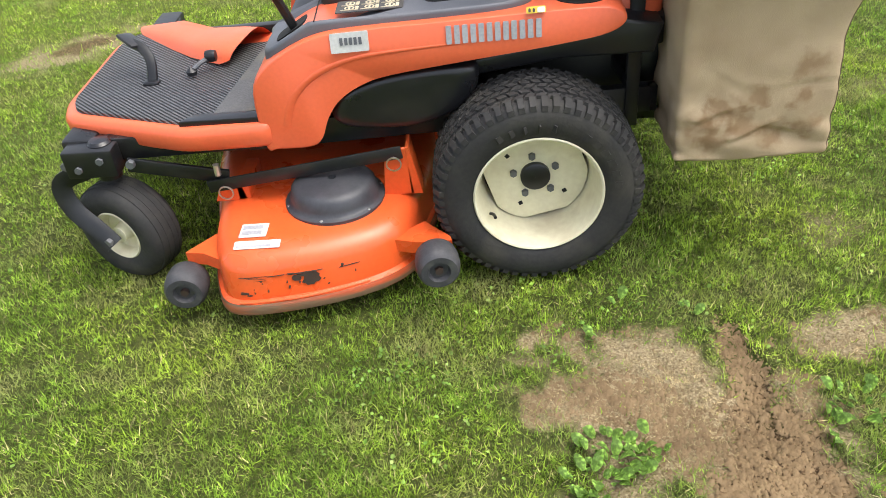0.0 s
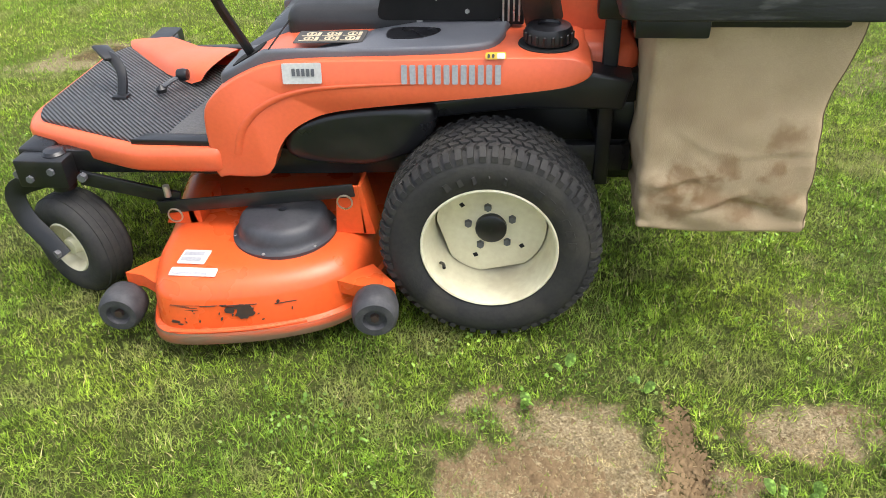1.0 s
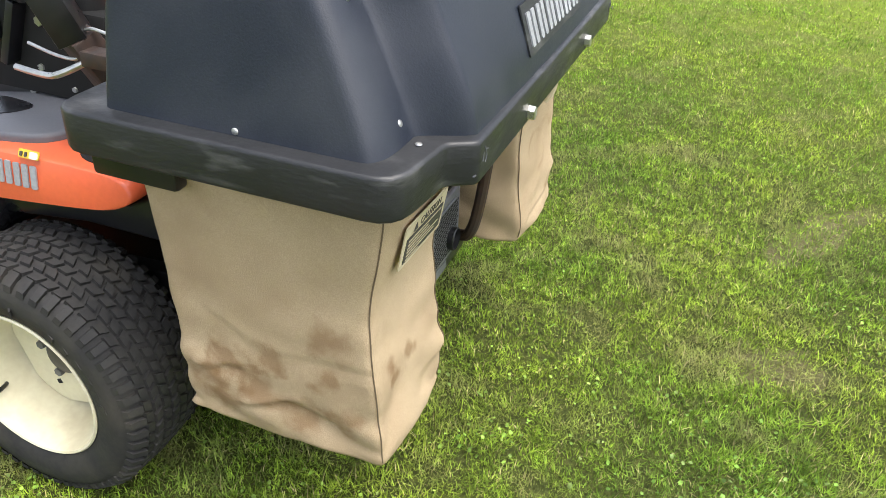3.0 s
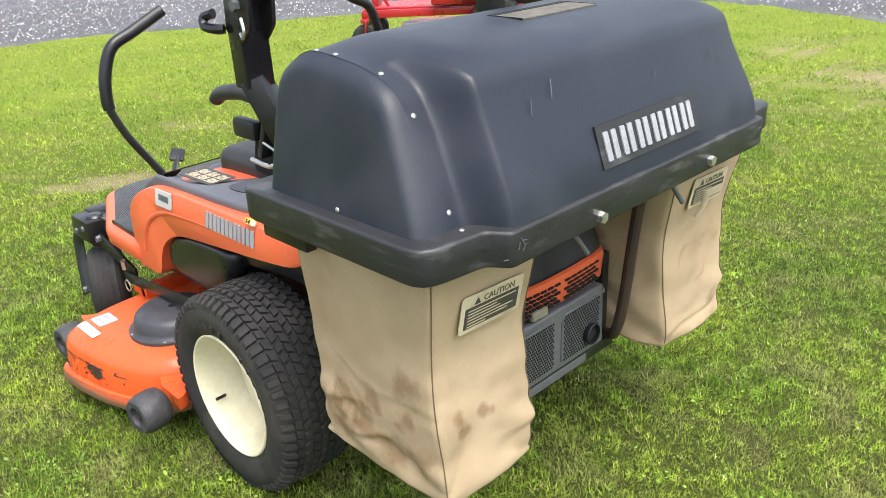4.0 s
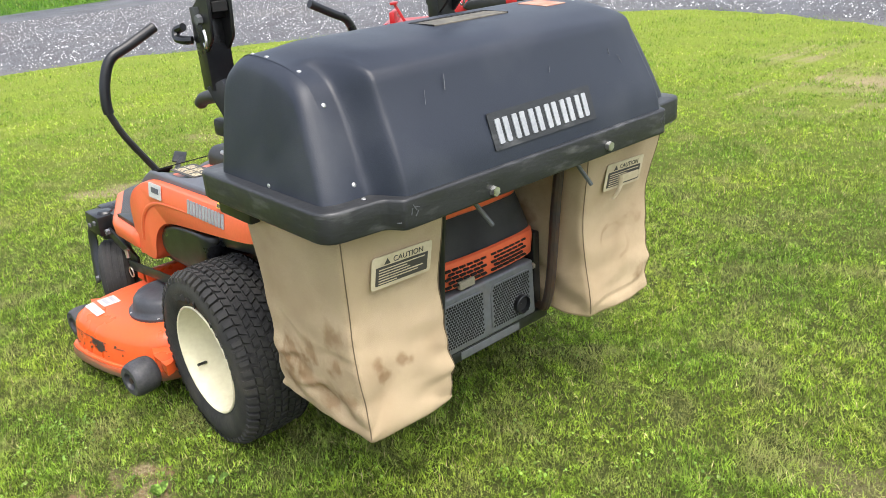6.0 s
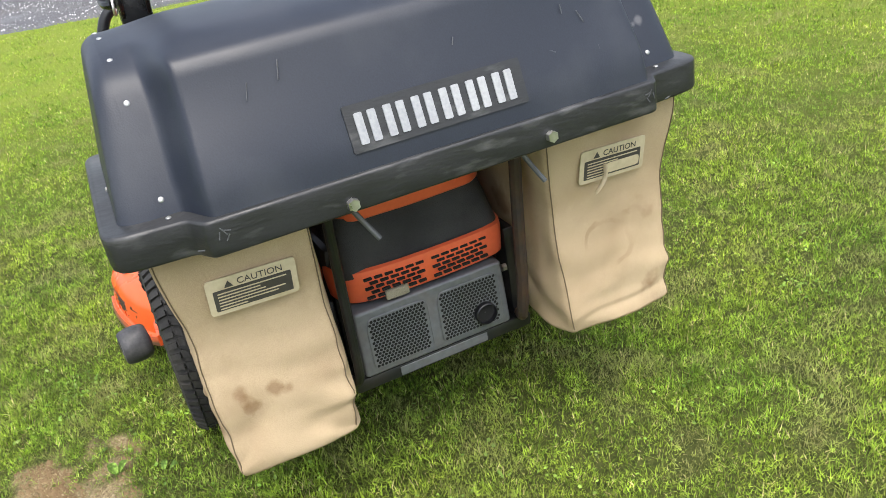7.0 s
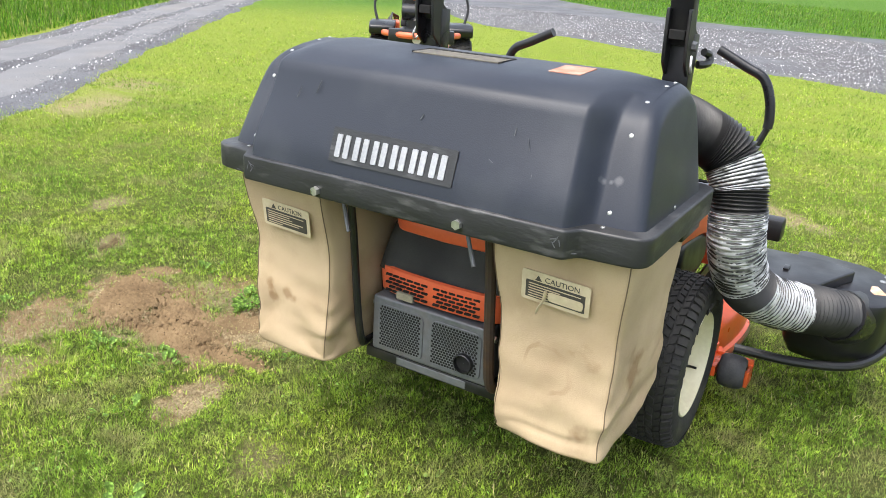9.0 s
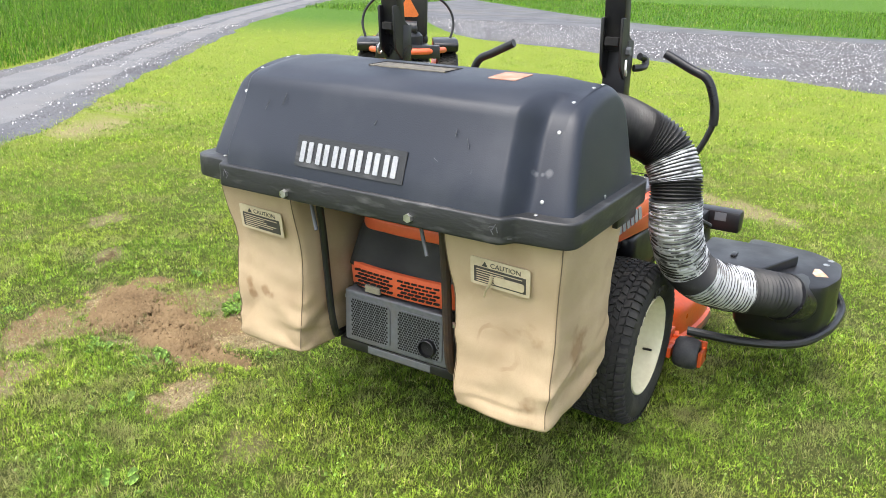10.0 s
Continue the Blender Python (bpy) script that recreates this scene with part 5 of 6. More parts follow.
scars = [(-0.415, 0.164, 0.058, 0.050), (-0.455, 0.171, 0.030, 0.022), (-0.43, 0.178, 0.07, 0.012)]
rr_ = random.Random(12)
scars += [(rr_.uniform(-0.60, -0.28), 0.176 + 0.014 * rr_.random(), rr_.uniform(0.03, 0.09), 0.0022) for _ in range(10)]
scars += [(rr_.uniform(-0.62, -0.22), rr_.uniform(0.125, 0.185), rr_.uniform(0.004, 0.010), rr_.uniform(0.004, 0.014)) for _ in range(14)]
scars += [(-0.605, 0.14, 0.035, 0.010), (-0.59, 0.132, 0.03, 0.006)]
for n_, spot in enumerate(scars):
    part("paint_flake", flake(*spot, n_ + 3, *((9, 0.5) if n_ > 2 else (18, 0.62))), RUSTY, deck, "bare brown patch where paint is gone", smooth=0)
part("deck_bead", tube([(x_ / 100, wall_y(x_ / 100) - 0.004, 0.116) for x_ in range(-62, -23, 3)], 0.0045, 8, 2), DECK_ORANGE, deck, "rolled bead above the rim")
for x0, y0, w, h, dark in ((-0.625, 1.775, 0.13, 0.032, False), (-0.618, 1.82, 0.078, 0.066, True)):
    lab = part("deck_label", move(prism(round_corners([(0, 0), (w, 0.0), (w, h), (0, h)], 0.004, 2), "z", 0, 0.0015), Matrix.Translation((x0, y0, 0.2475 if not dark else 0.2555)) @ Matrix.Rotation(radians(9 if not dark else 0), 4, "X")), WHITE, deck, "scuffed white deck label")
    for k in range(2 if dark else 1):
        part("label_bar", move(box(0.006, w * 0.8, h * (0.2 + 0.4 * k), h * (0.45 + 0.4 * k), 0.0015, 0.0022, 0), Matrix.Translation((x0, y0, 0.2475 if not dark else 0.2555)) @ Matrix.Rotation(radians(9 if not dark else 0), 4, "X")), SILVER, lab, smooth=0)
cover = part("pulley_cover", lathe([(0.148, 0.252), (0.148, 0.262), (0.140, 0.265), (0.134, 0.268), (0.130, 0.282), (0.124, 0.305), (0.112, 0.318), (0.09, 0.323), (0.03, 0.325), (0.012, 0.325), (0.011, 0.305), (0.001, 0.305)], 48, "z", (-0.362, 2.005, 0)), material("dusty_cover_plastic", (0.026, 0.028, 0.034), (0.045, 0.047, 0.055), rough=0.5, scale=12, fine=80, bump=0.15, stain=(0.10, 0.10, 0.105), stain_amount=0.5, stain_scale=8), deck, "black domed plastic pulley cover", smooth=50)
for a in (200, 260, 320, 20):
    part("cover_screw", screw((-0.362 + 0.1415 * math.cos(radians(a)), 2.005 + 0.1415 * math.sin(radians(a)), 0.264), (0, 0, 1), 0.0055), GALV, cover)
part("lift_bracket", joined(prism([(-0.215, 0.25), (-0.125, 0.25), (-0.14, 0.405), (-0.20, 0.405)], "y", 2.005, 2.013, 0.002, 1), prism([(-0.135, 0.25), (-0.10, 0.25), (-0.13, 0.405), (-0.139, 0.405)], "y", 2.005, 2.09, 0.001, 1)), DECK_ORANGE, deck, "upright orange lift bracket")
part("front_bracket", joined(prism([(-0.73, 0.25), (-0.63, 0.25), (-0.645, 0.32), (-0.70, 0.32)], "y", 2.03, 2.038, 0.002, 1), box(-0.66, -0.62, 2.03, 2.2, 0.25, 0.30, 0.004)), DECK_ORANGE, deck)


def scalp_roller(parent, at, turn, arm, flip=False):
    f = mirrored if flip else (lambda b: b)
    m = Matrix.Translation(at) @ Matrix.Rotation(radians(turn), 4, "Z")
    roller = part("scalp_roller", f(move(lathe([(0.001, -0.03), (0.026, -0.031), (0.032, -0.046), (0.05, -0.046), (0.058, -0.036), (0.062, -0.015), (0.062, 0.015), (0.058, 0.036), (0.048, 0.045), (0.012, 0.05)], 40), m)), ROLLER, parent, "scuffed black anti-scalp roller", smooth=50)
    part("roller_bolt", f(move(bolt((0, -0.035, 0), (0, -1, 0), 0.013, 0.012), m)), RUSTY, roller)
    part("roller_arm", f(skin([[(x, y, z) for x, y in arm] for z in (0.16, 0.165, 0.195, 0.20)])), DECK_ORANGE, parent, "orange roller bracket", smooth=30)


scalp_roller(deck, (-0.795, 1.80, 0.118), 4, [(-0.79, 1.845), (-0.735, 1.835), (-0.68, 1.80), (-0.64, 1.86), (-0.66, 1.96), (-0.72, 1.93)])
scalp_roller(deck, (-0.063, 1.752, 0.178), 8, [(-0.20, 1.85), (-0.12, 1.825), (-0.02, 1.825), (-0.025, 1.845), (-0.10, 1.93)])
scalp_roller(deck, (-0.05, 1.79, 0.178), -4, [(-0.18, 1.86), (-0.11, 1.84), (0.0, 1.84), (0.0, 1.87), (-0.12, 1.95)], flip=True)
part("rear_bracket", joined(box(-0.14, 0.0, 3.12, 3.135, 0.14, 0.235, 0.003), box(-0.125, -0.11, 3.12, 3.27, 0.13, 0.21, 0.003), box(-0.12, -0.04, 3.255, 3.27, 0.13, 0.19, 0.003)), DECK_ORANGE, deck, "orange bracket at the right rear of the deck")

# lift linkage
link = part("lift_link", bar((-0.96, 2.035, 0.395), (-0.67, 2.03, 0.335), 0.012, 0.045), BLACK_PAINT, mower, "black steel lift link with pins")
part("lift_arm", bar((-0.735, 2.015, 0.312), (-0.15, 2.0, 0.395), 0.008, 0.04), BLACK_PAINT, link, "long dark flat lift arm")
for p in ((-0.945, 2.02, 0.402), (-1.13, 2.01, 0.415)):
    part("link_bolt", bolt(p, (0, -1, 0), 0.014, 0.016), DULL_STEEL, link)
part("link_pin", tube([(-0.69, 2.0, 0.36), (-0.69, 2.0, 0.395)], 0.010, 8, 0), GALV, link)
for p in ((-0.68, 1.995, 0.30), (-0.175, 1.985, 0.365)):
    part("ring_clip", lathe([(0.019, -0.002), (0.023, -0.002), (0.023, 0.002), (0.019, 0.002)], 18, "y", p, closed=True), GALV, link)
part("far_link", mirrored(bar((-0.95, 2.035, 0.395), (-0.2, 2.03, 0.36), 0.012, 0.045)), BLACK_PAINT, mower)

# right end of the deck: blower housing, belt cover and guard bar
blower_plan = round_corners([(-0.24, 3.28), (-0.21, 3.48), (-0.30, 3.59), (-0.45, 3.63), (-0.63, 3.615), (-0.70, 3.50), (-0.69, 3.24)], 0.04, 4)
blower = part("blower_housing", skin([[(-0.40 + (u + 0.46) * s, 3.50 + (v - 3.46) * s, z - 0.06 * (v - 3.35) * (1 if z > 0.3 else 0)) for u, v in blower_plan] for z, s in ((0.22, 0.66), (0.235, 0.80), (0.29, 0.93), (0.36, 1.0), (0.475, 1.0), (0.492, 0.975), (0.497, 0.93))]), BLACK, deck, "black moulded blower housing", smooth=40)
part("blower_mouth", tube([(-0.38, 3.54, 0.385), (-0.28, 3.53, 0.40), (-0.21, 3.51, 0.42), (-0.175, 3.495, 0.44)], lambda t: 0.097 - 0.005 * t, 24, 5), BLACK, blower, smooth=60)
part("belt_cover", prism(round_corners([(-0.46, 3.16), (-0.22, 3.15), (-0.08, 3.24), (-0.10, 3.38), (-0.42, 3.51), (-0.47, 3.40)], 0.02), "z", 0.49, 0.53, 0.006), BLACK, blower, "flat black belt cover", smooth=50)
part("cover_latch", box(-0.30, -0.25, 3.28, 3.30, 0.53, 0.538, 0.003), BLACK, blower)
for p in ((-0.50, 3.60, 0.482), (-0.56, 3.61, 0.481)):
    part("cover_bolt", bolt(p, (0, 0, 1), 0.014, 0.008), GALV, blower)
part("warning_label", move(box(-0.04, 0.04, -0.025, 0.025, 0, 0.0015, 0), Matrix.Translation((-0.385, 3.585, 0.4835)) @ Matrix.Rotation(radians(-3.4), 4, "X") @ Matrix.Rotation(radians(30), 4, "Z")), material("faded_orange_label", (0.50, 0.20, 0.08), (0.55, 0.45, 0.36), rough=0.7, fine=30, scale=25, bump=0.05), blower, "faded orange warning label", smooth=0)
part("guard_bar", tube([(-0.06, 3.20, 0.265), (-0.09, 3.40, 0.262), (-0.18, 3.57, 0.262), (-0.36, 3.655, 0.265), (-0.54, 3.68, 0.27), (-0.63, 3.67, 0.29), (-0.63, 3.62, 0.36)], 0.017, 10, 6), BLACK_PAINT, blower, "bent black guard bar")
part("blower_belt_loop", tube([(-0.40, 3.06, 0.50), (-0.48, 3.05, 0.545), (-0.58, 3.06, 0.55), (-0.66, 3.1, 0.51)], 0.012, 8, 5), BLACK, blower)
front_box = part("front_box", joined(box(-1.16, -1.07, 2.90, 3.15, 0.365, 0.468, 0.012)), BLACK, mower, "black box at the right end of the front beam")
part("box_label", box(-1.0695, -1.067, 3.03, 3.085, 0.42, 0.46, 0), GREY_PANEL, front_box, "grey label")

# ---- the grass catcher hung on the back of the mower ----
catcher = thing("grass_catcher", (0.83, 2.5, 0.35), "black twin-bag grass catcher with tan canvas bags behind the mower", "grass catcher")
PROFILE = [(0.572, 0.985), (0.578, 1.08), (0.588, 1.18), (0.603, 1.235), (0.635, 1.272), (0.69, 1.288), (0.78, 1.291), (0.87, 1.287), (0.96, 1.276), (1.026, 1.256), (1.046, 1.237), (1.057, 1.212), (1.080, 1.152), (1.103, 1.093), (1.122, 1.038), (1.134, 0.985)]
END_PROFILE = [(0.572, 0.985), (0.578, 1.07), (0.586, 1.16), (0.598, 1.22), (0.63, 1.252), (0.68, 1.274), (0.74, 1.273), (0.80, 1.266), (0.845, 1.258), (0.892, 1.243), (0.930, 1.220), (0.956, 1.184), (0.984, 1.132), (1.012, 1.075), (1.038, 1.017), (1.05, 0.985)]
SECTION = [tuple(p) for p in smooth_loop(PROFILE, 3, closed=False)]
END_SECTION = [tuple(p) for p in smooth_loop(END_PROFILE, 3, closed=False)]


def ease(t):
    t = min(max(t, 0.0), 1.0)
    return t * t * (3 - 2 * t)


def hood_section(d, shrink=1.0, y_in=0.0):
    """A cross-section of the hood at the distance d to one side of its middle: the top falls gently to the ends, the rear face steps back in a soft groove."""
    side = 1 if d > 0 else -1
    out = []
    for (x, z), (ex, ez) in zip(SECTION, END_SECTION):
        rear = ease((x - 0.93) / 0.10)
        low = ease((1.22 - z) / 0.2) if x > 0.9 else 0.0
        k = (1 - rear) * ease((abs(d) - 0.40) / 0.15) + rear * ease((abs(d) - 0.456 - 0.012 * low) / 0.056)
        bow = -0.022 * (d / 0.47) ** 2 * rear * (1 - k) * (1 - low * 0.8)
        px, pz = x + (ex - x) * k + bow, z + (ez - z) * k + 0.3 * bow
        px, pz = 0.80 + (px - 0.80) * shrink, 0.985 + (pz - 0.985) * (1 - (1 - shrink) * 0.9)
        out.append((px, 2.5 + d - side * y_in * (pz - 0.985), pz))
    return out


def hood_spot(x, d, z):
    """The point of the hood's skin nearest to a place, and which way the skin faces there."""
    row = [Vector(p) for p in hood_section(d)]
    best = min(((q0 + (q1 - q0) * min(max((Vector((x, 2.5 + d, z)) - q0).dot(q1 - q0) / (q1 - q0).length_squared, 0), 1), q1 - q0) for q0, q1 in zip(row, row[1:])), key=lambda q: (q[0] - Vector((x, 2.5 + d, z))).length)
    return best[0], Vector((-best[1].z, 0, best[1].x)).normalized()


stations = [0.0, 0.12, 0.24, 0.33, 0.38, 0.41, 0.43] + [0.445 + 0.006 * k for k in range(14)] + [0.536, 0.548, 0.56]
rings = []
ends = [(0.572, 0.999, 0.06), (0.586, 0.994, 0.085), (0.599, 0.986, 0.11), (0.610, 0.974, 0.13), (0.619, 0.958, 0.145), (0.626, 0.938, 0.155), (0.6305, 0.914, 0.161), (0.6325, 0.885, 0.164), (0.6332, 0.84, 0.1645), (0.6335, 0.65, 0.165), (0.6336, 0.35, 0.165)]
for d, s, yi in [(-a, b, c) for a, b, c in ends[::-1]]:
    rings.append(hood_section(d, s, yi))
for d in [-a for a in stations[::-1]] + stations[1:]:
    rings.append(hood_section(d))
for d, s, yi in ends:
    rings.append(hood_section(d, s, yi))
hood = part("hood", skin(rings, closed=False), HOOD, catcher, "scuffed black moulded hood", smooth=75)
lip_line = [(0.51, 1.834), (1.085, 1.834), (1.10, 1.98), (1.142, 2.005), (1.142, 2.985), (1.10, 3.01), (1.085, 3.160), (0.51, 3.160)]
lip_ring = []
for k, p in enumerate(lip_line):
    lip_ring += round_corners([lip_line[k - 1], p, lip_line[(k + 1) % len(lip_line)]], 0.012 if k in (2, 3, 4, 5) else 0.05, 4)[5:10]
lip = part("hood_lip", prism(lip_ring, "z", 0.918, 0.990, 0.007, 3), LIP, hood, "thick scuffed black rim of the hood", smooth=60)
part("lip_tray", prism(round_corners([(0.56, 1.89), (1.04, 1.89), (1.04, 3.11), (0.56, 3.11)], 0.05, 4), "z", 0.885, 0.93, 0.01), BLACK, hood)
for yy in (1.862, 3.108):
    part("mount_plate", box(0.545, 0.705, yy, yy + 0.03, 0.872, 0.920, 0.006), BLACK, hood, "black plate under the front of the rim")
for yy in (2.05, 2.95):
    part("lip_step", box(0.585, 0.70, yy - 0.03, yy + 0.03, 0.99, 1.0, 0.004), LIP, hood)

# recessed panel and six plain silver blocks of the maker's mark on the rear face
low_, high_ = hood_spot(1.12, 0.0, 1.022)[0], hood_spot(1.1, 0.0, 1.110)[0]
face = (low_ - high_).normalized()
up_face = -face
logo_at = Vector((low_.x + 0.0005, 2.302, low_.z))
name_panel = part("name_panel", plate(logo_at, (0, 1, 0), up_face, 0.378, 0.090, 0.003, 0.004), LIP, hood, "rough black recessed name panel")
for k in range(6):
    for dy, w in ((0.0, 0.0165), (0.0265, 0.0165)):
        part("name_mark", plate(logo_at + Vector((0.003, 0.018 + k * 0.0585 + dy, 0)) + up_face * 0.014, (0, 1, 0), up_face, w, 0.06, 0.003, 0.003), SILVER, name_panel, "silver block of the maker's mark", smooth=0)
for at in ((1.147, 2.273, 0.938), (1.147, 2.713, 0.944)):
    part("hood_bolt", bolt(at, (1, 0, 0), 0.0135, 0.014), GALV, hood, "zinc bolt head")
SCREWS = [(x, s * d, z) for s in (-1, 1) for x, d, z in ((1.036, 0.546, 1.018), (0.957, 0.545, 1.183), (0.875, 0.546, 1.245), (0.750, 0.549, 1.271), (0.695, 0.553, 1.279))]
SCREWS += [(0.645, d, 1.275) for d in (-0.365, -0.2, 0.096, 0.215, 0.37)]
for x, d, z in SCREWS:
    at, out = hood_spot(x, d, z)
    part("hood_screw", screw(at, out, 0.0058), GALV, hood)
for s in (-1, 1):
    part("hood_screw", screw((1.066, 2.5 + s * 0.545, 0.992), (0, 0, 1), 0.0058), GALV, hood)
    part("hood_screw", screw((0.82, 2.5 + s * 0.633, 0.997), (0, s, 0), 0.0058), GALV, hood)
# pale scratches on the rear face
SCUFF = material("pale_scuff", (0.10, 0.104, 0.115), (0.05, 0.053, 0.06), rough=0.6, fine=200, bump=0.2)
scuff_rng = random.Random(4)
for k in range(10):
    sy, sz = scuff_rng.choice((scuff_rng.uniform(2.05, 2.95), scuff_rng.uniform(2.75, 2.95))), scuff_rng.uniform(1.01, 1.19)
    dy, dz = scuff_rng.uniform(-0.015, 0.015), scuff_rng.uniform(0.006, 0.035)
    sx = [hood_spot(1.1, sy - 2.5, q)[0].x - 0.0006 for q in (sz, sz + dz)]
    wide_ = scuff_rng.uniform(0.0008, 0.002)
    part("scuff", bar((sx[0], sy, sz), (sx[1], sy + dy, sz + dz), wide_, 0.002, 0), SCUFF, hood, smooth=0)
for s in (-1, 1):
    for dy, dz, ry, rz in ((0.0, 0.0, 0.010, 0.016), (0.004, -0.012, -0.008, 0.012), (-0.008, 0.006, 0.014, 0.004), (0.012, 0.008, 0.004, -0.014), (0.045, -0.016, 0.012, 0.003)):
        at = Vector((1.1423, 2.5 + s * (0.462 + dy), 0.958 + dz))
        part("scuff", bar(at, at + Vector((0, s * ry, rz)), 0.0016, 0.002, 0), SCUFF, hood, smooth=0)
tray = part("slot_shelf", box(0.772, 0.858, 2.372, 2.642, 1.286, 1.2912, 0.001, 1), material("dusty_shelf", (0.16, 0.145, 0.11), (0.06, 0.058, 0.055), rough=0.9, fine=60, scale=9), hood, "dusty recess in the top of the hood")
# dark strips laid on the top paint the shaded walls of the recess
part("slot_front_shade", prism([(0.758, 2.372), (0.775, 2.376), (0.775, 2.636), (0.758, 2.642)], "z", 1.286, 1.2925), DARK, tray, "dark strip painting the shade at the front of the recess")
for yy, w in ((2.370, 0.006), (2.638, 0.006)):
    part("slot_side_shade", prism([(0.765, yy), (0.765, yy + w), (0.858, yy + w * 0.6), (0.858, yy + w * 0.3)], "z", 1.286, 1.2922), DARK, tray)
at, out = hood_spot(0.815, 0.328, 1.29)
part("top_label", move(box(-0.042, 0.042, -0.054, 0.054, -0.002, 0.0015, 0.0005, 1), Matrix.Translation(at) @ out.to_track_quat("Z", "Y").to_matrix().to_4x4()), material("faded_red_label", (0.42, 0.15, 0.09), (0.40, 0.26, 0.19), rough=0.7, fine=30, scale=25, bump=0.05), hood, "faded red and white label")


def bag(parent, y0, y1, lean, seed):
    """A sagging canvas bag: rounded oblong sections with folds that deepen towards the bottom."""
    outer_in, inner_in = ((0.018, 0.041, 0.048) if lean < 0 else (0.008, 0.026, 0.030)), ((0.042, 0.034, 0.040) if lean < 0 else (0.010, 0.030, 0.046))
    rings = []
    tall = 88
    for i in range(tall + 1):
        t = i / tall
        z = 0.915 - 0.561 * t
        sag = lambda q: q[0] + (q[1] - q[0]) * ease(t / 0.45) + (q[2] - q[1]) * ease((t - 0.45) / 0.55)
        a, b = y0 + sag(outer_in if lean < 0 else inner_in), y1 - sag(outer_in if lean > 0 else inner_in)
        xf, xr = 0.593 + 0.013 * t, 1.043 - 0.036 * ease(t / 0.45) + 0.020 * ease((t - 0.5) / 0.5)
        hw, hl = (b - a) / 2, (xr - xf) / 2
        mx, my = (xf + xr) / 2, (a + b) / 2
        ring = []
        n = 240
        for k in range(n):
            ang = 2 * math.pi * (k + 0.5) / n
            c, s = math.cos(ang), math.sin(ang)
            p = 22.0
            rad = (abs(c) ** p + abs(s) ** p) ** (-1 / p)
            x, y = mx + hl * rad * c, my + hw * rad * s
            if s * lean < 0:
                # the inner side bellies out
                y -= lean * (0.028 if lean < 0 else 0.008) * math.sin(math.pi * min(max((x - xf) / (xr - xf), 0), 1)) * abs(s * rad) ** 6 * ease(t / 0.35)
            w = noise.noise(Vector((x * 4.5 + seed, y * 4.5, z * 5))) * 0.011 + noise.noise(Vector((x * 13, y * 13 + seed, z * 19))) * 0.0045 * (0.3 + t)
            w += 0.0036 * math.sin(z * 40 + x * 17 + y * 21 + seed + 4 * noise.noise(Vector((x * 5, y * 5, z * 5 + seed)))) * ease((t - 0.5) / 0.3)
            fold = noise.noise(Vector((x * 3.1 + seed, y * 3.1, z * 8 - seed + 1.2 * (x + y))))
            w -= 0.0036 * max(0.0, 1 - 7 * abs(fold)) * ease((t - 0.45) / 0.25) - 0.002 * max(0.0, 1 - 4 * abs(fold + 0.16)) * ease((t - 0.45) / 0.25)
            if lean < 0 and s < -0.5:
                # two sharp folds on the outer side
                for x0, z0, x1, z1 in ((0.755, 0.415, 0.855, 0.452), (0.862, 0.437, 0.92, 0.418), (0.66, 0.47, 0.73, 0.50)):
                    q = min(max(((x - x0) * (x1 - x0) + (z - z0) * (z1 - z0)) / ((x1 - x0) ** 2 + (z1 - z0) ** 2), 0), 1)
                    off = z - z0 - (z1 - z0) * q
                    far = math.hypot(x - x0 - (x1 - x0) * q, off)
                    w += 0.0045 * math.exp(-(far / 0.017) ** 2) * max(min(off / 0.006, 1), -1)
            g = 0.35 + 0.85 * t
            ring.append((x + c * w * g * rad, y + s * w * g * rad, z + (0.012 * noise.noise(Vector((x * 6, y * 6, seed))) + 0.02 * (x - 0.85) * -0.2) * t))
        rings.append(ring)
    low = rings[-1]
    mx, my = sum(p[0] for p in low) / len(low), sum(p[1] for p in low) / len(low)
    for s, dz in ((0.985, -0.006), (0.9, -0.011), (0.6, -0.013)):
        rings.append([(mx + (p[0] - mx) * s, my + (p[1] - my) * s, p[2] + dz) for p in low])
    cloth = part("canvas_bag", skin(rings), CANVAS, parent, "stained tan canvas collection bag", smooth=70)
    return cloth, rings


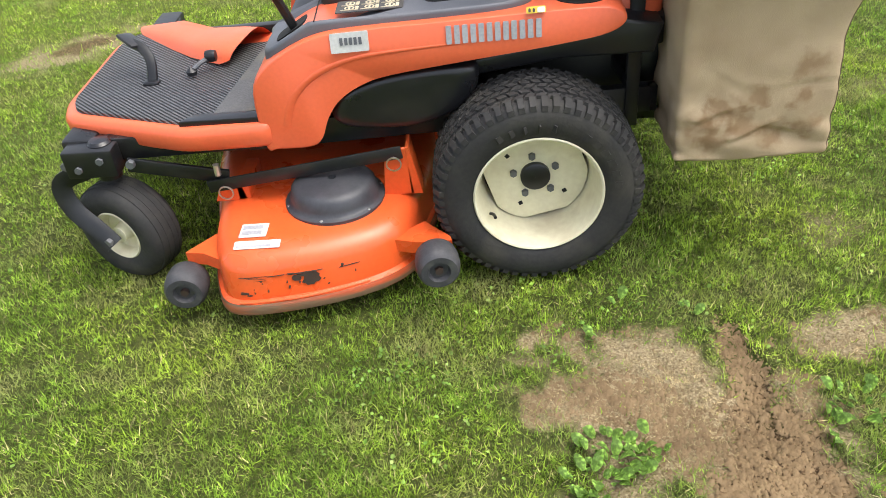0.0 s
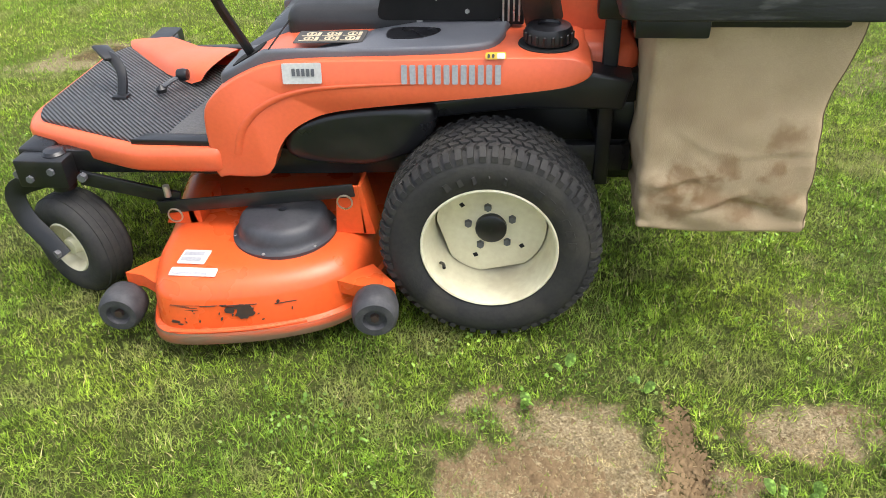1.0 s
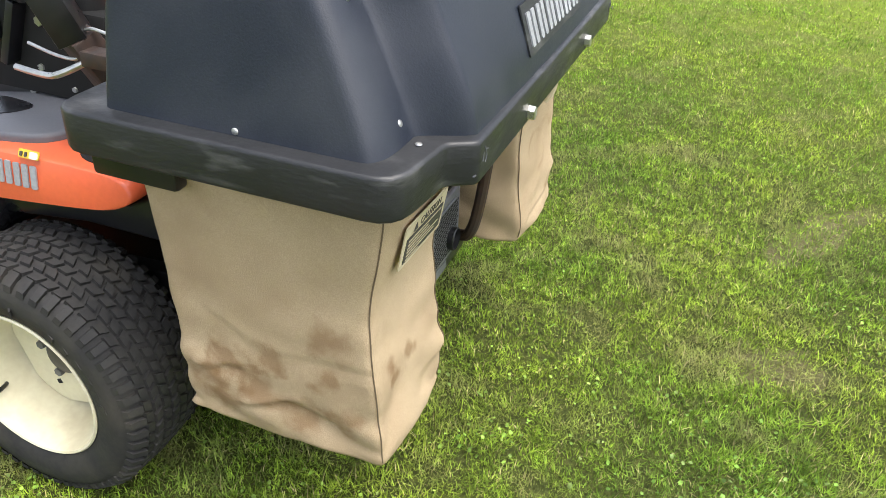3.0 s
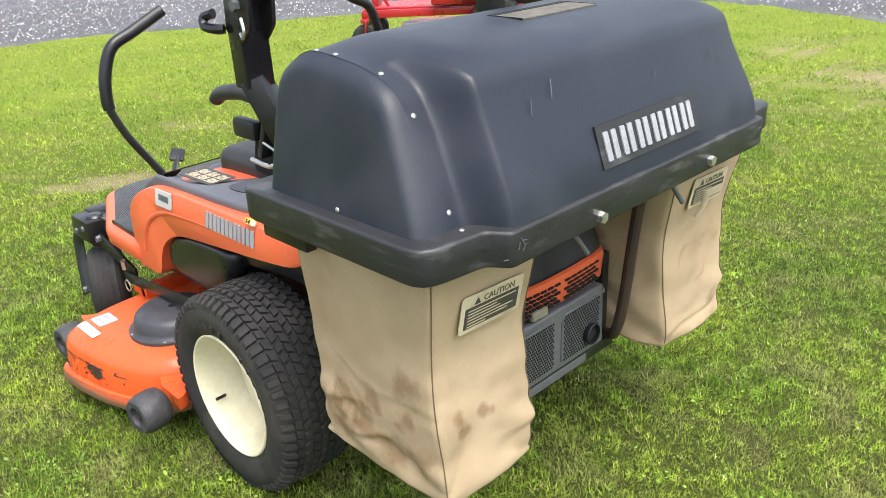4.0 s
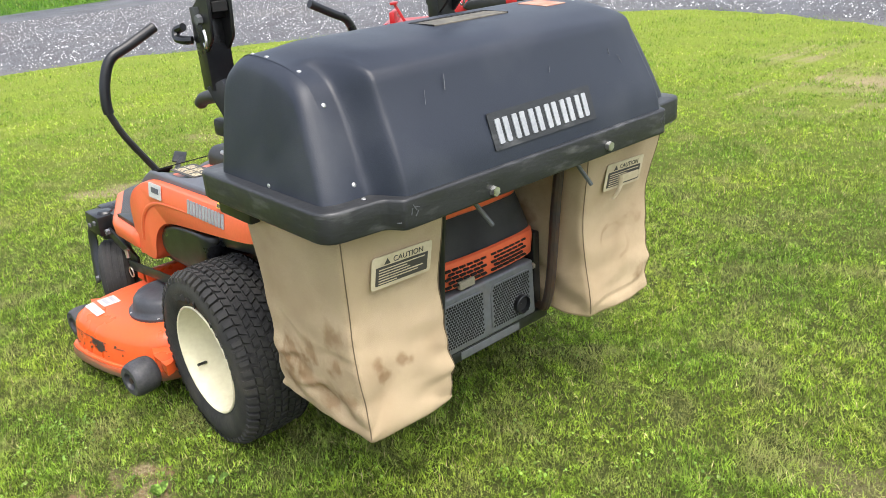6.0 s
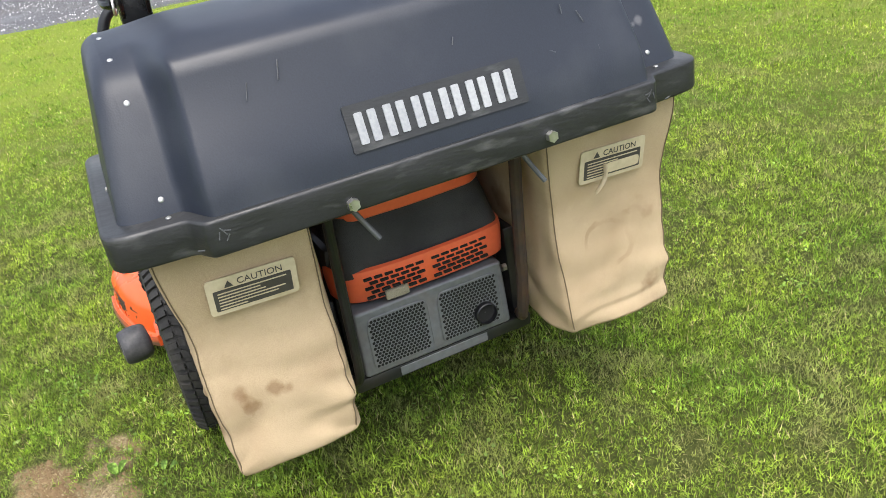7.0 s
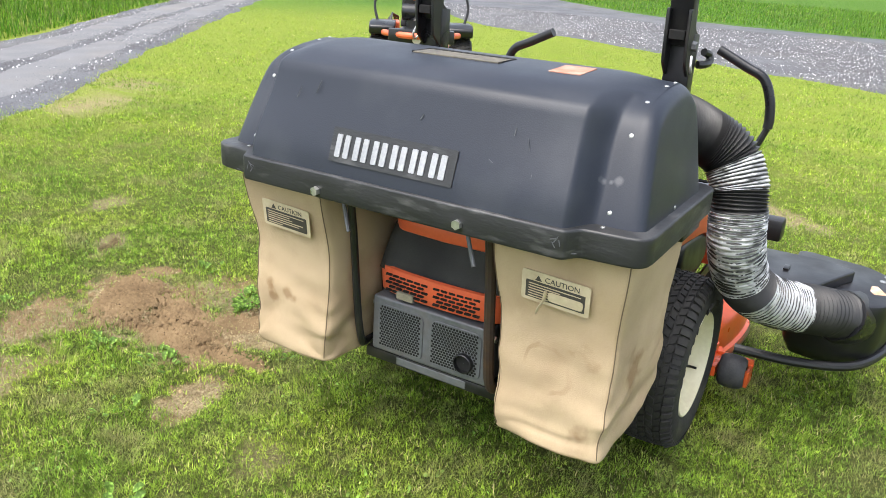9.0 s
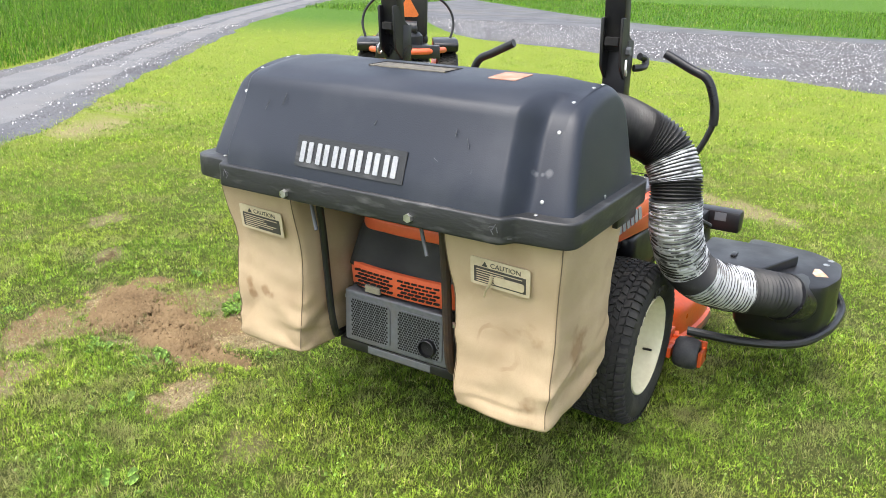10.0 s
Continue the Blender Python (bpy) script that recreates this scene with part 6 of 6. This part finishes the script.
def bag_label(cloth, y0, z0, torn, x_face):
    tilt = 2.5
    u, v = Vector((0, math.cos(radians(tilt)), -math.sin(radians(tilt)))), Vector((0.17, math.sin(radians(tilt)), math.cos(radians(tilt)))).normalized()
    o = Vector((x_face, y0, z0))
    base = part("caution_label", plate(o, u, v, 0.182, 0.086, 0.002, 0.008), CREAM_LABEL, cloth, "peeling cream caution label" if torn else "worn cream caution label with dark text block")
    part("text_block", plate(o + u * 0.012 + v * 0.009 + Vector((0.002, 0, 0)), u, v, 0.158, 0.049, 0.001, 0.002), INK, base)
    for r in range(6):
        part("text_line", plate(o + u * 0.02 + v * (0.0125 + r * 0.0073) + Vector((0.0034, 0, 0)), u, v, (0.055, 0.12, 0.135, 0.095, 0.085, 0.14)[r], 0.0026, 0.0006, 0.0005), CREAM_LABEL, base, smooth=0)
    letters("CAUTION", 0.0205, o + u * 0.062 + v * 0.0625 + Vector((0.0026, 0, 0)), u, v, INK, base)
    tri = [(0.036, 0.062), (0.054, 0.062), (0.045, 0.077)]
    part("warning_triangle", move(prism(tri, "z", 0.002, 0.003), Matrix.Translation(o) @ Matrix((u, v, u.cross(v))).transposed().to_4x4()), INK, base, smooth=0)
    if torn:
        part("torn_flap", tube([o + u * 0.068 + v * 0.04 + Vector((0.004, 0, 0)), o + u * 0.066 + v * 0.015 + Vector((0.014, 0, 0)), o + u * 0.055 + v * -0.01 + Vector((0.016, 0, 0)), o + u * 0.047 + v * -0.032 + Vector((0.008, 0, 0))], lambda t: 0.011 - 0.006 * t, 8, 5, flat=(1, 0.3)), CREAM_LABEL, base, "torn curl of pale label")
        part("bare_patch", plate(o + u * 0.074 + v * 0.014 + Vector((0.0038, 0, 0)), u, v, 0.092, 0.026, 0.0015, 0.008), CREAM_LABEL, base, "torn pale backing of the label")


cloth_l, rings_l = bag(catcher, 1.872, 2.245, -1, 1.7)
cloth_r, rings_r = bag(catcher, 2.742, 3.13, 1, 8.3)
bag_label(cloth_l, 1.972, 0.750, False, 1.026)
bag_label(cloth_r, 2.843, 0.752, True, 1.026)
for cloth, rr, ks in ((cloth_l, rings_l, (29, 210)), (cloth_r, rings_r, (29, 210))):
    for k in ks:
        part("seam", tube([Vector(r[k]) + Vector((0.001, 0, 0)) for r in rr[:89:3]], 0.0015, 6, 0), SEAM, cloth, smooth=60)

# frame tubes, struts and dangling latch rods
for s, yy in ((-1, 2.256), (1, 2.716)):
    part("frame_tube", tube([(0.98, yy, 0.92), (0.955, yy, 0.75), (0.93, yy, 0.5), (0.91, yy, 0.40), (0.88, yy + s * 0.01, 0.372), (0.80, yy + s * 0.03, 0.365), (0.62, yy + s * 0.05, 0.37)], 0.0155 if s > 0 else 0.012, 10, 5), RUSTY if s > 0 else BLACK_PAINT, catcher, "rust-worn black frame tube" if s > 0 else "black frame tube")
    part("latch_rod", tube([(1.03, yy - s * 0.02, 0.935), (1.045, yy - s * 0.03, 0.90), (1.075, yy - s * (0.075 if s < 0 else -0.012), 0.817)], 0.006, 8, 4), DULL_STEEL, catcher, "thin steel latch rod")
    part("mount_strut", joined(box(0.505, 0.545, 2.5 + s * 0.36 - 0.012, 2.5 + s * 0.36 + 0.012, 0.36, 0.93, 0.004), box(0.48, 0.58, 2.5 + s * 0.40 - 0.03, 2.5 + s * 0.40 + 0.03, 0.845, 0.925, 0.01)), BLACK_PAINT, catcher, "black steel mounting strut")
    part("cross_arm", bar((0.525, 2.5 + s * 0.36, 0.50), (0.50, 2.5 + s * 0.2, 0.52), 0.04, 0.04), BLACK_PAINT, catcher)
part("hinge_tube", tube([(0.43, 2.08, 0.985), (0.48, 2.06, 0.98), (0.55, 2.05, 0.975)], 0.013, 10, 3), DULL_STEEL, catcher)
catch = part("latch", box(0.36, 0.45, 2.06, 2.10, 0.955, 0.985, 0.004), RUSTY, catcher, "rusty over-centre latch with bright handle")
part("latch_handle", tube([(0.20, 2.06, 0.93), (0.27, 2.06, 0.925), (0.31, 2.06, 0.935), (0.37, 2.07, 0.965)], 0.0065, 8, 4), GALV, catch)
part("latch_wire", tube([(0.20, 2.10, 0.965), (0.27, 2.10, 0.95), (0.32, 2.10, 0.955), (0.335, 2.10, 1.0), (0.37, 2.10, 1.015), (0.45, 2.10, 0.995)], 0.0034, 8, 4), GALV, catch)

# ribbed suction hose from the deck up into the hood, partly wrapped in silver tape
HOSE_PATH = [(0.60, 2.95, 1.14), (0.42, 2.985, 1.13), (0.315, 3.045, 1.085), (0.275, 3.125, 1.03), (0.285, 3.172, 0.948), (0.30, 3.187, 0.87), (0.288, 3.197, 0.77), (0.215, 3.212, 0.655), (0.13, 3.255, 0.565), (0.03, 3.335, 0.508), (-0.06, 3.42, 0.482), (-0.20, 3.505, 0.432)]
line = smooth_loop(HOSE_PATH, 56, closed=False)


def hose_piece(a, b, r, ribs, mat, name, label, parent, rough=0.0):
    pts = line[int(a * (len(line) - 1)): int(b * (len(line) - 1)) + 1]
    rings, up = [], Vector((0, 1, 0))
    turn = 0.0
    for i, p in enumerate(pts):
        d = (pts[min(i + 1, len(pts) - 1)] - pts[max(i - 1, 0)]).normalized()
        sd = d.cross(up).normalized()
        up = sd.cross(d).normalized()
        s = (i / max(len(pts) - 1, 1))
        rr = r + 0.0042 * ribs * math.cos(2 * math.pi * i / 6.0)
        ring = []
        for k in range(40):
            ang = 2 * math.pi * k / 40
            extra = rough * (noise.noise(Vector((p.x * 30 + 2 * math.cos(ang), p.z * 45, 2 * math.sin(ang)))) * 0.8 + noise.noise(Vector((p.x * 60 + 5 * math.cos(ang), p.z * 110, 5 * math.sin(ang)))) * 0.5)
            ring.append(p + (rr + extra) * (math.cos(ang) * sd + math.sin(ang) * up))
        rings.append(ring)
    return part(name, skin(rings), mat, parent, label, smooth=60)


hose = hose_piece(0.0, 1.0, 0.081, 1.0, HOSE, "suction_hose", "ribbed black suction hose partly wrapped in silver tape", catcher)
for a, b in ((0.30, 0.385), (0.45, 0.655), (0.715, 0.87)):
    hose_piece(a, b, 0.0838, 0.55 if b < 0.7 else 0.12, TARP if b < 0.7 else TAPE, "tape_wrap", "torn silver tape wrap", hose, 0.0035)

# ---- two more mowers parked further off ----
def small_mower(name, at, heading, body, trim, label, rear_seen):
    """A simpler ride-on mower in its own metres (nose to +x, left side +y), set down at a heading."""
    root = thing(name, at, label, "lawn mower")
    m = Matrix.Translation(at) @ Matrix.Rotation(radians(heading), 4, "Z")
    P = lambda nm, bm, mat, parent=root, words="", smooth=40: part(nm, move(bm, m), mat, parent, words, smooth)
    for s in (-1, 1):
        w = P("rear_wheel", lathe([(0.15, -0.11), (0.20, -0.125), (0.25, -0.12), (0.275, -0.09), (0.28, 0), (0.275, 0.09), (0.25, 0.12), (0.20, 0.125), (0.15, 0.11)], 40, "y", (0, s * 0.48, 0.28), closed=True), RUBBER, root, "black turf tyre")
        bm = bmesh.new()
        for k in range(40):
            for j in range(5):
                a, yy = 2 * math.pi * k / 40 + 0.08 * (j % 2), s * 0.48 + (j - 2) * 0.042
                vs = [bm.verts.new((rr * math.cos(a + da), yy + dy, 0.28 + rr * math.sin(a + da))) for rr, q in ((0.272, 1.0), (0.285, 0.85)) for da, dy in ((-0.042 * q, -0.017 * q), (0.042 * q, -0.017 * q), (0.042 * q, 0.017 * q), (-0.042 * q, 0.017 * q))]
                for q in ((4, 5, 6, 7), (0, 1, 5, 4), (1, 2, 6, 5), (2, 3, 7, 6), (3, 0, 4, 7)):
                    bm.faces.new([vs[i] for i in q])
        P("tread", bm, RUBBER, w, smooth=0)
        P("rim", lathe([(0.155, -0.09), (0.16, 0.10), (0.15, 0.105), (0.13, 0.03), (0.001, 0.03)] if s > 0 else [(0.155, 0.09), (0.16, -0.10), (0.15, -0.105), (0.13, -0.03), (0.001, -0.03)], 32, "y", (0, s * 0.48, 0.28)), WHITE if not rear_seen else CREAM, w)
        c = P("caster_wheel", lathe([(0.07, -0.05), (0.11, -0.062), (0.14, -0.055), (0.155, -0.02), (0.155, 0.02), (0.14, 0.055), (0.11, 0.062), (0.07, 0.05)], 32, "y", (1.42, s * 0.45, 0.155), closed=True), RUBBER, root)
        P("rim", lathe([(0.072, -0.055), (0.076, 0.0), (0.072, 0.055), (0.03, 0.03), (0.03, -0.03)], 24, "y", (1.42, s * 0.45, 0.155), closed=True), DULL_STEEL, c)
        P("caster_fork", joined(box(1.38, 1.46, s * 0.45 - 0.09, s * 0.45 + 0.09, 0.33, 0.37, 0.01), bar((1.42, s * 0.45 - 0.08, 0.15), (1.40, s * 0.45 - 0.08, 0.36), 0.06, 0.015), bar((1.42, s * 0.45 + 0.08, 0.15), (1.40, s * 0.45 + 0.08, 0.36), 0.06, 0.015), lathe([(0.03, 0.36), (0.03, 0.46), (0.001, 0.465)], 12, "z", (1.40, s * 0.45, 0))), body, root)
        P("frame_rail", joined(bar((-0.3, s * 0.3, 0.40), (1.4, s * 0.36, 0.40), 0.06, 0.08)), body, root)
        P("fender", prism(round_corners([(-0.22, 0.58), (0.42, 0.58), (0.50, 0.62), (0.42, 0.70), (-0.1, 0.72), (-0.25, 0.68)], 0.04), "y", s * 0.60, s * 0.30, 0.02), trim, root, smooth=60)
        P("drive_lever", tube([(0.25, s * 0.52, 0.70), (0.30, s * 0.56, 0.86), (0.32, s * 0.52, 1.02), (0.31, s * 0.40, 1.15), (0.30, s * 0.24, 1.20)] if rear_seen else [(0.42, s * 0.38, 0.66), (0.52, s * 0.42, 0.85), (0.55, s * 0.43, 1.02), (0.50, s * 0.36, 1.12), (0.40, s * 0.20, 1.16)], 0.016, 10, 5), BLACK, root)
        if not rear_seen:
            P("roll_bar_post", joined(bar((-0.15, s * 0.40, 0.45), (-0.17, s * 0.40, 1.75), 0.05, 0.05), box(-0.20, -0.11, s * 0.40 - 0.035, s * 0.40 + 0.035, 1.02, 1.16, 0.006)), BLACK_PAINT, root)
    if not rear_seen:
        P("roll_bar_top", bar((-0.17, -0.42, 1.75), (-0.17, 0.42, 1.75), 0.05, 0.05), BLACK_PAINT)
    P("front_beam", box(1.33, 1.45, -0.48, 0.48, 0.37, 0.45, 0.012), body)
    P("foot_platform", joined(prism(round_corners([(0.5, -0.33), (1.42, -0.25), (1.42, 0.25), (0.5, 0.33)], 0.05), "z", 0.42, 0.46, 0.01), box(1.30, 1.36, -0.22, 0.22, 0.45, 0.58, 0.01)), body, root)
    P("pedal", joined(bar((1.18, 0.18, 0.45), (1.30, 0.18, 0.68), 0.03, 0.03), box(1.26, 1.34, 0.12, 0.24, 0.66, 0.69, 0.006)), body)
    P("control_box", joined(box(0.36, 0.70, 0.26, 0.48, 0.48, 0.68, 0.03)), body, root)
    P("cable_bundle", joined(*[tube([(0.62, 0.36 + 0.02 * k, 0.66), (0.70 + 0.02 * k, 0.36, 0.76 - 0.01 * k), (0.82, 0.34 - 0.02 * k, 0.70), (0.86, 0.32, 0.60)], 0.009, 6, 5) for k in range(4)]), BLACK)
    P("seat", box(0.0, 0.48, -0.24, 0.24, 0.64, 0.76, 0.045, 4), SEAT, root, smooth=60)
    back = P("seat_back", move(box(-0.06, 0.06, -0.23, 0.23, 0, 0.52, 0.05, 4), Matrix.Translation((-0.01, 0, 0.74)) @ Matrix.Rotation(radians(-10), 4, "Y")), SEAT, root, smooth=60)
    P("engine", joined(box(-0.62, -0.12, -0.25, 0.25, 0.42, 0.68, 0.04), lathe([(0.17, 0.68), (0.17, 0.78), (0.13, 0.82), (0.001, 0.83)], 28, "z", (-0.38, 0, 0)), lathe([(0.001, -0.17), (0.085, -0.16), (0.09, 0.16), (0.001, 0.17)], 20, "y", (-0.42, 0.06, 0.86))), BLACK, root, "black air-cooled engine")
    P("engine_guard", joined(box(-0.74, -0.60, -0.36, 0.36, 0.56, 0.70, 0.012), box(-0.62, -0.3, 0.33, 0.36, 0.56, 0.66, 0.01), box(-0.62, -0.3, -0.36, -0.33, 0.56, 0.66, 0.01)), BLACK_PAINT, root)
    P("muffler", lathe([(0.001, -0.26), (0.06, -0.25), (0.065, 0.25), (0.001, 0.26)], 24, "y", (-0.70, 0, 0.47)), GALV, root, "bright steel muffler")
    deck_ = P("mower_deck", skin([[(u * s + 0.75, v * s, z) for u, v in round_corners([(-0.32, -0.66), (0.20, -0.66), (0.34, -0.3), (0.34, 0.3), (0.20, 0.66), (-0.32, 0.66)], 0.12, 5)] for z, s in ((0.07, 1.0), (0.19, 0.99), (0.215, 0.95), (0.22, 0.88))]), body, root)
    P("deck_roller", lathe([(0.001, -0.04), (0.05, -0.04), (0.055, 0.0), (0.05, 0.04), (0.001, 0.04)], 20, "y", (1.12, 0.50, 0.10)), ROLLER, deck_)
    if rear_seen:
        P("slow_sign", move(prism([(-0.105, 0.0), (0.105, 0.0), (0.125, 0.03), (0.022, 0.21), (-0.022, 0.21), (-0.125, 0.03)], "x", -0.004, 0.004, 0.001, 1), Matrix.Translation((-0.135, 0, 0.97)) @ Matrix.Rotation(radians(-10), 4, "Y")), LENS, back, "orange slow-vehicle triangle")
        P("rear_bumper", tube([(-0.35, -0.42, 0.62), (-0.60, -0.36, 0.64), (-0.78, -0.15, 0.64), (-0.78, 0.15, 0.64), (-0.60, 0.36, 0.64), (-0.35, 0.42, 0.62)], 0.035, 10, 5), body, root, "orange bent-tube rear bumper")
        P("maker_disc", lathe([(0.001, 0.0), (0.05, 0.0), (0.05, 0.004)], 20, "x", (-0.752, 0.05, 0.60)), WHITE)
    else:
        P("maker_badge", box(-0.10, 0.02, 0.602, 0.608, 0.62, 0.70, 0.002), RED, root, "red badge with plain marks")
        P("deck_label", plate((0.75, 0.662, 0.30), (-1, 0, 0), (0, 0, 1), 0.01, 0.01), YELLOW)
    return root


small_mower("red_mower", (-4.17, 7.92, 0.0), 223, RED, BLACK, "red zero-turn mower with black engine, parked by the gravel", False)
small_mower("orange_mower", (-5.35, -1.70, 0.0), 214, ORANGE, BLACK, "orange and black zero-turn mower with a slow-vehicle triangle, seen from behind", True)


# ---- broad-leaved weeds in the lawn ----
def leaf_mesh():
    bm = bmesh.new()
    rings = []
    for i in range(6):
        t = i / 5
        w = 0.020 * math.sin(math.pi * min(t * 0.92 + 0.08, 1)) ** 0.8 + 0.0012
        z = 0.022 * math.sin(t * 2.2) * 1.2
        rings.append([(t * 0.055, -w, z + 0.004), (t * 0.055, 0, z), (t * 0.055, w, z + 0.004)])
    bm.free()
    return skin(rings, closed=False, caps=False)


LEAF = blade_material("weed_leaf", (0.14, 0.26, 0.04), (0.26, 0.42, 0.08), (0.30, 0.40, 0.12), 0.1)
leaf_data = finish(leaf_mesh(), "leaf", LEAF, 60)
weed_rng = random.Random(11)
WEEDS = [(0.36, 1.60, 0.03, 2), (0.45, 1.72, 0.03, 2), (0.33, 1.20, 0.10, 26), (0.41, 1.22, 0.06, 12), (0.28, 1.14, 0.08, 14), (0.86, 1.26, 0.05, 5), (0.95, 1.33, 0.09, 12), (0.62, 1.68, 0.04, 3), (0.10, 2.3, 0.1, 3), (1.25, 1.45, 0.12, 8), (1.55, 1.9, 0.12, 6), (1.0, 0.45, 0.14, 9), (0.2, 0.75, 0.12, 8), (0.98, 1.02, 0.10, 14)]
for wx, wy, spread, count in WEEDS:
    weed = thing("broadleaf_weed", (wx, wy, float(height(np.array([wx]), np.array([wy]))[0])), "low green broad-leaved weed growing in the lawn", "weed", "weeds in the lawn")
    for k in range(int(count * 1.6)):
        ob = new("leaf", leaf_data)
        a, d = weed_rng.uniform(0, 6.283), 0.8 * spread * weed_rng.random() ** 0.6
        s = weed_rng.uniform(0.3, 0.68)
        ob.parent = weed
        ob.matrix_basis = Matrix.LocRotScale((d * math.cos(a), d * math.sin(a), weed_rng.uniform(0.006, 0.024)), Euler((weed_rng.uniform(-0.4, 0.4), weed_rng.uniform(-0.35, 0.1), a + weed_rng.uniform(-1.2, 1.2))), (s, s, s))


# Small clover leaves in loose patches among the grass.
hubs = 150
hx, hy = MIDDLE[0] + rng.normal(0.8, 1.9, hubs), MIDDLE[1] + rng.normal(0.0, 2.0, hubs)
reach = rng.uniform(0.04, 0.16, hubs)
pick = rng.integers(0, hubs, 5000)
x, y = hx[pick] + rng.normal(0, 1, 5000) * reach[pick], hy[pick] + rng.normal(0, 1, 5000) * reach[pick]
ok = (bare(x, y) < 0.25) & (dug_up(x, y)[0] < 0.1) & ~on_road(x, y)
x, y = x[ok], y[ok]
size, turn = rng.uniform(0.003, 0.0065, len(x)), rng.uniform(0, 6.283, len(x))
corner = turn[:, None] + np.arange(5)[None] * 2 * np.pi / 5
slope_x, slope_y = rng.normal(0, 0.35, len(x))[:, None], rng.normal(0, 0.35, len(x))[:, None]
cx, cy = size[:, None] * np.cos(corner), size[:, None] * np.sin(corner)
co = np.stack([x[:, None] + cx, y[:, None] + cy, (height(x, y) + rng.uniform(0.010, 0.026, len(x)))[:, None] + cx * slope_x + cy * slope_y], -1)
tagged(new("clover_leaves", poly_mesh("clover_leaves", co.reshape(-1, 3), np.arange(5 * len(x)).reshape(-1, 5), LEAF)), "small green clover leaves mixed into the lawn", "clover", kind="stuff")
